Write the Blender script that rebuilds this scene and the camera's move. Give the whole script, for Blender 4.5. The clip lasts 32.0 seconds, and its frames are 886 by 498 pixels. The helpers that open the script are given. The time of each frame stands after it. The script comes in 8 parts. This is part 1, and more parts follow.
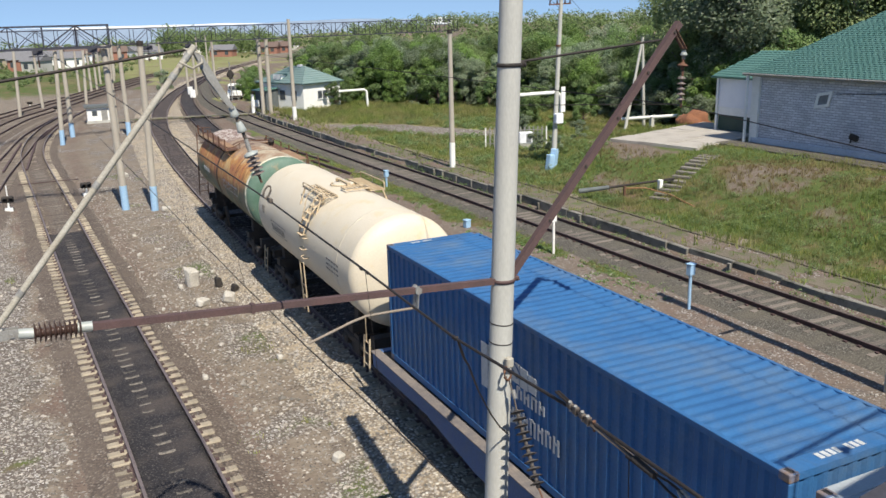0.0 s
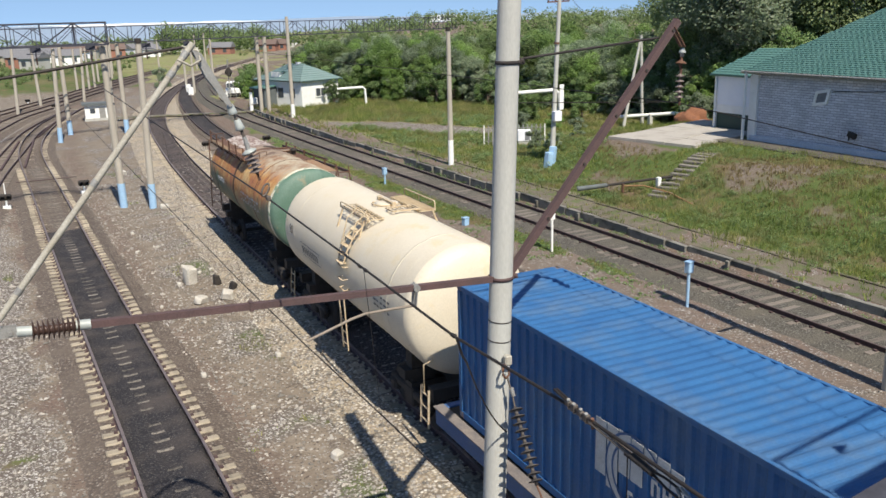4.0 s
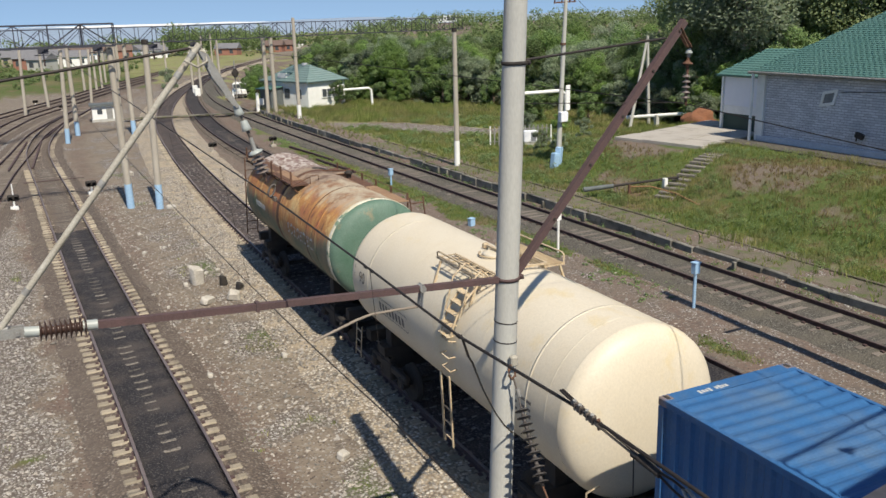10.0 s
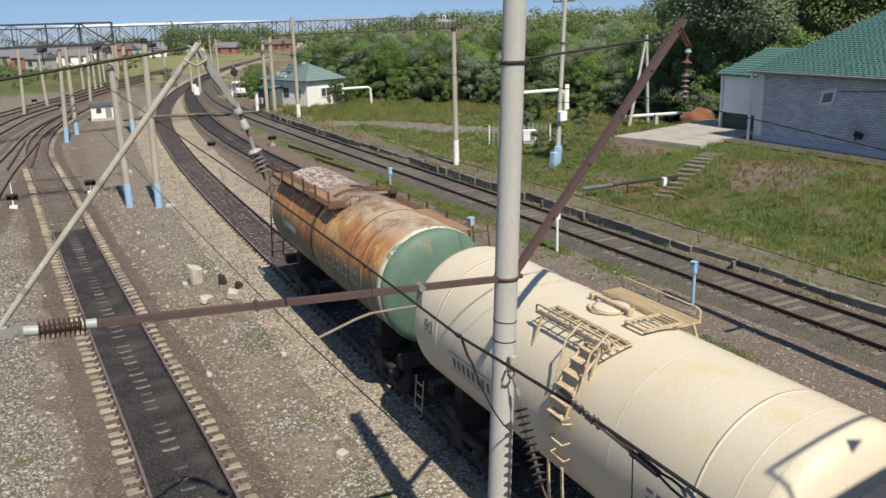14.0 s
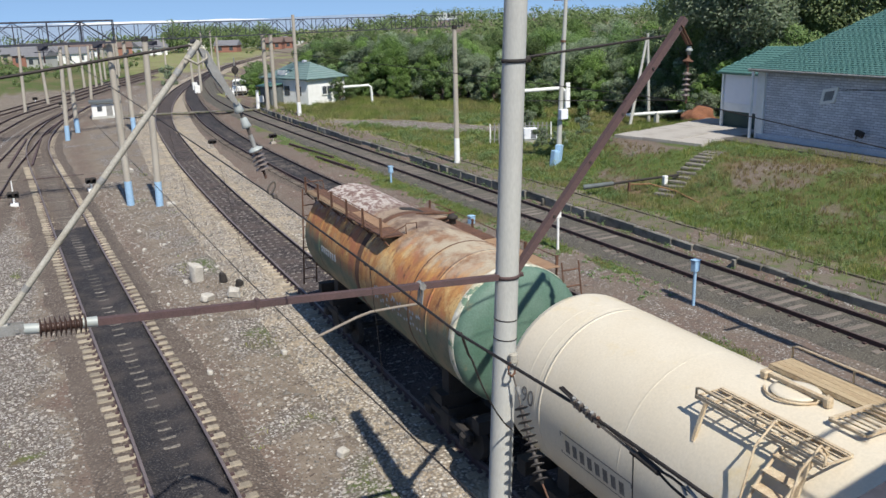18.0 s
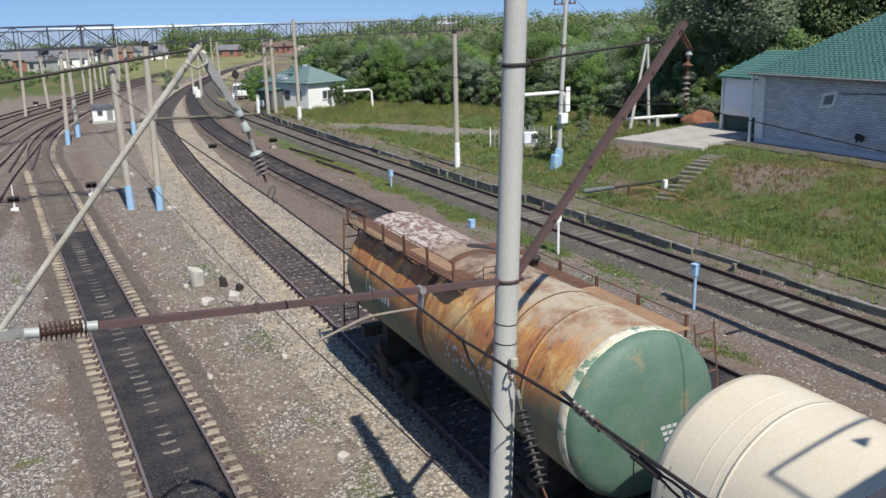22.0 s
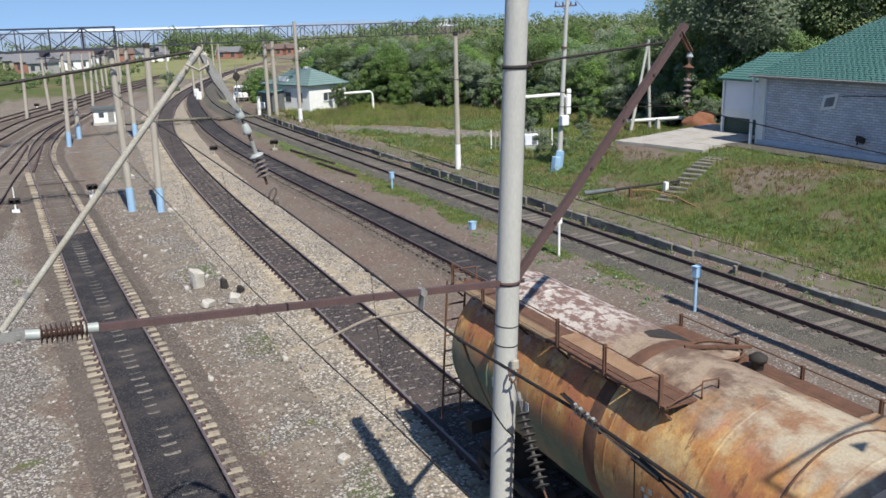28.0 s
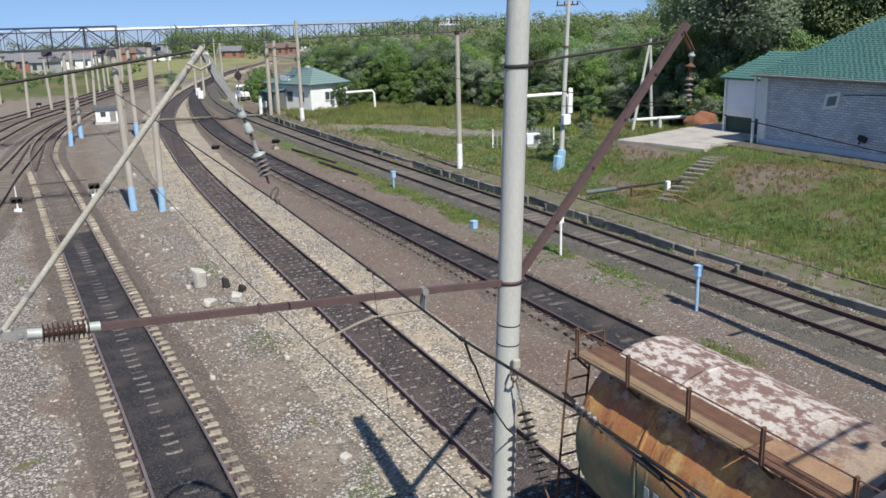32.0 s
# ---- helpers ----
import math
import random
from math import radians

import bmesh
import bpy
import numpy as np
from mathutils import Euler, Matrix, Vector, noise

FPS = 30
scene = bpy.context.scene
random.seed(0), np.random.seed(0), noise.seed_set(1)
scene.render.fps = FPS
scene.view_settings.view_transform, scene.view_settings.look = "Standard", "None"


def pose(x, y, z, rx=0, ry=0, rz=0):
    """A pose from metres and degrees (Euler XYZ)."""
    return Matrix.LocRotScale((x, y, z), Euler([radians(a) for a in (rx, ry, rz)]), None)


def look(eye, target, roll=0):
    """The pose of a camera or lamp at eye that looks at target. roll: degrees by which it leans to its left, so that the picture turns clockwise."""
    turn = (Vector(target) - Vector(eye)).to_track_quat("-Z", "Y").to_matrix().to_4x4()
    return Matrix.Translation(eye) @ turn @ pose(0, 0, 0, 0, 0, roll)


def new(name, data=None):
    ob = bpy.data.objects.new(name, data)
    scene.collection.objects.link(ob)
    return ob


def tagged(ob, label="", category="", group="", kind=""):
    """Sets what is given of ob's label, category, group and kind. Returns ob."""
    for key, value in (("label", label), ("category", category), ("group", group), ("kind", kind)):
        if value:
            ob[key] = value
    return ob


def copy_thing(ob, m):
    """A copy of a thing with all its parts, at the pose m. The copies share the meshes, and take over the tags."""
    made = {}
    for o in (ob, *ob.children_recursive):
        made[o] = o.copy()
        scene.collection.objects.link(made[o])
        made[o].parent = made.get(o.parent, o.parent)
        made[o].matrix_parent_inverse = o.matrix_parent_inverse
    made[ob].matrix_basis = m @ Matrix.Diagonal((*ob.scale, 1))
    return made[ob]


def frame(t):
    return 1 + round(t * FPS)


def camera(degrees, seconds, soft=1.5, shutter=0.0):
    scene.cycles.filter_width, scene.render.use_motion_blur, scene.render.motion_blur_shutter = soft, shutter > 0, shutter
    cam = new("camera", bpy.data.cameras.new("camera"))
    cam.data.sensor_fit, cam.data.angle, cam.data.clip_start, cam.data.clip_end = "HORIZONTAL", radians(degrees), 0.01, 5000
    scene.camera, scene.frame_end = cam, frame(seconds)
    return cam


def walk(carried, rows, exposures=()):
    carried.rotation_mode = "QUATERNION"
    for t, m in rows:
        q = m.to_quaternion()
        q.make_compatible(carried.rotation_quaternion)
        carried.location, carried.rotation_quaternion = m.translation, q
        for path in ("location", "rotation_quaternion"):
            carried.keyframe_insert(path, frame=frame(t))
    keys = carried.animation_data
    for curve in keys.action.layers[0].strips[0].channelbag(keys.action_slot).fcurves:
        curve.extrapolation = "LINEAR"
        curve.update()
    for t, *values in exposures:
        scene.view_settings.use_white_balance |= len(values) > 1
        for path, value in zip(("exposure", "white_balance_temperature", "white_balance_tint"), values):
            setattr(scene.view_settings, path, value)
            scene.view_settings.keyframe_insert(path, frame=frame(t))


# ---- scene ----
# camera: hand-held on a footbridge over the yard, it only sways a little
EYE = (0.0, 0.0, 9.4)
PATH = [
    (0, 74.857, 1.498, -26.490), (0.5, 74.932, 1.503, -26.503), (1, 74.956, 1.516, -26.498), (1.5, 74.840, 1.519, -26.503),
    (2, 74.844, 1.517, -26.502), (2.5, 74.766, 1.531, -26.466), (3, 74.767, 1.526, -26.464), (3.5, 74.724, 1.483, -26.593),
    (5.5, 74.665, 1.487, -26.574), (6, 74.632, 1.502, -26.526), (6.5, 74.580, 1.504, -26.485), (7, 74.643, 1.497, -26.483),
    (7.5, 74.592, 1.514, -26.426), (8, 74.472, 1.529, -26.365), (8.5, 74.568, 1.523, -26.365), (9, 74.622, 1.508, -26.361),
    (9.5, 74.717, 1.515, -26.358), (10, 74.759, 1.552, -26.192), (10.5, 74.735, 1.549, -26.187), (11, 74.687, 1.526, -26.252),
    (11.5, 74.544, 1.529, -26.248), (12, 74.541, 1.527, -26.239), (12.5, 74.590, 1.529, -26.236), (13, 74.541, 1.522, -26.238),
    (13.5, 74.664, 1.516, -26.245), (14, 74.703, 1.515, -26.246), (14.5, 74.609, 1.504, -26.244), (16.5, 74.701, 1.505, -26.199),
    (17, 74.475, 1.506, -26.174), (17.5, 74.587, 1.492, -26.185), (18, 74.587, 1.488, -26.187), (18.5, 74.594, 1.493, -26.173),
    (19, 74.703, 1.506, -26.120), (19.5, 74.874, 1.506, -26.126), (20, 74.988, 1.517, -26.130), (20.5, 75.105, 1.506, -26.180),
    (21, 74.925, 1.527, -26.130), (21.5, 74.987, 1.521, -26.185), (22, 74.862, 1.525, -26.183), (22.5, 74.918, 1.518, -26.181),
    (23, 74.835, 1.532, -26.123), (23.5, 74.866, 1.518, -26.121), (24, 74.866, 1.508, -26.118), (24.5, 74.848, 1.504, -26.124),
    (25, 74.817, 1.507, -26.123), (25.5, 74.811, 1.507, -26.122), (27.5, 74.961, 1.515, -26.124), (28, 74.994, 1.512, -26.122),
    (28.5, 74.942, 1.505, -26.118), (29, 74.986, 1.507, -26.123), (29.5, 74.989, 1.505, -26.136), (30, 74.941, 1.501, -26.124),
    (30.5, 74.985, 1.511, -26.090), (31, 74.907, 1.537, -26.010), (31.5, 74.907, 1.533, -26.014), (32, 74.944, 1.534, -26.013),
]
cam = camera(54.9, 32.0, soft=1.55)
walk(cam, [(t, pose(*EYE, rx, ry, rz)) for t, rx, ry, rz in PATH], 
     [(0, 0.51, 6950, 10), (3, 0.52, 6950, 10), (8, 0.37, 7100, 10), (9.5, 0.31, 7130, 10), (14.4, 0.28, 7200, 10), (16.8, 0.34, 6550, 10), (19, 0.34, 6550, 10), (22, 0.32, 6500, 10), (23, 0.27, 6500, 10), (24, 0.42, 6500, 10), (25, 0.43, 6500, 10), (28, 0.41, 6500, 10), (32, 0.41, 6450, 10)])

# ---- light ----
SUN_EL, SUN_AZ = 52.0, 1.5       # degrees; shadows fall towards +y
world = bpy.data.worlds.new("world")
scene.world = world
world.use_nodes = True
wn = world.node_tree.nodes
sky = wn.new("ShaderNodeTexSky")
sky.sky_type = "NISHITA"
sky.sun_disc = False
sky.sun_elevation = radians(SUN_EL)
sky.sun_rotation = radians(180.0 + SUN_AZ)
sky.altitude, sky.air_density, sky.dust_density, sky.ozone_density = 200.0, 1.0, 0.0, 4.0
wn["Background"].inputs[1].default_value = 0.112
# the haze-free upper sky reaches down to the horizon
sky_dir = wn.new("ShaderNodeTexCoord")
sky_lift = wn.new("ShaderNodeVectorMath")
sky_lift.inputs[1].default_value = (0.0, 0.0, 0.20)
world.node_tree.links.new(sky_dir.outputs["Generated"], sky_lift.inputs[0])
world.node_tree.links.new(sky_lift.outputs[0], sky.inputs["Vector"])
world.node_tree.links.new(sky.outputs[0], wn["Background"].inputs[0])
sun = new("sun", bpy.data.lights.new("sun", "SUN"))
sun.data.energy, sun.data.angle, sun.data.color = 4.7, radians(0.55), (1.0, 0.96, 0.89)
_el, _az = radians(SUN_EL), radians(SUN_AZ)
SUN_FROM = Vector((-math.sin(_az) * math.cos(_el), -math.cos(_az) * math.cos(_el), math.sin(_el)))
sun.matrix_world = look(SUN_FROM * 60.0, (0, 0, 0))

# ---- materials ----
MATS = {}


def mat(name, base, rough=0.8, metal=0.0, second=None, scale=3.0, fine=40.0, amount=0.5, bump=0.3, dist=0.01,
        third=None, third_scale=0.6, third_edge=(0.5, 0.62), grain=0.25, island=0.0, stretch=(1, 1, 1), spec=0.4):
    """A worn surface: two tones mixed by noise, fine grain in value, stains of a third tone, and relief."""
    if name in MATS:
        return MATS[name]
    m = bpy.data.materials.new(name)
    m.use_nodes = True
    nt = m.node_tree
    n, l = nt.nodes, nt.links
    bs = n["Principled BSDF"]
    bs.inputs["Roughness"].default_value = rough
    bs.inputs["Metallic"].default_value = metal
    bs.inputs["Specular IOR Level"].default_value = spec
    co = n.new("ShaderNodeTexCoord")
    mp = n.new("ShaderNodeMapping")
    mp.inputs["Scale"].default_value = stretch
    l.new(co.outputs["Object"], mp.inputs[0])

    def noise_tex(sc, detail=4.0, rgh=0.6):
        t = n.new("ShaderNodeTexNoise")
        t.inputs["Scale"].default_value = sc
        t.inputs["Detail"].default_value = detail
        t.inputs["Roughness"].default_value = rgh
        l.new(mp.outputs[0], t.inputs["Vector"])
        return t

    def mix(fac, a, b, kind="MIX"):
        x = n.new("ShaderNodeMix")
        x.data_type, x.blend_type = "RGBA", kind
        for sock, v in ((x.inputs["Factor"], fac), (x.inputs["A"], a), (x.inputs["B"], b)):
            if hasattr(v, "is_output"):
                l.new(v, sock)
            elif isinstance(v, (int, float)):
                sock.default_value = v
            else:
                sock.default_value = (*v, 1)
        return x.outputs["Result"]

    def ramp(src, a, b):
        r = n.new("ShaderNodeMapRange")
        r.inputs["From Min"].default_value, r.inputs["From Max"].default_value = a, b
        l.new(src, r.inputs["Value"])
        return r.outputs[0]

    second = second or tuple(c * 0.7 for c in base)
    broad = noise_tex(scale)
    small = noise_tex(fine, 3.0)
    col = mix(ramp(broad.outputs[0], 0.5 - 0.35 * (1.1 - amount), 0.5 + 0.35 * (1.1 - amount)), base, second)
    if third:
        st = noise_tex(third_scale, 6.0, 0.7)
        col = mix(ramp(st.outputs[0], *third_edge), col, third)
    dark = mix(ramp(small.outputs[0], 0.3, 0.7), (1 - grain,) * 3, (1 + grain * 0.5,) * 3)
    col = mix(1.0, col, dark, "MULTIPLY")
    if island:
        oi = n.new("ShaderNodeObjectInfo")
        v = n.new("ShaderNodeMapRange")
        v.inputs["To Min"].default_value, v.inputs["To Max"].default_value = 1 - island, 1 + island
        l.new(oi.outputs["Random"], v.inputs["Value"])
        cmb = n.new("ShaderNodeCombineColor")
        for i in range(3):
            l.new(v.outputs[0], cmb.inputs[i])
        col = mix(1.0, col, cmb.outputs[0], "MULTIPLY")
    l.new(col, bs.inputs["Base Color"])
    if bump:
        b = n.new("ShaderNodeBump")
        b.inputs["Strength"].default_value, b.inputs["Distance"].default_value = bump, dist
        l.new(small.outputs[0], b.inputs["Height"])
        l.new(b.outputs[0], bs.inputs["Normal"])
    MATS[name] = m
    return m


def rusty(name, paint, rust, dark, amount=0.5, streak=True):
    """Old paint that has gone to rust in patches, with streaks down the curve."""
    return mat(name, rust, 0.75, 0.0, second=tuple(0.55 * r for r in rust), scale=1.3, fine=28, amount=0.75, bump=0.35, dist=0.006,
               third=paint, third_scale=0.9, third_edge=(amount, amount + 0.16), grain=0.3, stretch=(1, 1, 0.45) if streak else (1, 1, 1))


M_CONC = mat("concrete", (0.45, 0.45, 0.41), 0.9, second=(0.39, 0.385, 0.35), scale=1.2, fine=45, bump=0.12, dist=0.003, grain=0.1,
             third=(0.31, 0.295, 0.265), third_scale=2.0, third_edge=(0.58, 0.74), stretch=(1, 1, 0.25))
M_CONC_OLD = mat("weathered_concrete", (0.42, 0.385, 0.325), 0.9, second=(0.34, 0.305, 0.25), scale=1.4, fine=40, bump=0.12, dist=0.003, grain=0.12,
                 third=(0.26, 0.215, 0.165), third_scale=1.5, third_edge=(0.6, 0.78), stretch=(1, 1, 0.4))
M_SLEEPER = mat("sleeper_concrete", (0.37, 0.32, 0.245), 0.95, second=(0.27, 0.23, 0.17), scale=4, fine=50, island=0.28)
M_SLEEPER_DUSTY = mat("sleeper_dusty", (0.16, 0.135, 0.11), 0.9, second=(0.09, 0.075, 0.064), scale=4, fine=50, island=0.35)
M_SLEEPER_WOOD = mat("sleeper_wood", (0.20, 0.17, 0.14), 0.95, second=(0.13, 0.11, 0.095), scale=5, fine=60, island=0.25, stretch=(0.3, 3, 1))
M_RAIL = mat("rail_rust", (0.105, 0.065, 0.06), 0.75, 0.1, second=(0.07, 0.045, 0.045), scale=6, fine=60)
M_RAILHEAD = mat("rail_steel", (0.23, 0.19, 0.18), 0.5, 0.25, second=(0.16, 0.125, 0.12), scale=6, fine=30, bump=0.05)
M_RAILHEAD_DULL = mat("rail_dull", (0.13, 0.095, 0.085), 0.6, 0.2, second=(0.10, 0.07, 0.065), scale=6, fine=30, bump=0.1)
M_BLUE = mat("container_blue", (0.034, 0.130, 0.295), 0.5, spec=0.22, second=(0.028, 0.106, 0.255), scale=1.5, fine=25, bump=0.06,
             third=(0.082, 0.145, 0.235), third_scale=0.6, third_edge=(0.48, 0.70), grain=0.14)
M_CREAM = mat("cream_paint", (0.64, 0.578, 0.458), 0.5, second=(0.605, 0.53, 0.40), scale=0.8, fine=30, bump=0.05,
              third=(0.60, 0.47, 0.23), third_scale=0.6, third_edge=(0.56, 0.74), grain=0.08, stretch=(1, 0.8, 0.7))
M_CREAM_METAL = mat("cream_fitting", (0.62, 0.52, 0.36), 0.65, second=(0.42, 0.30, 0.18), scale=8, fine=50)

M_GREEN = mat("green_paint", (0.072, 0.145, 0.10), 0.6, second=(0.125, 0.195, 0.15), scale=1.6, fine=30, bump=0.1,
              third=(0.27, 0.215, 0.125), third_scale=1.4, third_edge=(0.57, 0.72), grain=0.2)
M_RUST = mat("rusty_steel", (0.17, 0.085, 0.05), 0.85, 0.1, second=(0.10, 0.055, 0.038), scale=5, fine=60)
M_ARM = mat("primer_red_steel", (0.115, 0.068, 0.064), 0.75, 0.1, second=(0.085, 0.056, 0.054), scale=4, fine=50)
M_BLACK = mat("bogie_black", (0.030, 0.027, 0.025), 0.85, 0.1, second=(0.05, 0.042, 0.036), scale=5, fine=40)
M_WIRE = mat("wire_dark", (0.05, 0.042, 0.038), 0.6, 0.5)
M_FITTING = mat("weathered_fitting", (0.17, 0.145, 0.12), 0.65, 0.2, second=(0.08, 0.065, 0.055), scale=14, fine=60)
M_GALV = mat("galvanised", (0.34, 0.34, 0.32), 0.6, 0.3, second=(0.25, 0.24, 0.22), scale=6, fine=50)
M_GREYTUBE = mat("grey_tube", (0.43, 0.41, 0.35), 0.75, 0.0, second=(0.32, 0.29, 0.23), scale=3, fine=50, third=(0.2, 0.12, 0.08), third_scale=2.5, third_edge=(0.58, 0.7))
M_INSUL = mat("brown_porcelain", (0.06, 0.036, 0.03), 0.3, second=(0.05, 0.03, 0.025), bump=0.0, grain=0.05)
M_INSUL_W = mat("white_porcelain", (0.38, 0.41, 0.39), 0.4, second=(0.28, 0.30, 0.28), bump=0.0, grain=0.05)
M_TRUSS = mat("truss_steel", (0.055, 0.06, 0.078), 0.85, 0.0, spec=0.15, second=(0.06, 0.058, 0.068), scale=1, fine=30)
M_WHITE = mat("whitewash", (0.80, 0.80, 0.77), 0.85, second=(0.70, 0.70, 0.66), scale=2, fine=40, grain=0.1)
M_POSTBLUE = mat("light_blue_paint", (0.27, 0.46, 0.66), 0.75, second=(0.34, 0.50, 0.66), scale=5, fine=40)
M_ROOF = mat("green_roof", (0.085, 0.195, 0.165), 0.55, second=(0.105, 0.215, 0.185), scale=0.8, fine=20, bump=0.05, grain=0.1)
M_GLASS = mat("window_glass", (0.05, 0.06, 0.07), 0.08, second=(0.07, 0.08, 0.09), bump=0.0, grain=0.0, spec=0.6)
M_BARK = mat("bark", (0.14, 0.11, 0.085), 0.95, second=(0.09, 0.07, 0.055), scale=4, fine=30, stretch=(1, 1, 0.3))
M_BIRCH = mat("birch_bark", (0.55, 0.53, 0.5), 0.9, second=(0.2, 0.18, 0.17), scale=3, fine=20, stretch=(1, 1, 3))


# ---- mesh helpers ----
def part(name, bm, material, parent=None, label="", smooth=False):
    me = bpy.data.meshes.new(name)
    if smooth:
        for f in bm.faces:
            f.smooth = True
    bm.to_mesh(me)
    bm.free()
    for m in material if isinstance(material, (list, tuple)) else [material]:
        me.materials.append(m)
    ob = new(name, me)
    if parent is not None:
        ob.parent = parent
    if label:
        ob["label"] = label
    return ob


def thing(name, m, label, category, group="", kind=""):
    ob = new(name)
    ob.empty_display_size = 0.2
    ob.matrix_world = m
    return tagged(ob, label, category, group, kind)


def add_box(bm, size, centre=(0, 0, 0), m=None, bevel=0.0, mi=0):
    before = set(bm.faces) if bevel and mi else None
    r = bmesh.ops.create_cube(bm, size=1.0, matrix=(m or Matrix()) @ Matrix.Translation(centre) @ Matrix.Diagonal((*size, 1)))
    vs = r["verts"]
    if bevel:
        es = list({e for v in vs for e in v.link_edges})
        r = bmesh.ops.bevel(bm, geom=es, offset=bevel, segments=1, affect="EDGES")
        if mi:
            for f in bm.faces:
                if f not in before:
                    f.material_index = mi
    else:
        for f in {f for v in vs for f in v.link_faces}:
            f.material_index = mi
    return bm


def box(size, centre=(0, 0, 0), m=None, bevel=0.0):
    return add_box(bmesh.new(), size, centre, m, bevel)


def aim(a, b):
    a, b = Vector(a), Vector(b)
    return Matrix.Translation(a) @ (b - a).to_track_quat("Z", "Y").to_matrix().to_4x4()


def add_tube(bm, a, b, r0, r1=None, seg=10, mi=0):
    a, b = Vector(a), Vector(b)
    r1 = r0 if r1 is None else r1
    m, h = aim(a, b), (b - a).length
    ring = lambda r, z: [bm.verts.new(m @ Vector((r * math.cos(2 * math.pi * i / seg), r * math.sin(2 * math.pi * i / seg), z))) for i in range(seg)]
    lo, hi = ring(r0, 0), ring(r1, h)
    for i in range(seg):
        f = bm.faces.new((lo[i], lo[(i + 1) % seg], hi[(i + 1) % seg], hi[i]))
        f.smooth = seg > 6
        f.material_index = mi
    for f in (bm.faces.new(lo[::-1]), bm.faces.new(hi)):
        f.material_index = mi
        for e in f.edges:
            e.smooth = False
    return bm


def tube(a, b, r0, r1=None, seg=10):
    return add_tube(bmesh.new(), a, b, r0, r1, seg)


def add_beam(bm, a, b, w, h, mi=0):
    """A rectangular bar from a to b."""
    a, b = Vector(a), Vector(b)
    return add_box(bm, (w, h, (b - a).length), (0, 0, (b - a).length / 2), aim(a, b), 0.0, mi)


def beam(a, b, w, h):
    return add_beam(bmesh.new(), a, b, w, h)


def add_path(bm, pts, r, seg=6, mi=0):
    """A round bar bent along points."""
    pts = [Vector(p) for p in pts]
    rings = []
    for i, p in enumerate(pts):
        d = (pts[min(i + 1, len(pts) - 1)] - pts[max(i - 1, 0)]).normalized()
        q = d.to_track_quat("Z", "Y").to_matrix()
        rings.append([bm.verts.new(p + q @ Vector((r * math.cos(2 * math.pi * k / seg), r * math.sin(2 * math.pi * k / seg), 0))) for k in range(seg)])
    for a, b in zip(rings, rings[1:]):
        for k in range(seg):
            f = bm.faces.new((a[k], a[(k + 1) % seg], b[(k + 1) % seg], b[k]))
            f.smooth, f.material_index = True, mi
    for f in (bm.faces.new(rings[0][::-1]), bm.faces.new(rings[-1])):
        f.material_index = mi
        for e in f.edges:
            e.smooth = False
    return bm


def add_lathe(bm, profile, seg=32, m=None, mi=0):
    """Turn a profile of (radius, height) about the z axis of m."""
    m = m or Matrix()
    rings = []
    for r, z in profile:
        if r < 1e-5:
            rings.append([bm.verts.new(m @ Vector((0, 0, z)))])
        else:
            rings.append([bm.verts.new(m @ Vector((r * math.cos(2 * math.pi * i / seg), r * math.sin(2 * math.pi * i / seg), z))) for i in range(seg)])
    for a, b in zip(rings, rings[1:]):
        for i in range(seg):
            j = (i + 1) % seg
            vs = [a[i % len(a)], a[j % len(a)], b[j % len(b)], b[i % len(b)]]
            vs = list(dict.fromkeys(vs))
            if len(vs) > 2:
                f = bm.faces.new(vs)
                f.smooth, f.material_index = True, mi
    return bm


def lathe(profile, seg=32, m=None):
    return add_lathe(bmesh.new(), profile, seg, m)


def lerp_path(pts):
    """A smooth curve through (y, x) pairs, by Catmull-Rom pieces."""
    ys = [p[0] for p in pts]
    xs = [p[1] for p in pts]
    ds = [(xs[min(i + 1, len(xs) - 1)] - xs[max(i - 1, 0)]) / (ys[min(i + 1, len(ys) - 1)] - ys[max(i - 1, 0)]) for i in range(len(xs))]

    def at(y):
        if y <= ys[0]:
            return xs[0] + ds[0] * (y - ys[0])
        if y >= ys[-1]:
            return xs[-1] + ds[-1] * (y - ys[-1])
        i = max(k for k in range(len(ys) - 1) if ys[k] <= y)
        h = ys[i + 1] - ys[i]
        u = (y - ys[i]) / h
        return ((2 * u**3 - 3 * u**2 + 1) * xs[i] + (u**3 - 2 * u**2 + u) * h * ds[i]
                + (-2 * u**3 + 3 * u**2) * xs[i + 1] + (u**3 - u**2) * h * ds[i + 1])
    return at

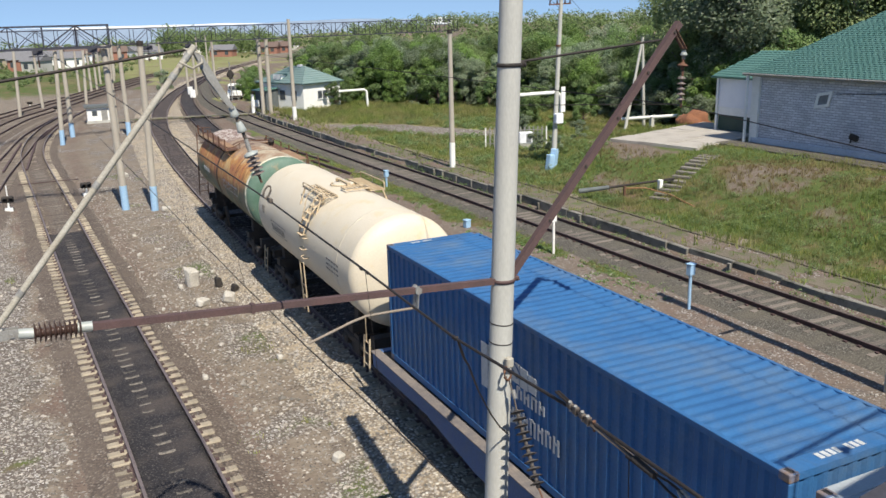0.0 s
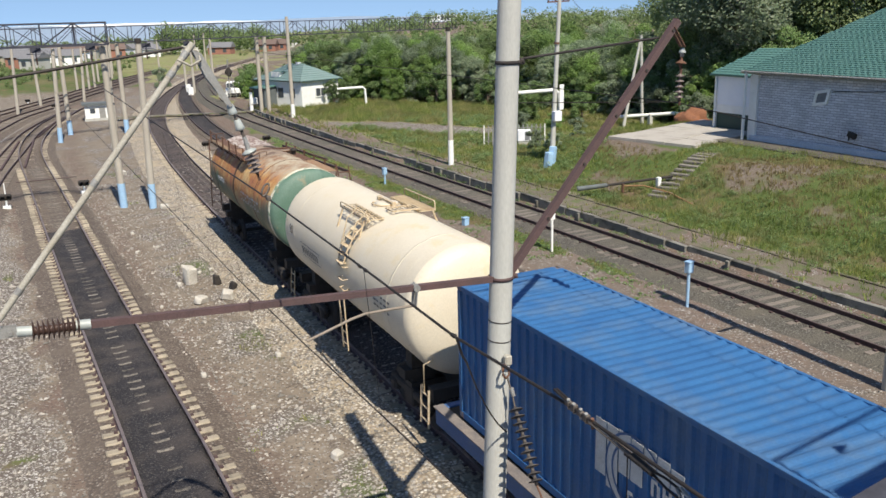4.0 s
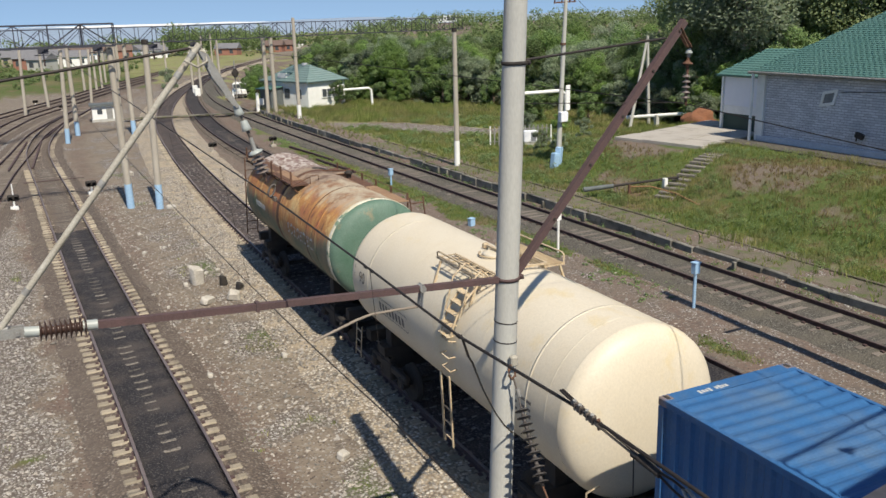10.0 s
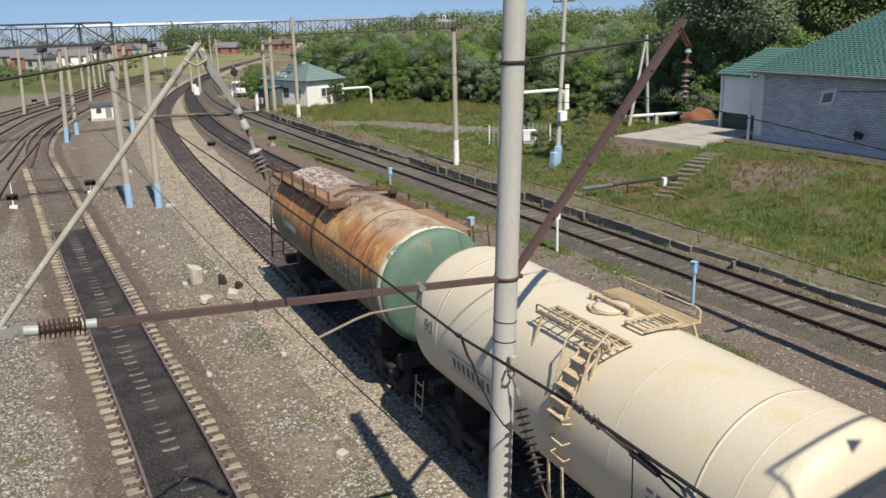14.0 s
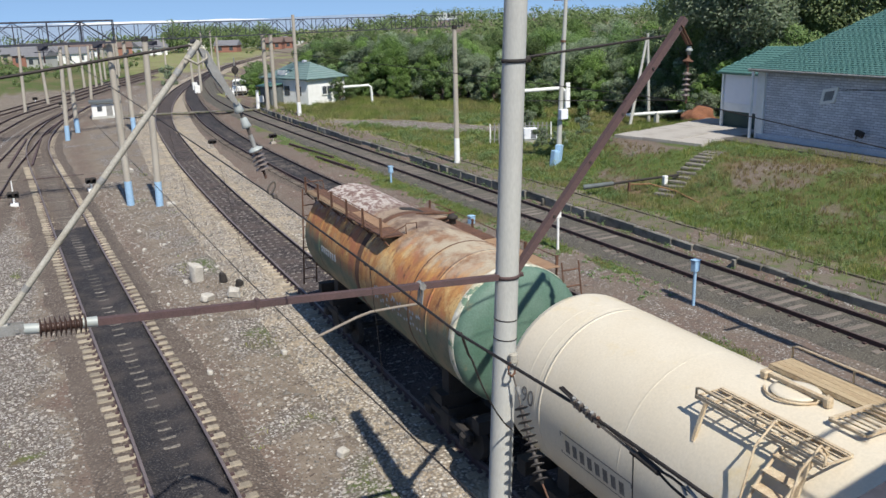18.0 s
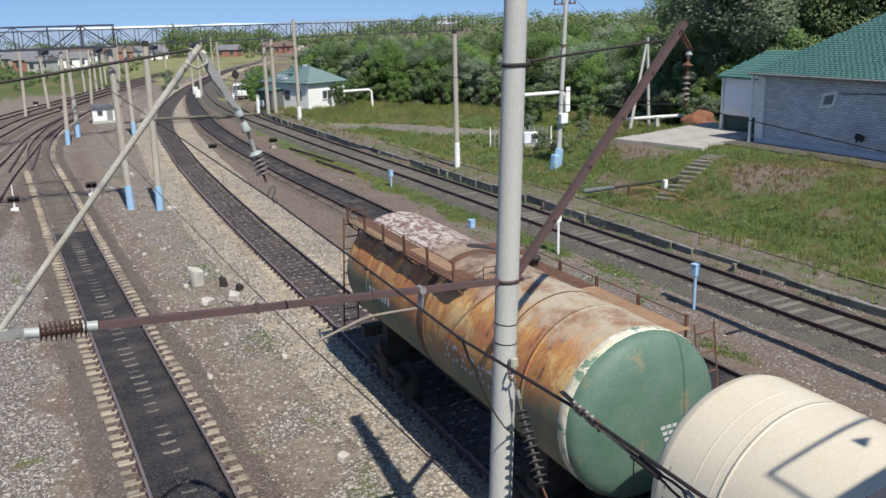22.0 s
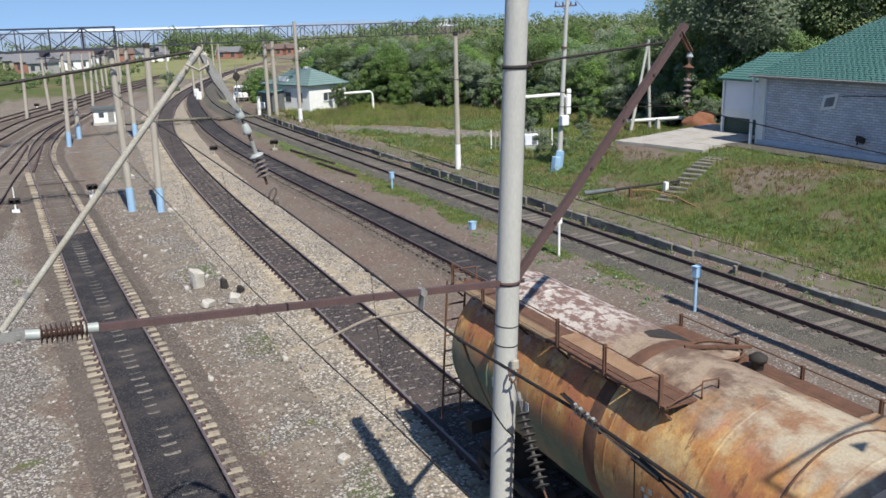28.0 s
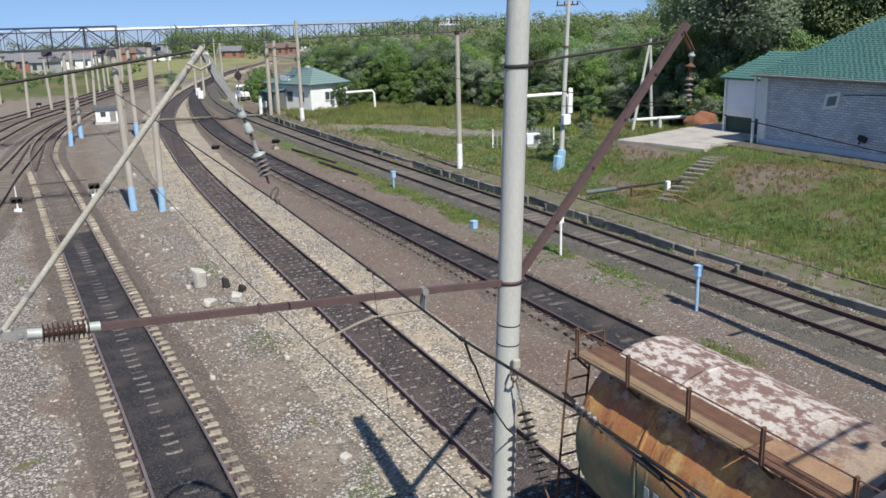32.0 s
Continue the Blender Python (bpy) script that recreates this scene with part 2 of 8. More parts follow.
# ---- ground ----
TRACK = {
    1: lerp_path([(-20, 2.2), (16, 2.08), (28, 1.75), (40, 1.4), (55, 1.0), (72, 0.58), (81, 1.0), (90, 2.1), (97, 3.3), (115, 7.6), (140, 15.0), (170, 27.0), (230, 58.0)]),
    2: lerp_path([(-20, 8.5), (16, 8.68), (26, 8.85), (35, 9.0), (42, 9.15), (52, 9.5), (65, 10.2), (86, 12.1), (110, 16.2), (140, 24.0), (180, 38.0), (260, 74.0)]),
    3: lerp_path([(-20, 15.6), (20, 15.45), (40, 15.4), (55, 15.2), (72, 15.4), (90, 16.7), (120, 20.8), (150, 28.0), (190, 42.0), (260, 75.0)]),
    4: lerp_path([(-20, 21.9), (20, 21.9), (45, 21.7), (60, 21.45), (75, 21.3), (90, 21.4), (110, 22.6), (130, 25.4), (150, 29.5), (190, 43.0), (260, 76.0)]),
    5: lerp_path([(20, -6.9), (40, -4.3), (54.5, -2.75), (63.7, -1.9), (74, -0.65), (87, 0.95), (96, 2.75), (108, 5.7)]),
    6: lerp_path([(40, -12.5), (70, -6.6), (89, -2.9), (104, 0.2), (114, 3.6), (134, 10.2), (165, 21.5)]),
    7: lerp_path([(60, -15.0), (100, -5.0), (115, 0.0), (126, 4.2), (150, 12.5), (190, 28.0)]),
}
GROUND = -0.32


def smooth(a, b, v):
    u = min(1.0, max(0.0, (v - a) / (b - a)))
    return u * u * (3 - 2 * u)


def platform_edge(y):
    return TRACK[4](max(-20, min(y, 95))) + 1.62


def ground_z(x, y):
    z = GROUND
    edge = platform_edge(y)
    if x > edge:
        near = 1 - smooth(44.5, 50.5, y)
        z = 0.20 + near * 1.5 * smooth(edge + 3.6, edge + 9.5, x) + 0.2 * smooth(edge + 3, edge + 20, x)
        z = z * (1 - smooth(105, 125, y)) + GROUND * smooth(105, 125, y)
    r = math.hypot(x, y)
    az = math.degrees(math.atan2(x, max(1.0, y)))
    return z + smooth(260, 620, r) * (-6.5 + 10.5 * smooth(17, 25, az))


def bump_noise(x, y, f, k=0.0):
    return noise.noise((x * f, y * f, k))


def dead_patch(x, y):
    """Where the plants on the bank have died back."""
    spots = ((32.4, 29.6, 2.6, 3.6, 1.0), (32.6, 40.5, 2.4, 3.0, 0.95), (34.5, 23.0, 1.8, 4.5, 0.85), (29.0, 37.0, 2.2, 2.2, 0.7), (30.0, 24.0, 1.3, 2.5, 0.6))
    v = max(k * math.exp(-((x - a) / p) ** 2 - ((y - b) / q) ** 2) for a, b, p, q, k in spots)
    return v + 0.35 * bump_noise(x, y, 0.22, 11) if y < 52 else v


def weedy(x, y):
    """Low green patches in the gravel between the tracks."""
    spots = ((20.9, 32.5, 0.9, 3.4, 1.0), (20.1, 26.2, 0.75, 2.2, 0.8), (22.0, 37.0, 0.8, 3.5, 0.9), (5.9, 24.0, 0.55, 2.6, 0.95), (5.3, 36.5, 0.7, 1.3, 0.8), (17.6, 17.4, 0.7, 1.6, 0.7))
    return max(k * math.exp(-((x - a) / p) ** 2 - ((y - b) / q) ** 2) for a, b, p, q, k in spots)


def ground_mix(x, y):
    """How much grass, pale gravel and brown earth lie at a place."""
    w = bump_noise(x, y, 0.45, 2) * 0.9 + bump_noise(x, y, 1.6, 5) * 0.5
    edge = platform_edge(y)
    t1, t2, t3 = TRACK[1](y), TRACK[2](y), TRACK[3](y)
    grass = stone = earth = 0.0
    if x > edge + 1.7 and y < 120:
        grass = smooth(edge + 1.5, edge + 3.2, x + w * 1.2)
        bare = dead_patch(x, y)
        pale = 1.15 * math.exp(-((x - 33.4 + 0.52 * (y - 61)) / 2.9) ** 2 - ((y - 66.5) / 9.5) ** 4)
        grass *= 1 - 0.72 * smooth(0.25, 0.85, bare + w * 0.65) - 0.75 * smooth(0.45, 0.7, pale + w * 0.35) * (1 - smooth(0.35, 0.8, bare))
        stone = smooth(0.42, 0.7, pale + w * 0.3)
        earth = 0.9 * smooth(0.25, 0.6, bare + w * 0.3)
    elif x > t3 + 1.3:
        u = x - t3
        grass = smooth(0.34, 0.7, 0.50 * math.exp(-((u - 4.2) / 1.5) ** 2) * (0.25 + 1.0 * smooth(24, 31, y)) + w * 0.38 + 0.06)
        grass = max(grass, 0.85 * smooth(0.3, 0.75, weedy(x, y) + w * 0.4))
        stone = (0.34 + 0.3 * smooth(0.1, 0.6, w)) * (1 - smooth(30, 42, y)) * smooth(1.6, 2.6, u)
        earth = 0.8 - 0.12 * smooth(1.6, 3.0, u) + 0.6 * smooth(edge - 0.6, edge, x)
    elif x > t2 + 2.3:
        earth = 0.7
        stone = 0.12 * smooth(0.2, 0.6, w)
    elif x > t1 + 0.5:
        u = (x - t1) / (t2 - t1)
        grass = 0.58 * smooth(0.42, 0.85, 0.33 + w * 0.5 + 0.2 * math.exp(-((u - 0.55) / 0.16) ** 2) - 0.2 * smooth(60, 80, y))
        grass = max(grass, 0.40 * smooth(0.25, 0.9, weedy(x, y) + w * 0.6))
        stone = smooth(0.0, 0.9, w + 0.36 - 0.5 * math.exp(-((u - 0.3) / 0.08) ** 2))
        earth = 0.22 + 0.4 * math.exp(-((u - 0.27) / 0.07) ** 2)
    else:
        u = t1 - x
        stone = smooth(1.6, 3.0, u + w * 0.8) * 0.8
        earth = 1 - smooth(1.4, 2.6, u + w)
        grass = 0.8 * smooth(0.55, 0.9, w * 0.75 + 0.22 + 0.1 * smooth(3, 6, u)) * (1 if u > 2.4 else 0)
        if y > 95:
            stone *= 0.4
            grass = max(grass, smooth(130, 160, y + 4 * w) * smooth(0, 14, TRACK[7](y) - x + 20))
    if y > 125:
        grass = max(grass, smooth(0.0, 0.35, w + 0.15) * smooth(5.0, 14.0, min(abs(x - TRACK[k](y)) for k in (1, 2, 3, 4, 7))))
    return max(0, grass), max(0, stone), max(0, earth)


def ground_material():
    m = bpy.data.materials.new("yard_ground")
    m.use_nodes = True
    n, l = m.node_tree.nodes, m.node_tree.links
    bs = n["Principled BSDF"]
    bs.inputs["Roughness"].default_value = 0.95
    bs.inputs["Specular IOR Level"].default_value = 0.2
    at = n.new("ShaderNodeAttribute")
    at.attribute_name = "cover"
    sep = n.new("ShaderNodeSeparateColor")
    l.new(at.outputs["Color"], sep.inputs[0])
    co = n.new("ShaderNodeTexCoord")

    def noise_tex(sc, d=5.0, r=0.6):
        t = n.new("ShaderNodeTexNoise")
        t.inputs["Scale"].default_value, t.inputs["Detail"].default_value, t.inputs["Roughness"].default_value = sc, d, r
        l.new(co.outputs["Object"], t.inputs["Vector"])
        return t.outputs[0]

    def voro(sc):
        t = n.new("ShaderNodeTexVoronoi")
        t.inputs["Scale"].default_value = sc
        l.new(co.outputs["Object"], t.inputs["Vector"])
        s = n.new("ShaderNodeSeparateColor")
        l.new(t.outputs["Color"], s.inputs[0])
        return s.outputs[0], t.outputs["Distance"]

    def rng(src, a, b, c=0.0, d=1.0):
        r = n.new("ShaderNodeMapRange")
        for k, v in (("From Min", a), ("From Max", b), ("To Min", c), ("To Max", d)):
            r.inputs[k].default_value = v
        l.new(src, r.inputs["Value"])
        return r.outputs[0]

    def mix(f, a, b, kind="MIX"):
        x = n.new("ShaderNodeMix")
        x.data_type, x.blend_type = "RGBA", kind
        if isinstance(f, (int, float)):
            x.inputs["Factor"].default_value = f
        else:
            l.new(f, x.inputs["Factor"])
        for s, v in ((x.inputs["A"], a), (x.inputs["B"], b)):
            if isinstance(v, tuple):
                s.default_value = (*v, 1)
            else:
                l.new(v, s)
        return x.outputs["Result"]

    def add(a, b, k):
        x = n.new("ShaderNodeMath")
        x.operation = "MULTIPLY_ADD"
        l.new(b, x.inputs[0])
        x.inputs[1].default_value = k
        l.new(a, x.inputs[2])
        return x.outputs[0]

    big, mid, fine = noise_tex(0.35), noise_tex(1.7, 8.0, 0.68), noise_tex(14.0, 4.0)
    cell, edge = voro(13.0)
    cell2, edge2 = voro(22.0)
    base = mix(rng(mid, 0.35, 0.65), (0.245, 0.205, 0.158), (0.135, 0.108, 0.084))
    brown = mix(rng(mid, 0.3, 0.7), (0.175, 0.126, 0.10), (0.125, 0.091, 0.073))
    brown = mix(rng(big, 0.42, 0.62), brown, (0.155, 0.126, 0.10))
    col = mix(rng(add(sep.outputs[2], fine, 0.35), 0.35, 0.85), base, brown)
    # loose pebbles on the earth
    col = mix(rng(cell2, 0.90, 0.96), col, (0.25, 0.23, 0.20))
    col = mix(rng(cell2, 0.10, 0.04), col, (0.085, 0.066, 0.056))
    stones = mix(rng(cell, 0.42, 0.85), (0.135, 0.112, 0.093), (0.30, 0.28, 0.255))
    stones = mix(rng(edge, 0.28, 0.55), stones, (0.12, 0.10, 0.085))
    stones = mix(rng(cell2, 0.84, 0.92), stones, (0.46, 0.44, 0.41))
    col = mix(rng(add(add(sep.outputs[1], fine, 0.9), mid, 1.3), 1.38, 1.72), col, stones)
    lush = mix(rng(mid, 0.3, 0.7), (0.070, 0.115, 0.028), (0.125, 0.155, 0.048))
    lush = mix(rng(add(big, mid, 0.35), 0.70, 0.82), lush, (0.185, 0.135, 0.08))
    dry = mix(rng(mid, 0.3, 0.7), (0.22, 0.265, 0.085), (0.31, 0.305, 0.14))
    dry = mix(rng(add(big, mid, 0.35), 0.66, 0.80), dry, (0.29, 0.24, 0.155))
    grass = mix(at.outputs["Alpha"], lush, dry)
    huge = noise_tex(0.045, 6.0, 0.65)
    grass = mix(rng(huge, 0.50, 0.64), grass, mix(rng(mid, 0.4, 0.6), (0.19, 0.19, 0.075), (0.17, 0.13, 0.08)))
    grass = mix(rng(fine, 0.3, 0.75), mix(1.0, grass, (0.6, 0.6, 0.6), "MULTIPLY"), grass)
    tuft = noise_tex(38.0, 3.0)
    col = mix(rng(add(add(add(sep.outputs[0], fine, 0.7), tuft, 0.6), mid, 0.3), 1.10, 1.45), col, grass)
    l.new(col, bs.inputs["Base Color"])
    b = n.new("ShaderNodeBump")
    b.inputs["Strength"].default_value, b.inputs["Distance"].default_value = 0.7, 0.04
    l.new(add(fine, edge, -0.4), b.inputs["Height"])
    l.new(b.outputs[0], bs.inputs["Normal"])
    return m


def ground_sheet():
    xs = sorted({*np.round(np.arange(-14, 42, 0.4), 3), *np.arange(-30, -14, 1.0), *np.arange(42, 60, 1.0), *np.arange(-120, -30, 10.0), *np.arange(60, 200, 10.0), *np.linspace(-2400, -120, 16), *np.linspace(200, 2400, 15)})
    ys = sorted({*np.round(np.arange(8, 72, 0.4), 3), *np.arange(-6, 8, 2.0), *np.arange(72, 140, 1.5), *np.arange(140, 400, 10.0), *np.linspace(-300, -6, 8), *np.linspace(400, 2600, 14)})
    vs, cols = [], []
    for y in ys:
        for x in xs:
            vs.append((x, y, ground_z(x, y) + 0.03 * noise.noise((x * 0.5, y * 0.5, 0)) + 0.012 * noise.noise((x * 2, y * 2, 4))))
            dry = smooth(46, 60, y + 5 * bump_noise(x, y, 0.12, 3)) * smooth(0, 4, x - 18)
            cols.append((*ground_mix(x, y), dry))
    nx = len(xs)
    fs = [(j * nx + i, j * nx + i + 1, (j + 1) * nx + i + 1, (j + 1) * nx + i) for j in range(len(ys) - 1) for i in range(nx - 1)]
    me = bpy.data.meshes.new("ground")
    me.from_pydata(vs, [], fs)
    me.polygons.foreach_set("use_smooth", [True] * len(fs))
    at = me.color_attributes.new("cover", "FLOAT_COLOR", "POINT")
    at.data.foreach_set("color", np.array(cols, dtype=np.float32).ravel())
    me.materials.append(ground_material())
    return tagged(new("ground", me), "gravelly railway yard soil with weeds and a grassy bank", "ground", kind="structure")


ground_sheet()

# ---- tracks ----
def gravel(name, tones, joint, scale=13.0, tint=None):
    """Crushed stone: cells of many tones with dark gaps."""
    m = bpy.data.materials.new(name)
    m.use_nodes = True
    n, l = m.node_tree.nodes, m.node_tree.links
    bs = n["Principled BSDF"]
    bs.inputs["Roughness"].default_value = 0.92
    bs.inputs["Specular IOR Level"].default_value = 0.25
    co = n.new("ShaderNodeTexCoord")
    v = n.new("ShaderNodeTexVoronoi")
    v.inputs["Scale"].default_value = scale
    l.new(co.outputs["Object"], v.inputs["Vector"])
    s = n.new("ShaderNodeSeparateColor")
    l.new(v.outputs["Color"], s.inputs[0])
    r = n.new("ShaderNodeValToRGB")
    r.color_ramp.elements[0].color = (*tones[0], 1)
    r.color_ramp.elements[1].color = (*tones[-1], 1)
    for i, t in enumerate(tones[1:-1]):
        e = r.color_ramp.elements.new((i + 1) / (len(tones) - 1))
        e.color = (*t, 1)
    l.new(s.outputs[0], r.inputs[0])
    mr = n.new("ShaderNodeMapRange")
    mr.inputs["From Min"].default_value, mr.inputs["From Max"].default_value = 0.3, 0.65
    l.new(v.outputs["Distance"], mr.inputs["Value"])
    x = n.new("ShaderNodeMix")
    x.data_type = "RGBA"
    l.new(mr.outputs[0], x.inputs["Factor"])
    l.new(r.outputs[0], x.inputs["A"])
    x.inputs["B"].default_value = (*joint, 1)
    no = n.new("ShaderNodeTexNoise")
    no.inputs["Scale"].default_value, no.inputs["Detail"].default_value = 0.9, 5.0
    l.new(co.outputs["Object"], no.inputs["Vector"])
    m2 = n.new("ShaderNodeMapRange")
    m2.inputs["From Min"].default_value, m2.inputs["From Max"].default_value = 0.45, 0.72
    l.new(no.outputs[0], m2.inputs["Value"])
    y = n.new("ShaderNodeMix")
    y.data_type = "RGBA"
    l.new(m2.outputs[0], y.inputs["Factor"])
    l.new(x.outputs["Result"], y.inputs["A"])
    y.inputs["B"].default_value = (*(tint or joint), 1)
    l.new(y.outputs["Result"], bs.inputs["Base Color"])
    b = n.new("ShaderNodeBump")
    b.invert = True
    b.inputs["Strength"].default_value, b.inputs["Distance"].default_value = 0.8, 0.05
    l.new(v.outputs["Distance"], b.inputs["Height"])
    l.new(b.outputs[0], bs.inputs["Normal"])
    return m


M_OLDCONC = mat("old_platform_concrete", (0.20, 0.178, 0.145), 0.95, second=(0.14, 0.122, 0.098), scale=1.6, fine=40, third=(0.11, 0.12, 0.05), third_scale=1.1, third_edge=(0.5, 0.62), island=0.3)
M_BALLAST_TAN = gravel("ballast_tan", [(0.23, 0.195, 0.15), (0.38, 0.325, 0.25), (0.47, 0.42, 0.335), (0.70, 0.66, 0.58)], (0.165, 0.135, 0.105), 12.0, (0.38, 0.31, 0.215))
M_OILY = gravel("oily_ballast", [(0.028, 0.027, 0.031), (0.042, 0.040, 0.044), (0.062, 0.056, 0.056), (0.105, 0.095, 0.09)], (0.024, 0.023, 0.026), 21.0, (0.082, 0.069, 0.063))
M_OILY_BROWN = gravel("oily_brown_ballast", [(0.045, 0.036, 0.036), (0.075, 0.060, 0.057), (0.11, 0.09, 0.082), (0.24, 0.21, 0.19)], (0.036, 0.030, 0.030), 19.0, (0.105, 0.082, 0.072))
M_SOIL = gravel("track_soil", [(0.105, 0.08, 0.064), (0.15, 0.117, 0.093), (0.18, 0.142, 0.113), (0.30, 0.265, 0.225)], (0.09, 0.072, 0.06), 15.0, (0.14, 0.112, 0.09))
M_GREYSOIL = gravel("side_track_gravel", [(0.088, 0.082, 0.07), (0.125, 0.116, 0.098), (0.165, 0.154, 0.13), (0.24, 0.225, 0.195)], (0.068, 0.062, 0.052), 19.0, (0.125, 0.112, 0.088))

M_SLEEPER_STAINED = mat("sleeper_stained", (0.20, 0.178, 0.15), 0.95, second=(0.075, 0.068, 0.062), scale=7, fine=40, amount=0.85, island=0.45)
M_CHIPS = mat("pale_chips", (0.30, 0.27, 0.24), 0.9, second=(0.16, 0.14, 0.13), scale=0.8, fine=9)


def sweep(fx, sections, y0, y1, step, wobble=0.0):
    """A strip of cross-sections (offset, height) along a track's line."""
    bm = bmesh.new()
    rows = []
    for y in np.arange(y0, y1 + 0.01, step):
        d = Vector((fx(y + 0.2) - fx(y - 0.2), 0.4, 0)).normalized()
        nrm = Vector((d.y, -d.x, 0))
        row = []
        for k, (u, v) in enumerate(sections):
            j = wobble * noise.noise((u * 1.7, y * 0.9, 7.0 + k))
            row.append(bm.verts.new(Vector((fx(y), y, 0)) + nrm * (u + j) + Vector((0, 0, v + 0.25 * wobble * noise.noise((u * 2.0, y * 2.0, k))))))
        rows.append(row)
    for a, b in zip(rows, rows[1:]):
        for i in range(len(sections) - 1):
            bm.faces.new((a[i], a[i + 1], b[i + 1], b[i])).smooth = True
    return bm


def sweep_rail(fx, side, y0, y1, step):
    """One rail with foot, web and head along a track's centre line."""
    prof = [(-0.066, -0.18), (0.066, -0.18), (0.066, -0.168), (0.011, -0.15), (0.011, -0.045), (0.036, -0.035), (0.036, -0.004), (0.03, 0.0), (-0.03, 0.0), (-0.036, -0.004), (-0.036, -0.035), (-0.011, -0.045), (-0.011, -0.15), (-0.066, -0.168)]
    bm = bmesh.new()
    rows = []
    for y in np.arange(y0, y1 + 0.01, step):
        d = Vector((fx(y + 0.2) - fx(y - 0.2), 0.4, 0)).normalized()
        nrm = Vector((d.y, -d.x, 0))
        c = Vector((fx(y), y, 0)) + nrm * side * 0.797
        rows.append([bm.verts.new(c + nrm * u + Vector((0, 0, v))) for u, v in prof])
    k = len(prof)
    for a, b in zip(rows, rows[1:]):
        for i in range(k):
            f = bm.faces.new((a[i], b[i], b[(i + 1) % k], a[(i + 1) % k]))
            f.material_index = 1 if i in (6, 7, 8) else 0
    return bm


def sleeper_mesh(kind, material):
    bm = bmesh.new()
    if kind == "concrete":
        for s in (-1, 1):
            add_box(bm, (0.62, 0.23, 0.12), (s * 0.92, 0, -0.20), None, 0.03)
        add_box(bm, (1.2, 0.125, 0.09), (0, 0, -0.205), None, 0.012, 1)
    else:
        add_box(bm, (2.5, 0.23, 0.12), (0, 0, -0.215), None, 0.012)
    me = bpy.data.meshes.new("sleeper")
    bm.to_mesh(me)
    bm.free()
    me.materials.append(material)
    me.materials.append(M_SLEEPER_STAINED)
    return me


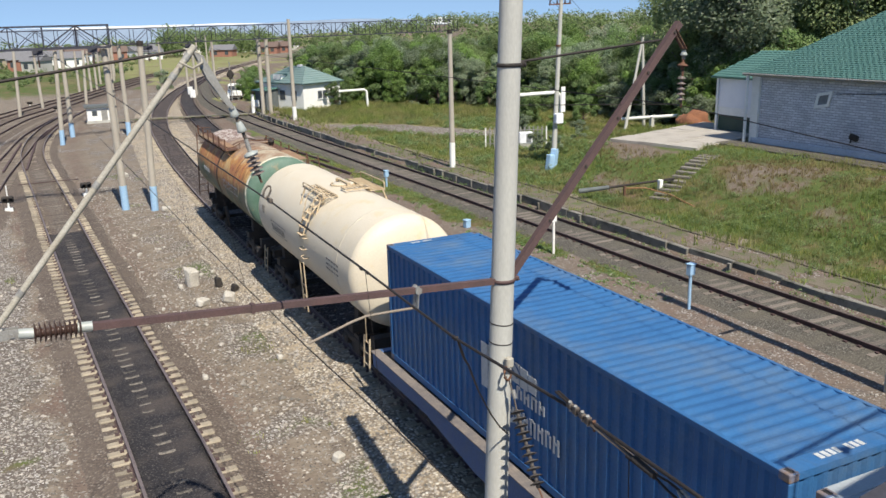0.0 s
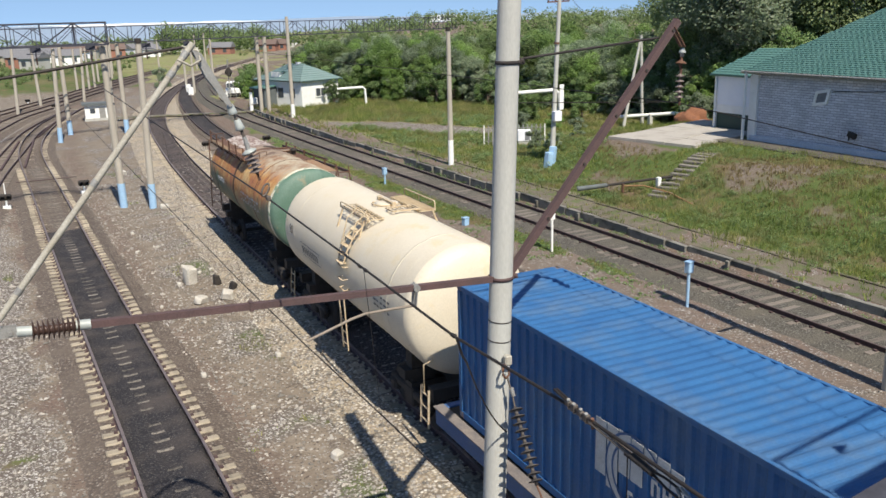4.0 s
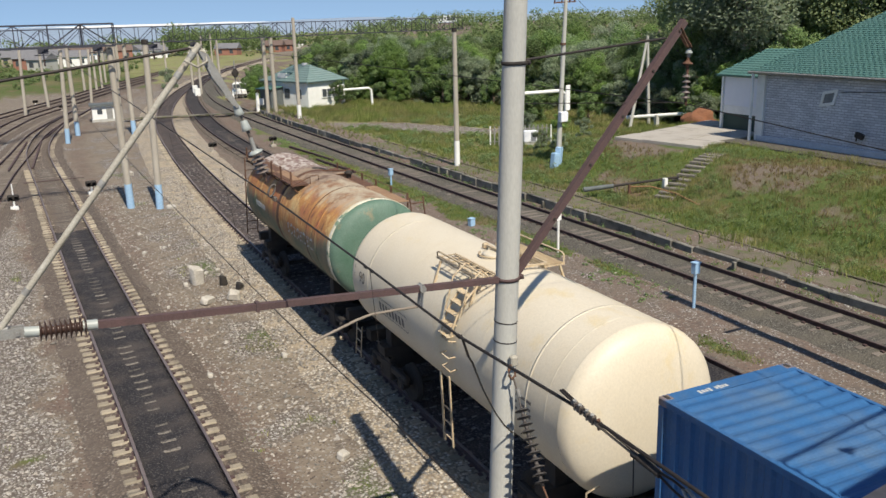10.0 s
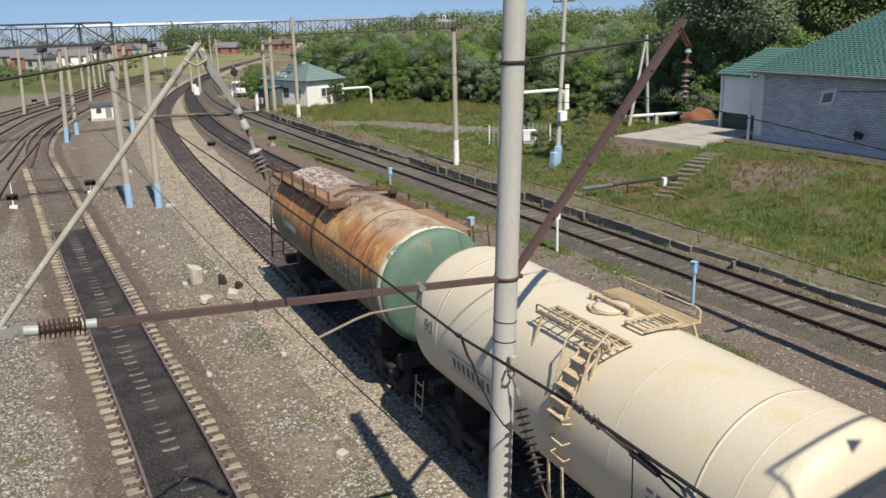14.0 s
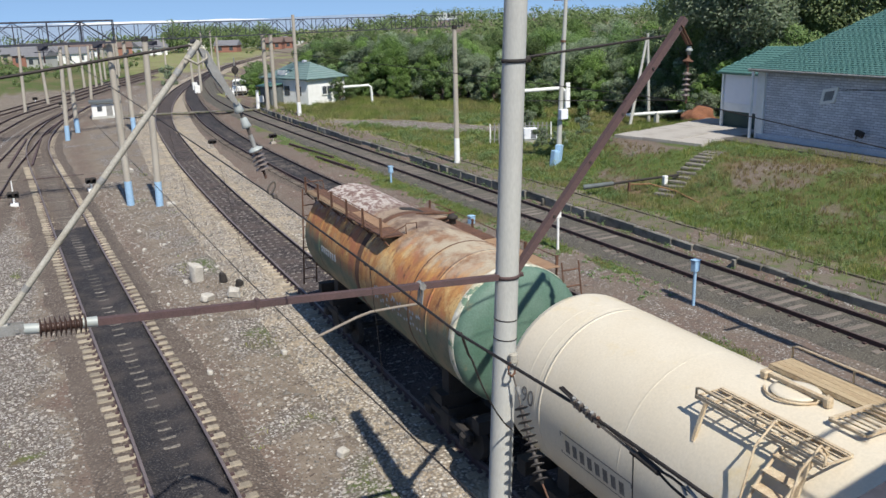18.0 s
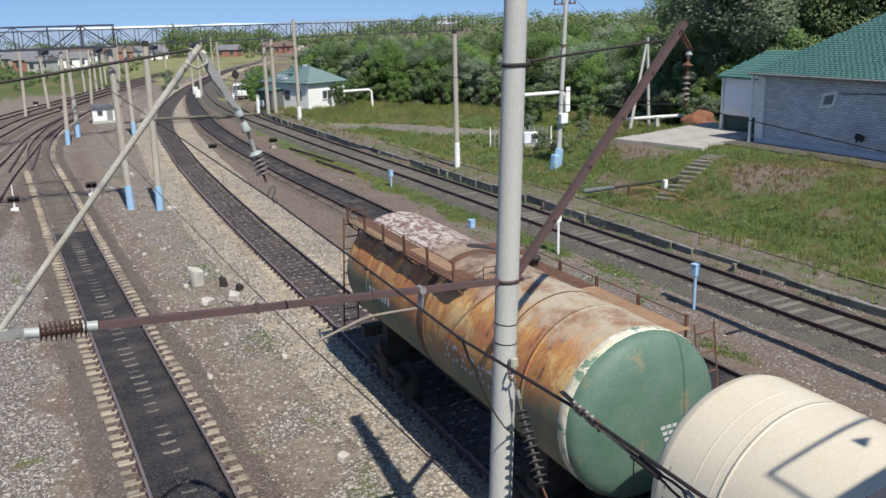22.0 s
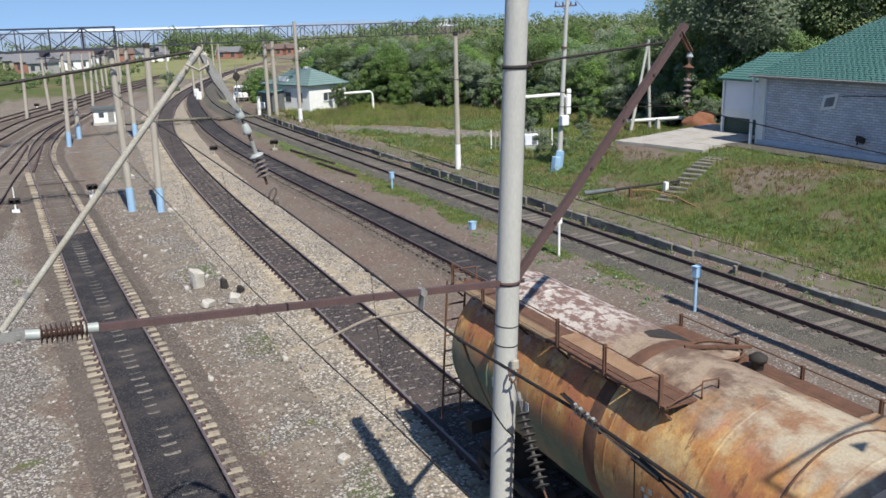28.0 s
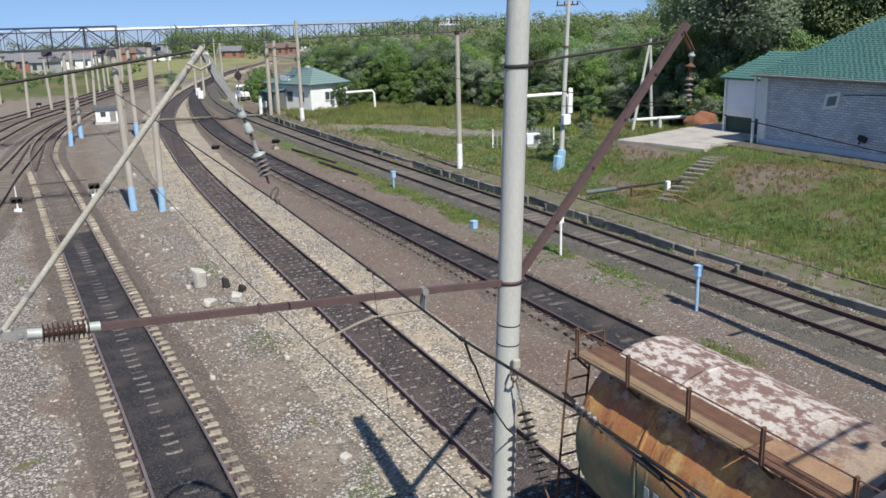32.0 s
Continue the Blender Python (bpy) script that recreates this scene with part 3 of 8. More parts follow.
def railway(k, y0, y1, label, head, sleeper, smat, spacing, single, bed, half, bed_top=-0.2, fill=None):
    fx = TRACK[k]
    root = thing("railway_track", Matrix(), label, "railway track", "tracks of the yard", "structure")
    for side in (-1, 1):
        part("rail", sweep_rail(fx, side, y0, y1, 0.8), (M_RAIL, head), root, "long steel rail")
    me = sleeper_mesh(sleeper, smat)
    rest, clips = bmesh.new(), bmesh.new()
    y = y0
    while y < y1:
        a = math.atan2(fx(y + 0.2) - fx(y - 0.2), 0.4)
        m = pose(fx(y) + random.uniform(-0.025, 0.025), y + random.uniform(-0.025, 0.025), random.uniform(-0.010, 0.004) - (0.03 if random.random() < 0.06 else 0), 0, 0, -math.degrees(a) + random.uniform(-1.0, 1.0) * (2.6 if k == 4 else 1.0))
        if single[0] <= y <= single[1]:
            ob = new("sleeper", me)
            ob.parent = root
            ob.matrix_local = m
        else:
            bmesh.ops.create_cube(rest, size=1.0, matrix=m @ Matrix.Translation((0, 0, -0.225)) @ Matrix.Diagonal((2.45, 0.18, 0.1, 1)))
        if y < 55:
            for u in (-0.91, 0.91):
                bmesh.ops.create_cube(clips, size=1.0, matrix=m @ Matrix.Translation((u, 0, -0.135)) @ Matrix.Diagonal((0.09, 0.11, 0.05, 1)))
        y += spacing
    if len(rest.verts):
        tagged(part("far_sleepers", rest, smat, root), kind="stuff")
    if k == 2:
        # bits of each sleeper and pale chips that show through the oily fill
        chips = bmesh.new()
        y = 8.0
        while y < 62:
            for u in (-0.66, -0.36, -0.05, 0.27, 0.6):
                if random.random() < 0.84:
                    v = u + random.gauss(0, 0.05)
                    bmesh.ops.create_cube(chips, size=1.0, matrix=pose(fx(y) + v, y + random.gauss(0, 0.03), -0.139, random.uniform(-12, 12), random.uniform(-10, 10), random.uniform(-22, 22)) @ Matrix.Diagonal((random.uniform(0.06, 0.19), random.uniform(0.03, 0.065), 0.03, 1)))
            y += spacing
        tagged(part("stone_chips", chips, M_CHIPS, root), kind="stuff")
    if len(clips.verts):
        tagged(part("rail_clips", clips, M_RAIL, root), kind="stuff")
    h = half
    tagged(part("ballast_bed", sweep(fx, [(-h - 0.8, GROUND - 0.05), (-h, bed_top), (-h * 0.55, bed_top + 0.005), (0, bed_top - 0.005), (h * 0.55, bed_top + 0.005), (h, bed_top), (h + 0.8, GROUND - 0.05)], y0, y1, 0.5 if y1 < 120 else 0.8, 0.09), bed),
           "crushed stone ballast bed under the rails", "ballast", kind="structure")
    if fill:
        mt, zc, zs, lab = fill
        tagged(part("track_fill", sweep(fx, [(-0.772, zs - 0.06), (-0.765, zs + 0.012), (-0.66, zs), (-0.5, zs + 0.006), (-0.36, zs), (-0.2, zc + 0.004), (-0.07, zc), (0.07, zc), (0.2, zc + 0.004), (0.36, zs), (0.5, zs + 0.006), (0.66, zs), (0.765, zs + 0.012), (0.772, zs - 0.06)] if k == 2 else [(-0.772, zs - 0.06), (-0.765, zs + 0.03), (-0.6, zs), (-0.26, zs + 0.004), (-0.15, zc), (0, zc), (0.15, zc), (0.26, zs + 0.004), (0.6, zs), (0.765, zs + 0.03), (0.772, zs - 0.06)], y0, 44 if k == 1 else min(y1, 200), 0.16 if k == 2 else 0.25, 0.06 if k == 2 else 0.055), mt), lab, "ballast", kind="structure")
        if k == 1:
            tagged(part("track_fill", sweep(fx, [(-0.772, zs - 0.06), (-0.765, zs), (-0.5, zs - 0.02), (-0.2, zc - 0.002), (0.2, zc - 0.002), (0.5, zs - 0.02), (0.765, zs), (0.772, zs - 0.06)], 44, 110, 0.3, 0.05), M_SOIL), "brown gravel between the rails", "ballast", kind="structure")
    return root


railway(1, -6, 112, "oil-blackened track on concrete sleepers in grey ballast", M_RAILHEAD, "concrete", M_SLEEPER, 0.5, (8, 66), M_SOIL, 1.25, -0.19, (M_OILY, -0.172, -0.138, "oil-black packed ballast between the rails"))
railway(2, -6, 230, "main track on concrete sleepers in tan ballast", M_RAILHEAD, "concrete", M_SLEEPER, 0.5, (8, 80), M_BALLAST_TAN, 2.15, -0.19, (M_OILY_BROWN, -0.152, -0.147, "dark oily ballast between the rails"))
railway(3, -6, 230, "track black with oil and coal dust", M_RAILHEAD_DULL, "wood", M_SLEEPER_DUSTY, 0.5, (14, 80), M_SOIL, 1.0, -0.20, (M_OILY, -0.160, -0.154, "black oily coal dust packed between the rails"))
railway(4, -6, 160, "weathered side track on old wooden sleepers by the platform", M_RAILHEAD_DULL, "wood", M_SLEEPER_WOOD, 0.55, (10, 90), M_GREYSOIL, 1.2, -0.160)
railway(5, 24, 110, "curving siding that joins the yard ladder", M_RAILHEAD_DULL, "wood", M_SLEEPER_WOOD, 0.55, (50, 90), M_SOIL, 1.4, -0.21)
railway(6, 45, 165, "far curving yard track on dark sleepers", M_RAILHEAD_DULL, "wood", M_SLEEPER_WOOD, 0.55, (80, 120), M_SOIL, 1.4, -0.21)
railway(7, 60, 190, "farthest curving yard track on dark sleepers", M_RAILHEAD_DULL, "wood", M_SLEEPER_WOOD, 0.55, (95, 125), M_SOIL, 1.4, -0.21)


def switch_blade():
    """Guard and closure rails where the siding leaves the first track."""
    t = thing("track_switch", Matrix(), "rusty turnout rails with a frog between two tracks", "railway switch")
    for a, b in (((0.05, 66, 0), (1.1, 82, 0)), ((-1.45, 66, 0), (-0.05, 82, 0)), ((1.5, 84, 0), (3.6, 97, 0))):
        part("switch_rail", beam(Vector(a) + Vector((0, 0, -0.07)), Vector(b) + Vector((0, 0, -0.07)), 0.14, 0.07), M_RAIL, t)
    part("point_rod", tube((-0.6, 60, -0.12), (3.0, 60, -0.12), 0.03, 0.03, 6), M_RAIL, t)


switch_blade()


def crossing():
    """The foot crossing over the tracks by the house."""
    d = thing("foot_crossing", Matrix(), "pale concrete foot crossing laid over the rails", "crossing", kind="structure")
    a, b = Vector((9.4, 95.5, -0.02)), Vector((24.5, 92.0, -0.02))
    for i in range(14):
        p, q = a.lerp(b, i / 14), a.lerp(b, (i + 0.95) / 14)
        ob = part("slab", box(((q - p).length, 1.2, 0.1)), M_OLDCONC, d)
        ob.matrix_local = pose(*((p + q) / 2), 0, 0, -13)


crossing()


def stones_loose():
    """Loose stones thrown over the yard, near part only."""
    rng = np.random.RandomState(4)
    vs, fs = [], []
    base = np.array([(1, 0, 0), (0, 1, 0), (-1, 0, 0), (0, -1, 0), (0, 0, 0.8), (0, 0, -0.4)])
    tri = [(0, 1, 4), (1, 2, 4), (2, 3, 4), (3, 0, 4), (1, 0, 5), (2, 1, 5), (3, 2, 5), (0, 3, 5)]
    made = 0
    while made < 40000:
        y = 11 + 46 * rng.rand() ** 1.5
        x = rng.uniform(-7, 20.5)
        g, s, e = ground_mix(x, y)
        d2 = abs(x - TRACK[2](y))
        keep = 0.15 + 0.85 * s
        if x > TRACK[2](y) + 2.6:
            keep = 0.05
        elif x > TRACK[1](y) + 1.0:
            keep = max(keep, 0.55)
        if 1.45 < d2 < 2.6:
            keep = 0.9
        if rng.rand() > keep or abs(x - TRACK[1](y)) < 1.4 or d2 < 1.4 or abs(x - TRACK[3](y)) < 1.4 or g > 0.7:
            continue
        z = GROUND if d2 > 2.9 else (-0.19 if d2 < 2.15 else -0.19 - 0.16 * (d2 - 2.15) / 0.8)
        r = rng.uniform(0.018, 0.058) * (1.9 if rng.rand() < 0.04 else 1.0)
        a = rng.rand() * 6.28
        sc = np.array([r * rng.uniform(0.8, 1.4), r * rng.uniform(0.6, 1.0), r * rng.uniform(0.6, 1.0)])
        p = (base + rng.uniform(-0.2, 0.2, base.shape)) * sc
        c, sn = math.cos(a), math.sin(a)
        p = np.stack([p[:, 0] * c - p[:, 1] * sn + x, p[:, 0] * sn + p[:, 1] * c + y, p[:, 2] + z + r * 0.2], 1)
        k = len(vs)
        vs.extend(map(tuple, p))
        fs.extend((i + k, j + k, m + k) for i, j, m in tri)
        made += 1
    me = bpy.data.meshes.new("loose_stones")
    me.from_pydata(vs, [], fs)
    me.materials.append(M_STONES)
    return tagged(new("loose_stones", me), "grey and white loose ballast stones", "stones", kind="stuff")


def island_stone():
    m = mat("loose_stone", (0.36, 0.335, 0.295), 0.9, second=(0.27, 0.24, 0.205), scale=6, fine=40)
    n, l = m.node_tree.nodes, m.node_tree.links
    g = n.new("ShaderNodeNewGeometry")
    r = n.new("ShaderNodeMapRange")
    r.inputs["To Min"].default_value, r.inputs["To Max"].default_value = 0.40, 1.35
    l.new(g.outputs["Random Per Island"], r.inputs["Value"])
    x = n.new("ShaderNodeMix")
    x.data_type, x.blend_type = "RGBA", "MULTIPLY"
    x.inputs["Factor"].default_value = 1.0
    bs = n["Principled BSDF"]
    src = bs.inputs["Base Color"].links[0].from_socket
    l.new(src, x.inputs["A"])
    c = n.new("ShaderNodeCombineColor")
    for i in range(3):
        l.new(r.outputs[0], c.inputs[i])
    l.new(c.outputs[0], x.inputs["B"])
    l.new(x.outputs["Result"], bs.inputs["Base Color"])
    return m


M_STONES = island_stone()
stones_loose()


M_EDGE = mat("edge_concrete", (0.215, 0.205, 0.18), 0.95, second=(0.135, 0.128, 0.108), scale=2.2, fine=40, third=(0.10, 0.095, 0.075), third_scale=1.6, third_edge=(0.52, 0.62), island=0.35)
M_EARTHY = mat("earth_covered_paving", (0.165, 0.142, 0.105), 0.95, second=(0.115, 0.096, 0.07), scale=1.3, fine=26, bump=0.7, dist=0.03, third=(0.10, 0.125, 0.042), third_scale=1.4, third_edge=(0.5, 0.6), island=0.12)


def platform():
    """Broken concrete edge of the old low platform and the earth-covered paving behind it."""
    p = thing("low_platform", Matrix(), "old low concrete platform edge, its paving overgrown with earth and grass", "platform", kind="structure")
    y = -4.0
    while y < 92:
        ln = random.choice((1.2, 1.8, 2.4, 2.4))
        x0, x1 = platform_edge(y), platform_edge(y + ln)
        turn = -math.degrees(math.atan2(x1 - x0, ln))
        jz = random.uniform(-0.05, 0.03)
        bm = bmesh.new()
        add_box(bm, (0.2, ln - random.uniform(0.015, 0.06), 0.58), (0, 0, 0), None, 0.025)
        for v in bm.verts:
            v.co += Vector((noise.noise(v.co * 2 + Vector((y, 0, 0))), 0, noise.noise(v.co * 2 + Vector((0, y, 5))))) * 0.03
        ob = part("edge_block", bm, M_EDGE, p)
        ob.matrix_local = pose((x0 + x1) / 2 + random.uniform(-0.05, 0.04), y + ln / 2, -0.06 + jz, random.uniform(-0.6, 0.6), random.uniform(-2, 2), turn + random.uniform(-0.7, 0.7))
        if random.random() < 0.35:
            bm = box((0.12, 0.16, 0.52), (0, 0, 0), None, 0.015)
            ob = part("edge_post", bm, M_EDGE, p, "short concrete post against the edge")
            ob.matrix_local = pose(x0 - 0.16, y + 0.05, -0.10, 0, random.uniform(-3, 3), turn)
        if y < 60:
            bm = bmesh.new()
            add_box(bm, (1.5, ln - 0.02, 0.1), (0, 0, 0), None, 0.02)
            ob = part("paving_slab", bm, M_EARTHY, p)
            kerb = part("back_kerb", box((0.12, ln - 0.04, 0.3), (0, 0, 0), None, 0.02), M_EARTHY, p)
            kerb.matrix_local = pose((x0 + x1) / 2 + 1.78, y + ln / 2, 0.12 + jz * 0.3, random.uniform(-0.6, 0.6), random.uniform(-3, 3), turn)
            ob.matrix_local = pose((x0 + x1) / 2 + 0.93, y + ln / 2, 0.17 + jz * 0.4, random.uniform(-0.8, 0.8), random.uniform(-1.2, 1.2), turn)
        y += ln


platform()

# ---- train ----
S_ROWS = [(0, 0.0), (3, 2.85), (6, 5.72), (9, 8.75), (12, 11.86), (14, 13.9), (16.5, 16.42), (19, 18.93), (21, 20.93), (23, 22.98), (25, 25.07), (28, 28.33), (30, 30.52), (32, 32.72)]
run = lerp_path(S_ROWS)
ALONG = Matrix.Rotation(radians(-90), 4, "X")    # z axis to +y


def tank_steel():
    """Old tank shell: orange rust on the shoulders, bleached paint on the crown, green paint left low on the sides."""
    m = bpy.data.materials.new("rusty_tank_shell")
    m.use_nodes = True
    n, l = m.node_tree.nodes, m.node_tree.links
    bs = n["Principled BSDF"]
    bs.inputs["Roughness"].default_value = 0.72
    bs.inputs["Specular IOR Level"].default_value = 0.35
    co = n.new("ShaderNodeTexCoord")
    sep = n.new("ShaderNodeSeparateXYZ")
    l.new(co.outputs["Object"], sep.inputs[0])

    def tex(scale, detail, stretch):
        mp = n.new("ShaderNodeMapping")
        mp.inputs["Scale"].default_value = stretch
        l.new(co.outputs["Object"], mp.inputs[0])
        t = n.new("ShaderNodeTexNoise")
        t.inputs["Scale"].default_value, t.inputs["Detail"].default_value, t.inputs["Roughness"].default_value = scale, detail, 0.65
        l.new(mp.outputs[0], t.inputs["Vector"])
        return t.outputs[0]

    def rng(src, a, b):
        r = n.new("ShaderNodeMapRange")
        r.inputs["From Min"].default_value, r.inputs["From Max"].default_value = a, b
        l.new(src, r.inputs["Value"])
        return r.outputs[0]

    def math_(op, a, b):
        x = n.new("ShaderNodeMath")
        x.operation = op
        for s, v in zip(x.inputs, (a, b)):
            if isinstance(v, (int, float)):
                s.default_value = v
            else:
                l.new(v, s)
        return x.outputs[0]

    def mix(f, a, b):
        x = n.new("ShaderNodeMix")
        x.data_type = "RGBA"
        l.new(f, x.inputs["Factor"])
        for s, v in ((x.inputs["A"], a), (x.inputs["B"], b)):
            if isinstance(v, tuple):
                s.default_value = (*v, 1)
            else:
                l.new(v, s)
        return x.outputs["Result"]

    broad, streaks, fine, specks = tex(0.55, 5, (1, 1, 1)), tex(1.6, 4, (1, 2.2, 0.35)), tex(26, 3, (1, 1, 1)), tex(7.5, 9, (1, 0.5, 1))
    rust = mix(rng(streaks, 0.30, 0.76), (0.56, 0.29, 0.095), (0.27, 0.10, 0.045))
    blotch = tex(1.5, 8, (1, 1, 0.8))
    rust = mix(rng(blotch, 0.50, 0.60), rust, (0.40, 0.155, 0.075))
    rust = mix(rng(blotch, 0.47, 0.38), rust, (0.60, 0.40, 0.17))
    rust = mix(rng(tex(2.6, 7, (1, 1.6, 0.5)), 0.56, 0.64), rust, (0.19, 0.085, 0.05))
    rust = mix(rng(broad, 0.58, 0.74), rust, (0.46, 0.36, 0.20))
    pale = mix(rng(specks, 0.46, 0.54), (0.52, 0.47, 0.42), (0.20, 0.125, 0.105))
    smooth_pale = mix(rng(tex(1.3, 8, (1, 0.7, 1)), 0.47, 0.60), (0.44, 0.375, 0.275), (0.27, 0.15, 0.085))
    pale = mix(rng(math_("ADD", sep.outputs["Y"], math_("MULTIPLY", broad, 2.0)), -0.4, 0.6), smooth_pale, pale)
    spill = math_("ABSOLUTE", math_("ADD", sep.outputs["Y"], math_("MULTIPLY", math_("SUBTRACT", specks, 0.5), 3.0)), 0.0)
    pale = mix(rng(spill, 1.0, 1.9), mix(rng(blotch, 0.42, 0.58), (0.15, 0.098, 0.072), (0.33, 0.255, 0.185)), pale)
    h = math_("ADD", sep.outputs["Z"], math_("MULTIPLY", math_("SUBTRACT", streaks, 0.5), 0.9))
    # the front half keeps more pale paint than the rear
    lean = math_("ADD", h, math_("MULTIPLY", sep.outputs["Y"], 0.015))
    col = mix(rng(lean, 3.80, 4.22), rust, pale)
    low = mix(rng(broad, 0.42, 0.6), (0.115, 0.155, 0.105), (0.27, 0.22, 0.14))
    front = math_("ADD", h, math_("MULTIPLY", math_("ABSOLUTE", sep.outputs["Y"], 0.0), -0.13))
    col = mix(rng(front, 2.35, 2.8), low, col)
    g = n.new("ShaderNodeMix")
    g.data_type, g.blend_type = "RGBA", "MULTIPLY"
    g.inputs["Factor"].default_value = 1.0
    l.new(col, g.inputs["A"])
    l.new(mix(rng(fine, 0.3, 0.7), (0.78, 0.76, 0.74), (1.08, 1.08, 1.08)), g.inputs["B"])
    l.new(g.outputs["Result"], bs.inputs["Base Color"])
    b = n.new("ShaderNodeBump")
    b.inputs["Strength"].default_value, b.inputs["Distance"].default_value = 0.35, 0.006
    l.new(specks, b.inputs["Height"])
    l.new(b.outputs[0], bs.inputs["Normal"])
    return m


M_TANK = tank_steel()
M_RING = mat("chipped_white_paint", (0.66, 0.63, 0.53), 0.7, second=(0.55, 0.50, 0.34), scale=3.5, fine=30, amount=0.8, third=(0.17, 0.25, 0.17), third_scale=3.2, third_edge=(0.53, 0.57))
M_LETTER = mat("white_lettering", (0.50, 0.52, 0.52), 0.7, second=(0.45, 0.46, 0.45), scale=6, fine=40)
M_INK = mat("dark_lettering", (0.13, 0.12, 0.11), 0.8, second=(0.22, 0.2, 0.17), scale=5, fine=30)
M_TANPLANK = mat("tan_planks", (0.46, 0.36, 0.22), 0.85, second=(0.36, 0.26, 0.15), scale=4, fine=40, stretch=(3, 0.4, 1))
M_SILL = mat("wagon_blue", (0.035, 0.10, 0.25), 0.6, second=(0.05, 0.11, 0.22), scale=3, fine=30)
M_PLANK = mat("deck_planks", (0.27, 0.185, 0.105), 0.9, second=(0.18, 0.12, 0.075), scale=3, fine=40, stretch=(3, 0.3, 1))
M_SHEET = mat("rust_dusted_sheet", (0.33, 0.215, 0.125), 0.85, second=(0.25, 0.145, 0.085), scale=2.5, fine=40, third=(0.22, 0.12, 0.075), third_scale=2.0, third_edge=(0.58, 0.7))
M_GREYBOX = mat("grey_container", (0.36, 0.40, 0.42), 0.55, second=(0.30, 0.33, 0.35), scale=2, fine=30, grain=0.12)
M_FLANGE = mat("worn_flange", (0.23, 0.195, 0.165), 0.8, second=(0.13, 0.12, 0.12), scale=4, fine=40)
WHEELS = []


def head(r, bulge, sign, y, seg=48):
    """A dished tank head that closes a shell at y."""
    pr = [(0.0, bulge)] + [(r * math.sin(math.pi / 2 * i / 9), bulge * math.cos(math.pi / 2 * i / 9) ** 0.85) for i in range(1, 9)] + [(r, 0.0)]
    m = Matrix.Translation((0, y, 0)) @ (ALONG if sign > 0 else Matrix.Rotation(radians(90), 4, "X"))
    return lathe(pr, seg, m)


def running_gear(w, y_bogie, half_len, frame_mat):
    """Underframe, bogies with wheels that turn, draw gear and end beams."""
    bm = box((0.42, 2 * half_len - 0.9, 0.36), (0, 0, 1.02))
    add_box(bm, (2.2, 0.3, 0.3), (0, half_len - 0.55, 1.08))
    add_box(bm, (2.2, 0.3, 0.3), (0, -half_len + 0.55, 1.08))
    part("underframe", bm, frame_mat, w)
    for s in (-1, 1):
        bm = bmesh.new()
        for x in (-1, 1):
            add_box(bm, (0.16, 2.3, 0.22), (x * 1.02, s * y_bogie, 0.62), None, 0.04)
            add_box(bm, (0.2, 0.5, 0.5), (x * 1.02, s * y_bogie, 0.55), None, 0.04)
            for k in (-0.925, 0.925):
                add_box(bm, (0.24, 0.3, 0.3), (x * 1.04, s * y_bogie + k, 0.5), None, 0.05)
        add_box(bm, (2.2, 0.4, 0.3), (0, s * y_bogie, 0.75))
        part("bogie", bm, M_BLACK, w, "black cast steel bogie")
        for k in (-0.925, 0.925):
            bm = bmesh.new()
            side = Matrix.Rotation(radians(90), 4, "Y")
            add_lathe(bm, [(0.0, -1.05), (0.08, -1.05), (0.08, 1.05), (0.0, 1.05)], 10, side)
            for x in (-1, 1):
                add_lathe(bm, [(0.08, x * 0.83), (0.38, x * 0.80), (0.475, x * 0.86), (0.475, x * 0.75), (0.505, x * 0.72), (0.40, x * 0.72), (0.2, x * 0.76), (0.08, x * 0.75)], 24, side)
            ws = part("wheelset", bm, M_BLACK, w, "steel wheels on an axle")
            ws.location = (0, s * y_bogie + k, 0.475)
            WHEELS.append((ws, s * y_bogie + k))
        # coupler and brake hose
        bm = box((0.26, 0.6, 0.3), (0, s * (half_len - 0.05), 1.04), None, 0.05)
        add_box(bm, (0.4, 0.18, 0.36), (0.04, s * (half_len + 0.22), 1.04), None, 0.05)
        part("coupler", bm, M_RUST, w)
        bm = bmesh.new()
        add_path(bm, [(0.45, s * (half_len - 0.3), 1.0), (0.46, s * half_len, 0.75), (0.4, s * (half_len + 0.25), 0.55), (0.25, s * (half_len + 0.38), 0.7)], 0.03)
        part("brake_hose", bm, M_BLACK, w)


def tank_cradles(w, y_bogie, r, zc, proud=0.010, half=0.045):
    for s in (-1, 1):
        bm = bmesh.new()
        for x in (-1, 1):
            add_box(bm, (0.6, 0.35, 0.9), (x * 0.75, s * y_bogie, 1.35), pose(0, 0, 0))
        add_box(bm, (2.5, 0.4, 0.24), (0, s * y_bogie, 1.12))
        part("cradle", bm, M_BLACK, w)
        # strap over the tank
        bm = bmesh.new()
        add_lathe(bm, [(r + 0.001, -half), (r + proud, -half), (r + proud, half), (r + 0.001, half)], 64, Matrix.Translation((0, s * y_bogie, zc)) @ ALONG)
        yield part("strap", bm, M_RUST, w)


def ladder(w, name, a, b, width_dir, width, rungs, material, label="", r=0.018):
    bm = bmesh.new()
    a, b, d = Vector(a), Vector(b), Vector(width_dir).normalized() * width / 2
    for s in (-1, 1):
        add_beam(bm, a + d * s, b + d * s, 0.045, 0.02)
    for i in range(rungs):
        p = a.lerp(b, (i + 0.5) / rungs)
        add_tube(bm, p - d, p + d, r, r, 6)
    return part(name, bm, material, w, label)


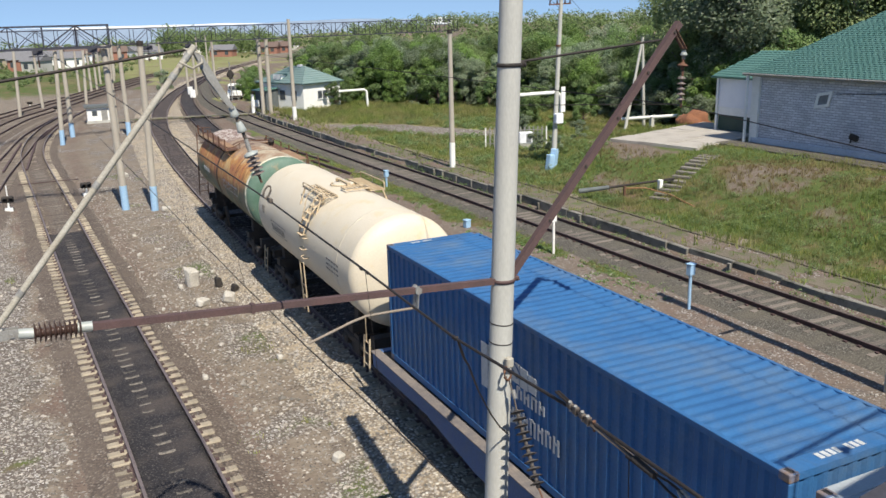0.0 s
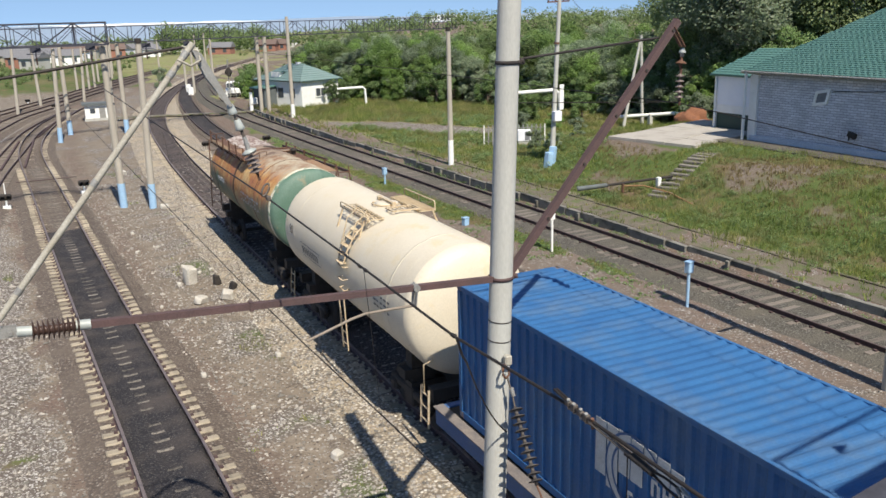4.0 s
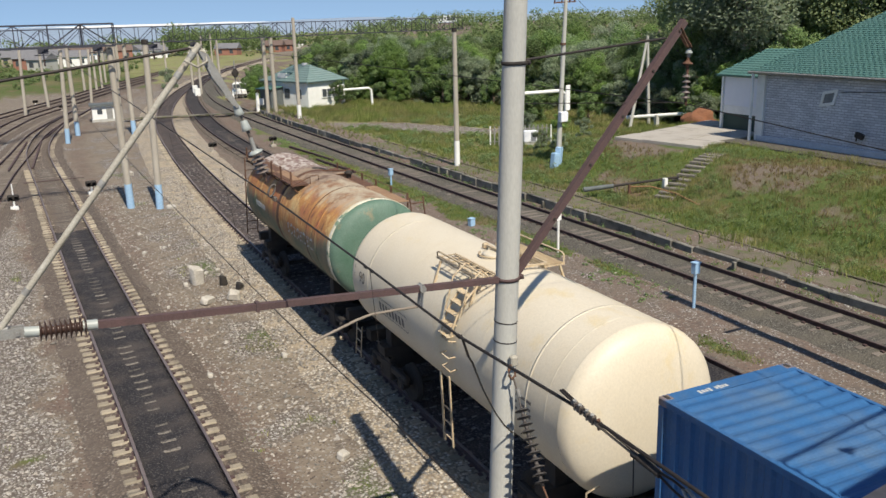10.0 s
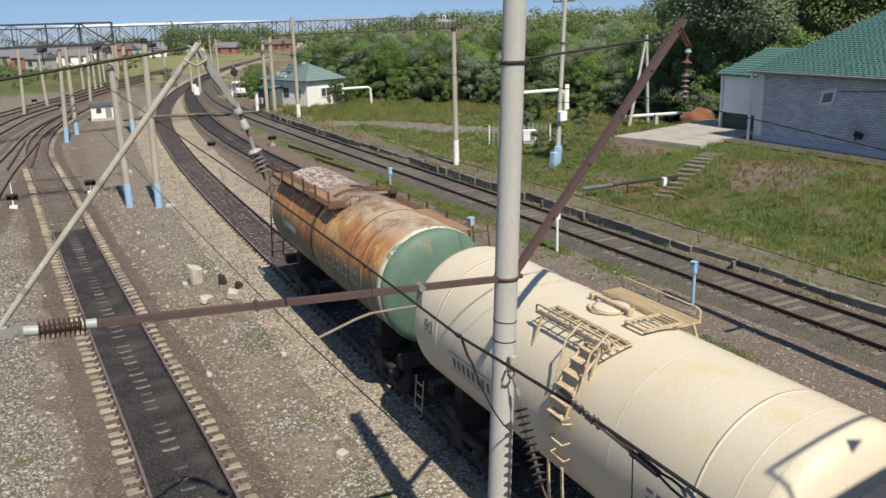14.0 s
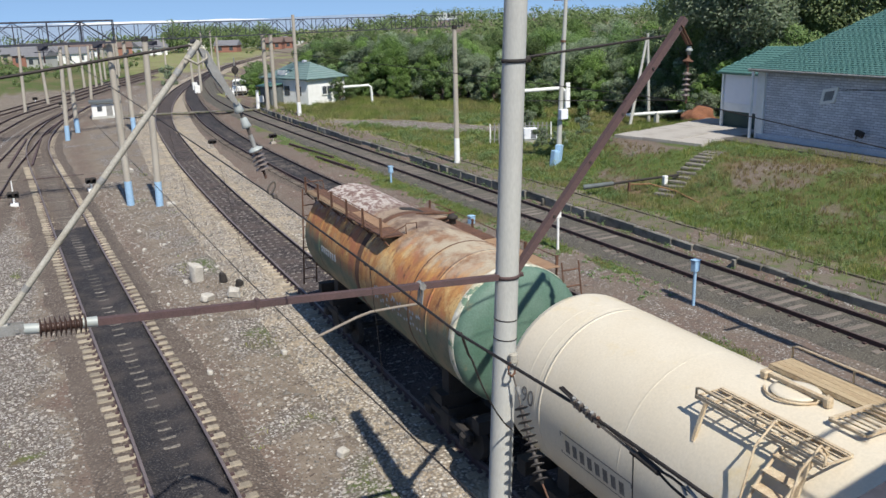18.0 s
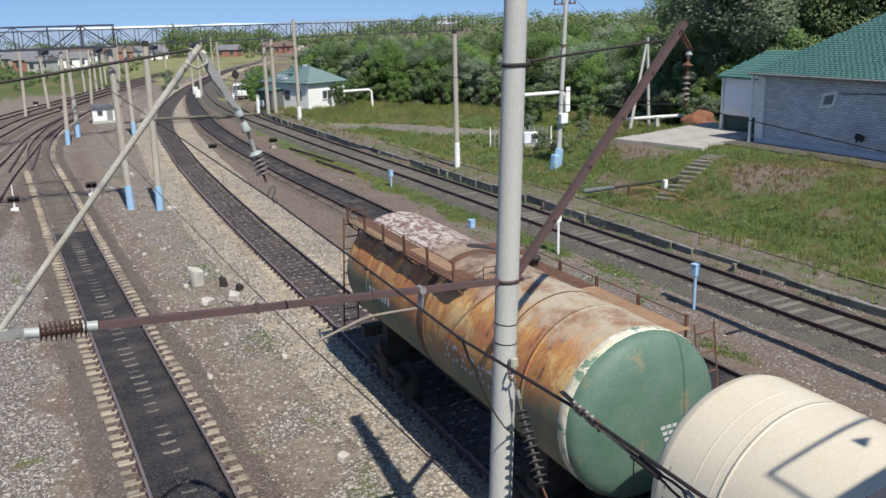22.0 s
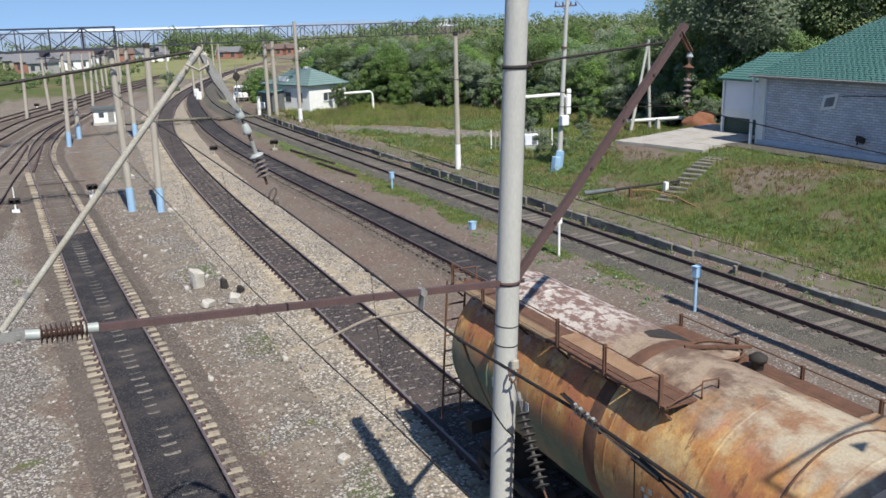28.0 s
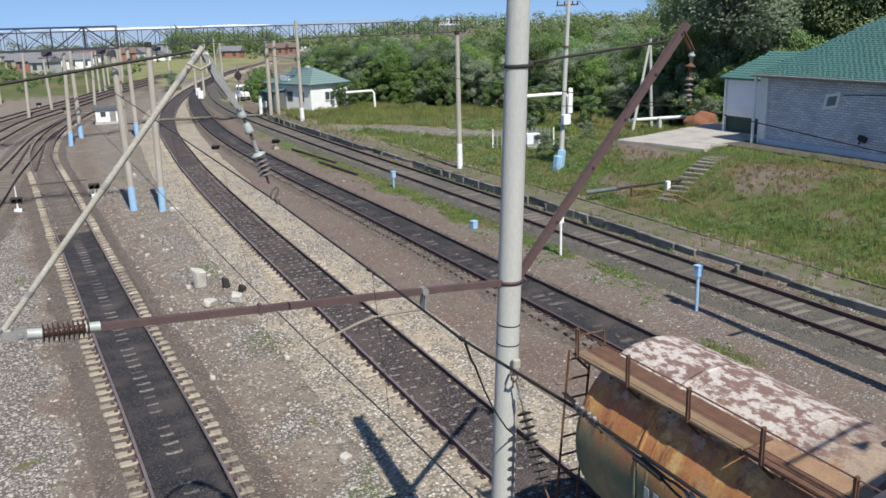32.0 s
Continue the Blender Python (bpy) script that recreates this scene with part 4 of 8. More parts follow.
def rusty_tank():
    r, zc, L = 1.5, 2.86, 10.5
    w = thing("tank_wagon", pose(8.7, 37.62, 0), "rust-streaked old tank wagon with a faded green front end", "railway wagon", "wagons of the moving train")
    part("tank_shell", lathe([(r, -L / 2 + 0.16), (r, -2.6), (r, 0), (r, 2.6), (r, L / 2)], 64, Matrix.Translation((0, 0, zc)) @ ALONG), M_TANK, w, "orange rust and bleached paint")
    rear = head(r, 0.42, 1, L / 2, 48)
    bmesh.ops.translate(rear, verts=rear.verts, vec=(0, 0, zc))
    part("rear_head", rear, M_TANK, w)
    front = head(r - 0.004, 0.42, -1, -L / 2, 48)
    bmesh.ops.translate(front, verts=front.verts, vec=(0, 0, zc))
    fh = part("front_head", front, M_GREEN, w, "faded green dished tank end")
    part("white_ring", lathe([(r - 0.002, -L / 2 - 0.005), (r + 0.006, -L / 2), (r + 0.006, -L / 2 + 0.22), (r - 0.002, -L / 2 + 0.24)], 64, Matrix.Translation((0, 0, zc)) @ ALONG), M_RING, w, "chipped white painted ring")
    for y in (-3.45, -1.75, 0.15, 1.9, 3.6):
        part("weld_seam", lathe([(r, y - 0.03), (r + 0.006, y - 0.012), (r + 0.006, y + 0.012), (r, y + 0.03)], 64, Matrix.Translation((0, 0, zc)) @ ALONG), M_TANK, w)
    for st in tank_cradles(w, 3.85, r, zc):
        st["label"] = "rusty steel strap"
        st.data.materials[0] = M_TANK
    part("cable_strap", lathe([(r + 0.002, -2.92), (r + 0.012, -2.92), (r + 0.012, -2.885), (r + 0.002, -2.885)], 48, Matrix.Translation((0, 0, zc)) @ ALONG), M_RUST, w)
    part("middle_band", lathe([(r + 0.003, 0.38), (r + 0.008, 0.40), (r + 0.008, 0.66), (r + 0.003, 0.68)], 48, Matrix.Translation((0, 0, zc)) @ ALONG), M_RUST, w, "dark spill stain band")
    running_gear(w, 3.9, 5.95, M_BLACK)
    # walkways on brackets along the shoulders; the one on the west reaches the rear, the other the front
    for side, y0, y1 in ((-1, -0.95, 5.75), (1, -5.2, 1.6)):
        x0 = side * 0.98
        n = 6
        # stretches of slats and of solid sheet, each with its own wear: (from, to, first and last slat of eight, slats, material)
        if side < 0:
            spans = ((2.1, 5.75, 0, 5, 5, M_RUST), (2.1, 5.75, 5, 8, 3, M_PLANK), (0.0, 2.08, 0, 4.6, 1, M_SHEET), (0.0, 2.08, 4.7, 8, 4, M_RUST), (-0.95, -0.02, 0, 8, 9, M_RUST))
        else:
            spans = ((-5.2, -2.4, 0, 8, 1, M_SHEET), (-2.35, 1.6, 0, 8, 8, M_RUST))
        for a, b, k0, k1, count, mt in spans:
            span = 0.62 if side < 0 else 0.40
            wide = span * (k1 - k0) / 8 / count
            for i in range(count):
                u = -0.31 + span * k0 / 8 + wide * (i + 0.5)
                size = (wide * (1.0 if count == 1 else 0.985), b - a - 0.02, 0.014 if count == 1 else 0.025)
                part("walkway_sheet" if count == 1 else "walkway_slat", box(size, (x0 + side * u, (a + b) / 2, 4.17 + (0.012 if count == 1 else random.uniform(-0.006, 0.006)))), mt, w)
        for y in np.arange(y0 + 0.4, y1, 0.66):
            part("walkway_bearer", box((0.62 if side < 0 else 0.40, 0.035, 0.035), (x0 if side < 0 else x0 - 0.11, y, 4.13)), M_RUST, w)
        e = x0 + side * (0.3 if side < 0 else 0.09)
        for i in range(n):
            y = y0 + 0.13 + (y1 - y0 - 0.26) * i / (n - 1)
            part("walkway_bracket", beam((e, y, 4.12), (side * 1.06, y, zc + 1.04), 0.04, 0.035), M_RUST, w)
            part("post", beam((e, y, 4.14), (e, y, 4.64 if side < 0 else 4.40), 0.055, 0.04), M_RUST, w)
        part("handrail", tube((e, y0 + 0.1, 4.61 if side < 0 else 4.37), (e, y1 - 0.1, 4.61 if side < 0 else 4.37), 0.011, 0.011, 6), M_RUST, w)
    # the low hatch and the spilt oil behind it
    bm = bmesh.new()
    rim = []
    for i in range(28):
        q = 6.2832 * i / 28
        k = 1 + 0.35 * noise.noise((math.cos(q) * 1.3, math.sin(q) * 1.3, 3.0))
        a = 0.30 + 0.34 * k * math.cos(q)
        rim.append(bm.verts.new((math.sin(a) * (r + 0.007), 1.0 + 0.3 * k * math.sin(q), zc + math.cos(a) * (r + 0.007))))
    mid = bm.verts.new((math.sin(0.30) * (r + 0.014), 1.0, zc + math.cos(0.30) * (r + 0.014)))
    rings = [rim]
    for u in (0.72, 0.42):
        row = []
        for v in rim:
            a = math.atan2(v.co.x, v.co.z - zc)
            b = 0.30 + (a - 0.30) * u
            row.append(bm.verts.new((math.sin(b) * (r + 0.008), 1.0 + (v.co.y - 1.0) * u, zc + math.cos(b) * (r + 0.008))))
        rings.append(row)
    for o, p in zip(rings, rings[1:]):
        for i in range(28):
            bm.faces.new((o[i - 1], o[i], p[i], p[i - 1]))
    for i in range(28):
        bm.faces.new((mid, rings[-1][i - 1], rings[-1][i]))
    bmesh.ops.recalc_face_normals(bm, faces=bm.faces)
    part("oil_patch", bm, M_BLACK, w, "black oily patch on the crown")
    hatch = part("hatch", lathe([(0.34, 4.22), (0.34, 4.38), (0.37, 4.38), (0.37, 4.42), (0.30, 4.43), (0.12, 4.46), (0, 4.465)], 28, pose(0.58, 0.12, -0.14)), M_TANK, w, "round filler hatch")
    bm = bmesh.new()
    add_path(bm, [(0.58 + 0.42 * math.cos(q), 0.12 + 0.42 * math.sin(q), 4.29) for q in np.linspace(0.0, 6.28, 24)], 0.022)
    add_beam(bm, (0.16, 0.34, 4.36), (1.04, -0.16, 4.36), 0.08, 0.04)
    part("hatch_clamp", bm, M_RUST, hatch)
    bm = bmesh.new()
    add_path(bm, [(-0.68, -0.98, 4.2), (-0.68, -0.98, 4.46), (-0.4, -1.0, 4.46), (-0.4, -1.0, 4.24)], 0.016)
    add_path(bm, [(-1.26, -0.95, 4.2), (-0.68, -0.98, 4.42)], 0.014)
    part("platform_rail", bm, M_RUST, w)
    part("safety_valve", lathe([(0.09, 4.25), (0.09, 4.42), (0.13, 4.43), (0.14, 4.50), (0.06, 4.56), (0, 4.56)], 16, pose(0.8, -0.55, -0.12)), M_BLACK, w)
    # ladders at the rear corner and the front corner
    ladder(w, "end_ladder", (-1.15, 5.72, 4.25), (-1.25, 5.95, 1.1), (1, 0, 0), 0.42, 9, M_RUST, "rusty end ladder")
    ladder(w, "end_ladder", (1.25, -5.3, 4.3), (1.45, -5.6, 1.1), (1, 0, 0), 0.42, 9, M_RUST, "rusty end ladder")
    bm = bmesh.new()
    add_path(bm, [(-1.3, 5.6, 4.2), (-1.3, 5.65, 4.44), (-1.1, 5.72, 4.46), (-0.7, 5.72, 4.46), (-0.68, 5.7, 4.2)], 0.018)
    part("grab_rail", bm, M_RUST, w)
    # writing: broken bars on the side and the end
    rngl = random.Random(3)
    def skin(y0, y1, a0, a1):
        bm = bmesh.new()
        bm.faces.new([bm.verts.new((math.sin(radians(a)) * (r + 0.005), y, zc + math.cos(radians(a)) * (r + 0.005))) for y, a in ((y0, a0), (y1, a0), (y1, a1), (y0, a1))])
        part("lettering_bar", bm, M_LETTER, w, "worn white lettering")
    for j in range(8):
        y = -0.75 - j * 0.37
        skin(y, y - 0.075, -99, -85 + rngl.uniform(-2, 0))
        skin(y - 0.16, y - 0.235, -99 + rngl.uniform(0, 3), -85)
        skin(y - 0.075, y - 0.16, -93 + 6 * (j % 2), -90 + 6 * (j % 2))
    for j in range(7):
        a = radians(-90 + 2)
        y = 3.55 - j * 0.2
        part("number_bar", box((0.006, 0.10, 0.19), (-r - 0.004, y, zc)), M_LETTER, w, "pale stencilled bar")
    for k, n in enumerate((3, 4, 4, 3)):
        for j in range(n):
            x, z = 0.14 + 0.05 * k + j * 0.125, -0.10 - k * 0.115
            th = math.asin(math.hypot(x, z) / r)
            bar = box((rngl.uniform(0.08, 0.11), 0.006, 0.062))
            slope = 0.42 * math.sin(th) / (r * math.cos(th))
            ob = part("end_bar", bar, M_LETTER, fh, "small white stencilled bar")
            ob.matrix_local = pose(x, -L / 2 - 0.42 * math.cos(th) ** 0.85 - 0.008, zc + z, math.degrees(math.atan(slope * z / math.hypot(x, z))), 0, math.degrees(math.atan(slope * x / math.hypot(x, z))))
    return w


def cream_tank():
    r, zc, L = 1.57, 2.84, 9.75
    w = thing("tank_wagon", pose(8.7, 25.3, 0), "cream painted tank wagon with a hatch platform and side ladder", "railway wagon", "wagons of the moving train")
    part("tank_shell", lathe([(r, -L / 2), (r, -2.4), (r, 0), (r, 2.4), (r, L / 2)], 64, Matrix.Translation((0, 0, zc)) @ ALONG), M_CREAM, w)
    for s, nm in ((-1, "front_head"), (1, "rear_head")):
        hd = head(r, 0.5, s, s * L / 2, 56)
        bmesh.ops.translate(hd, verts=hd.verts, vec=(0, 0, zc))
        part(nm, hd, M_CREAM, w)
    for y in (-4.45, -4.85, -2.1, 1.7, 4.0, 4.3):
        part("weld_seam", lathe([(r, y - 0.022), (r + 0.003, y - 0.012), (r + 0.003, y + 0.012), (r, y + 0.022)], 64, Matrix.Translation((0, 0, zc)) @ ALONG), M_CREAM, w)
    for st in tank_cradles(w, 3.85, r, zc, 0.004, 0.03):
        st.data.materials[0] = M_CREAM
    running_gear(w, 3.9, 5.75, M_BLACK)
    # hatch, platforms with rails on both sides of the crown
    zt = zc + r
    hatch = part("hatch", lathe([(0.30, zt - 0.1), (0.30, zt + 0.01), (0.325, zt + 0.01), (0.325, zt + 0.032), (0.26, zt + 0.04), (0, zt + 0.05)], 32, pose(0.1, 0.1, 0)), M_CREAM, w, "round filler hatch")
    bm = bmesh.new()
    add_beam(bm, (0.1, 0.62, zt + 0.09), (0.1, -0.42, zt + 0.09), 0.07, 0.05)
    add_box(bm, (0.14, 0.12, 0.12), (0.1, 0.62, zt + 0.07), None, 0.02)
    add_box(bm, (0.12, 0.1, 0.14), (0.1, -0.42, zt + 0.07), None, 0.02)
    add_path(bm, [(0.1 + 0.4 * math.cos(a), 0.1 + 0.4 * math.sin(a), zt + 0.02) for a in np.linspace(2.2, 5.4, 12)], 0.02)
    part("hatch_clamp", bm, M_CREAM_METAL, hatch)
    for side in (-1, 1):
        x = side * 0.80
        y0, y1 = (-1.35, 0.75) if side < 0 else (-1.1, 1.0)
        z = zt - 0.06
        rail_h = 0.14 if side < 0 else 0.24
        if side > 0:
            for i in range(4):
                part("platform_plank", box((0.115, y1 - y0, 0.02), (x - 0.18 + i * 0.12, (y0 + y1) / 2, z + 0.03)), M_TANPLANK, w)
        bm = bmesh.new()
        for xx in (x - 0.22, x + 0.22):
            add_beam(bm, (xx, y0, z), (xx, y1, z), 0.05, 0.05)
        for i in range(9):
            y = y0 + (y1 - y0) * i / 8
            add_beam(bm, (x - 0.22, y, z), (x + 0.22, y, z), 0.03, 0.02)
        for i in range(4):
            add_beam(bm, (x - 0.16 + i * 0.11, y0, z + 0.012), (x - 0.16 + i * 0.11, y1, z + 0.012), 0.025, 0.012)
        part("side_platform", bm, M_CREAM_METAL, w, "open grating platform")
        bm = bmesh.new()
        e = x + side * 0.22
        add_path(bm, [(e, y0, z), (e, y0, z + rail_h - 0.03), (e, y0 + 0.08, z + rail_h), (e, y1 - 0.08, z + rail_h), (e, y1, z + rail_h - 0.03), (e, y1, z)], 0.018)
        add_tube(bm, (e, (y0 + y1) / 2, z), (e, (y0 + y1) / 2, z + rail_h), 0.016, 0.016, 6)
        part("guard_rail", bm, M_CREAM_METAL, w)
        for y in (y0 + 0.2, y1 - 0.2):
            part("platform_bracket", beam((e, y, z), (side * 1.22, y, zc + 0.98), 0.05, 0.04), M_CREAM_METAL, w)
    bm = bmesh.new()
    for a, b in (((-0.25, -1.25), (0.5, -1.25)), ((-0.25, -0.75), (0.5, -0.75)), ((-0.25, -1.25), (-0.25, -0.75)), ((0.5, -1.25), (0.5, -0.75))):
        add_beam(bm, (*a, zt + 0.07), (*b, zt + 0.07), 0.05, 0.04)
    for i in range(6):
        add_beam(bm, (-0.12 + i * 0.11, -1.25, zt + 0.07), (-0.12 + i * 0.11, -0.75, zt + 0.07), 0.02, 0.02)
    part("step_grating", bm, M_CREAM_METAL, w)
    # curved side ladder down the western flank
    rr = r + 0.14
    yl = -0.92
    angs = np.linspace(-30, -92, 9)
    pt = lambda a, y: (math.sin(radians(a)) * rr, y, zc + math.cos(radians(a)) * rr)
    for s in (-0.22, 0.22):
        bm = bmesh.new()
        add_path(bm, [pt(a, yl + s) for a in angs] [:7], 0.024)
        part("ladder_stringer", bm, M_CREAM_METAL, w)
    for a in angs[1:7]:
        part("ladder_step", box((0.16, 0.44, 0.02), (0, 0, 0), Matrix.Translation(pt(a, yl))), M_CREAM_METAL, w)
    for a in (-80, -92, -102):
        bm = bmesh.new()
        q = radians(a)
        inn = (math.sin(q) * r, zc + math.cos(q) * r)
        out = (math.sin(q) * rr, zc + math.cos(q) * rr)
        add_path(bm, [(inn[0], yl - 0.2, inn[1]), (out[0], yl - 0.2, out[1]), (out[0], yl + 0.2, out[1]), (inn[0], yl + 0.2, inn[1])], 0.018)
        part("rung", bm, M_CREAM_METAL, w)
    for s in (-0.2, 0.2):
        part("lower_rail", beam((-rr, yl + s, zc - 0.45), (-rr + 0.05, yl + s, 0.8), 0.05, 0.03), M_CREAM_METAL, w)
    for i in range(3):
        part("rung", tube((-rr + 0.02, yl - 0.2, 1.0 + i * 0.32), (-rr + 0.02, yl + 0.2, 1.0 + i * 0.32), 0.016, 0.016, 6), M_CREAM_METAL, w)
    for s in (0.3, -0.3):
        bm = bmesh.new()
        add_path(bm, [pt(-28, yl + s), (-1.0, yl + s * 1.13, zt + 0.14), (-1.3, yl + s * 1.13, zt - 0.1), pt(-62, yl + s * 1.07)], 0.018)
        part("ladder_handrail", bm, M_CREAM_METAL, w)
    # corner steps at the ends
    for s in (-1, 1):
        for x in (-1, 1):
            ladder(w, "corner_step", (x * 1.3, s * 5.35, 1.35), (x * 1.36, s * 5.4, 0.45), (0, 1, 0), 0.4, 3, M_CREAM_METAL, "cream corner steps")
    for x in (-1, 1):
        bm = bmesh.new()
        add_path(bm, [(x * 1.3, -5.3, 1.2), (x * 1.32, -5.35, 1.9), (x * 1.1, -5.4, 2.0)], 0.02)
        part("end_handrail", bm, M_CREAM_METAL, w)
    # stencils: a two-figure mark, framed number field, lines at the front
    txt = bpy.data.curves.new("mark", "FONT")
    txt.body, txt.size, txt.extrude = "90", 0.40, 0.002
    tmp = bpy.data.objects.new("mark", txt)
    me = bpy.data.meshes.new_from_object(tmp)
    bpy.data.objects.remove(tmp)
    for v in me.vertices:
        a = radians(-88) + (v.co.y / r)
        v.co = Vector((math.sin(a) * (r + 0.006 + v.co.z), 4.42 - v.co.x, zc + math.cos(a) * (r + 0.006 + v.co.z)))
    me.materials.append(M_INK)
    mk = new("stencilled_mark", me)
    mk.parent = w
    rngl = random.Random(5)

    def skin(y0, y1, a0, a1):
        bm = bmesh.new()
        vs = [bm.verts.new((math.sin(radians(a)) * (r + 0.005), y, zc + math.cos(radians(a)) * (r + 0.005))) for y, a in ((y0, a0), (y1, a0), (y1, a1), (y0, a1))]
        bm.faces.new(vs)
        part("stencil_bar", bm, M_INK, w, "dark stencilled bar")
    for j in range(8):
        skin(3.05 - j * 0.2, 3.05 - j * 0.2 - 0.12, -101, -93)
    for a in (-90, -104):
        skin(3.2, 1.35, a, a + 0.7)
    for yy in (3.2, 1.37):
        skin(yy, yy - 0.025, -104, -90)
    for k in range(3):
        skin(4.75, 4.75 - 0.02, -70 - k * 8, -66 - k * 8)
        for j in range(5):
            skin(-3.0 - j * 0.22, -3.0 - j * 0.22 - rngl.uniform(0.1, 0.18), -86 - k * 5, -84 - k * 5)
    return w


def corrugated(length, height, period, depth, flat=0.3):
    """Points (along, out) of a trapezoid wave."""
    pts = []
    n = int(round(length / period))
    p = length / n
    for i in range(n):
        a = -length / 2 + i * p
        pts += [(a, 0), (a + p * flat, 0), (a + p * 0.5, -depth), (a + p * (0.5 + flat), -depth)]
    pts.append((length / 2, 0))
    return pts


def freight_box(name, label, material, y, stripes):
    W, L, H, wgroup = 2.438, 12.192, 2.896, "containers of the moving train"
    c = thing(name, pose(8.62, y, 1.30), label, "container", wgroup)
    for s in (-1, 1):
        bm = bmesh.new()
        lo, hi = [], []
        for u, d in corrugated(L - 0.2, H, 0.278, 0.036, 0.35):
            lo.append(bm.verts.new((s * (W / 2 - 0.012 + d), u, 0.16)))
            hi.append(bm.verts.new((s * (W / 2 - 0.012 + d), u, H - 0.08)))
        for i in range(len(lo) - 1):
            bm.faces.new((lo[i], lo[i + 1], hi[i + 1], hi[i]) if s > 0 else (lo[i], hi[i], hi[i + 1], lo[i + 1]))
        part("side_panel", bm, material, c, "corrugated steel side")
        bm = box((0.07, L - 0.3, 0.10), (s * (W / 2 - 0.035), 0, H - 0.05), None, 0.008)
        part("top_rail", bm, material, c)
        part("bottom_rail", box((0.08, L - 0.3, 0.16), (s * (W / 2 - 0.04), 0, 0.08), None, 0.008), material, c)
    bm = bmesh.new()
    a, b = [], []
    for u, d in corrugated(L - 0.5, W, 0.235, 0.022, 0.2):
        sag = -0.012
        a.append([bm.verts.new((x, u, H - 0.005 + d + sag * (1 - (x / 1.2) ** 2))) for x in (-W / 2 + 0.06, -0.6, 0, 0.6, W / 2 - 0.06)])
    for p, q in zip(a, a[1:]):
        for k in range(4):
            bm.faces.new((p[k], p[k + 1], q[k + 1], q[k])).smooth = False
    part("roof", bm, material, c, "corrugated steel roof, dusty")
    for s in (-1, 1):
        part("roof_header", box((W - 0.12, 0.25, 0.012), (0, s * (L / 2 - 0.127), H - 0.004)), material, c)
        bm = bmesh.new()
        lo, hi = [], []
        for u, d in corrugated(W - 0.2, H, 0.25, 0.04, 0.28):
            lo.append(bm.verts.new((u, s * (L / 2 - 0.02 + d), 0.14)))
            hi.append(bm.verts.new((u, s * (L / 2 - 0.02 + d), H - 0.1)))
        for i in range(len(lo) - 1):
            bm.faces.new((lo[i], hi[i], hi[i + 1], lo[i + 1]) if s > 0 else (lo[i], lo[i + 1], hi[i + 1], hi[i]))
        part("end_panel", bm, material, c)
        part("end_rail", box((W - 0.3, 0.09, 0.1), (0, s * (L / 2 - 0.05), H - 0.06), None, 0.008), material, c)
        for x in (-1, 1):
            part("corner_post", box((0.12, 0.12, H - 0.24), (x * (W / 2 - 0.06), s * (L / 2 - 0.06), H / 2), None, 0.01), material, c)
            for z in (0.06, H - 0.055):
                bm = box((0.164, 0.178, 0.118), (x * (W / 2 - 0.08), s * (L / 2 - 0.087), z), None, 0.012)
                cc = part("corner_casting", bm, M_CASTING, c, "scuffed corner casting")
                if z > 1:
                    part("casting_hole", box((0.06, 0.11, 0.01), (x * (W / 2 - 0.08), s * (L / 2 - 0.087), z + 0.062), None, 0.004), M_BLACK, cc)
    if stripes:
        for j in range(8):
            if j != 4:
                part("roof_bar", box((0.07, 0.13, 0.004), (-0.55 + j * 0.1, -L / 2 + 0.17, H + 0.005)), M_LETTER, c, "white bar of the roof number")
        for k, s in ((1, 1),):
            for j in range(9):
                if j != 4:
                    part("roof_bar", box((0.045, 0.07 if j % 3 else 0.1, 0.004), (-0.62 + j * 0.06, s * (L / 2 - 0.17), H + 0.005)), M_LETTER, c, "white bar of the roof number")
        # company mark on the side: a block of upright bars cut by a ring, and two rows of short bars
        xo = -W / 2 + 0.002
        for j, (lo, hi) in enumerate(((1.12, 2.04), (0.98, 2.05), (1.36, 2.06), (1.36, 2.04), (1.66, 2.05), (1.64, 2.03), (1.66, 1.98))):
            part("mark_bar", box((0.006, 0.262, hi - lo), (xo, 1.25 - j * 0.29, (lo + hi) / 2)), M_LETTER, c, "worn white bar of a company mark")
        for r0, r1, mt, d in ((0.50, 0.545, M_SILL, 0.004), (0.66, 0.70, M_SILL, 0.004), (0.56, 0.65, M_LETTER, 0.0)):
            bm = bmesh.new()
            arc = np.linspace(radians(100), radians(330), 30) if mt is M_LETTER else np.linspace(radians(40), radians(300), 34)
            inn = [bm.verts.new((xo - 0.004 - d, 0.42 - q * math.cos(t), 1.42 + q * math.sin(t))) for t in arc for q in (r0, r1)]
            for i in range(len(arc) - 1):
                bm.faces.new((inn[2 * i], inn[2 * i + 1], inn[2 * i + 3], inn[2 * i + 2]))
            part("mark_ring", bm, mt, c, "thin curved line of a company mark")
        for y0, z0, hgt, n in ((0.02, 1.36, 0.26, 4), (0.56, 0.84, 0.32, 8)):
            for j in range(n):
                y = y0 - j * 0.25
                bm = box((0.006, 0.055, hgt), (xo, y, z0 + hgt / 2))
                add_box(bm, (0.006, 0.055, hgt * (0.95 if j % 3 else 0.7)), (xo, y - 0.13, z0 + hgt * 0.45))
                add_box(bm, (0.006, 0.08, 0.05), (xo, y - 0.065, z0 + hgt - 0.025 - 0.1 * (j % 2)))
                part("mark_stroke", bm, M_LETTER, c, "short white strokes of a company mark")
    return c


M_CASTING = mat("casting_wear", (0.24, 0.16, 0.10), 0.8, second=(0.09, 0.14, 0.24), scale=8, fine=40)


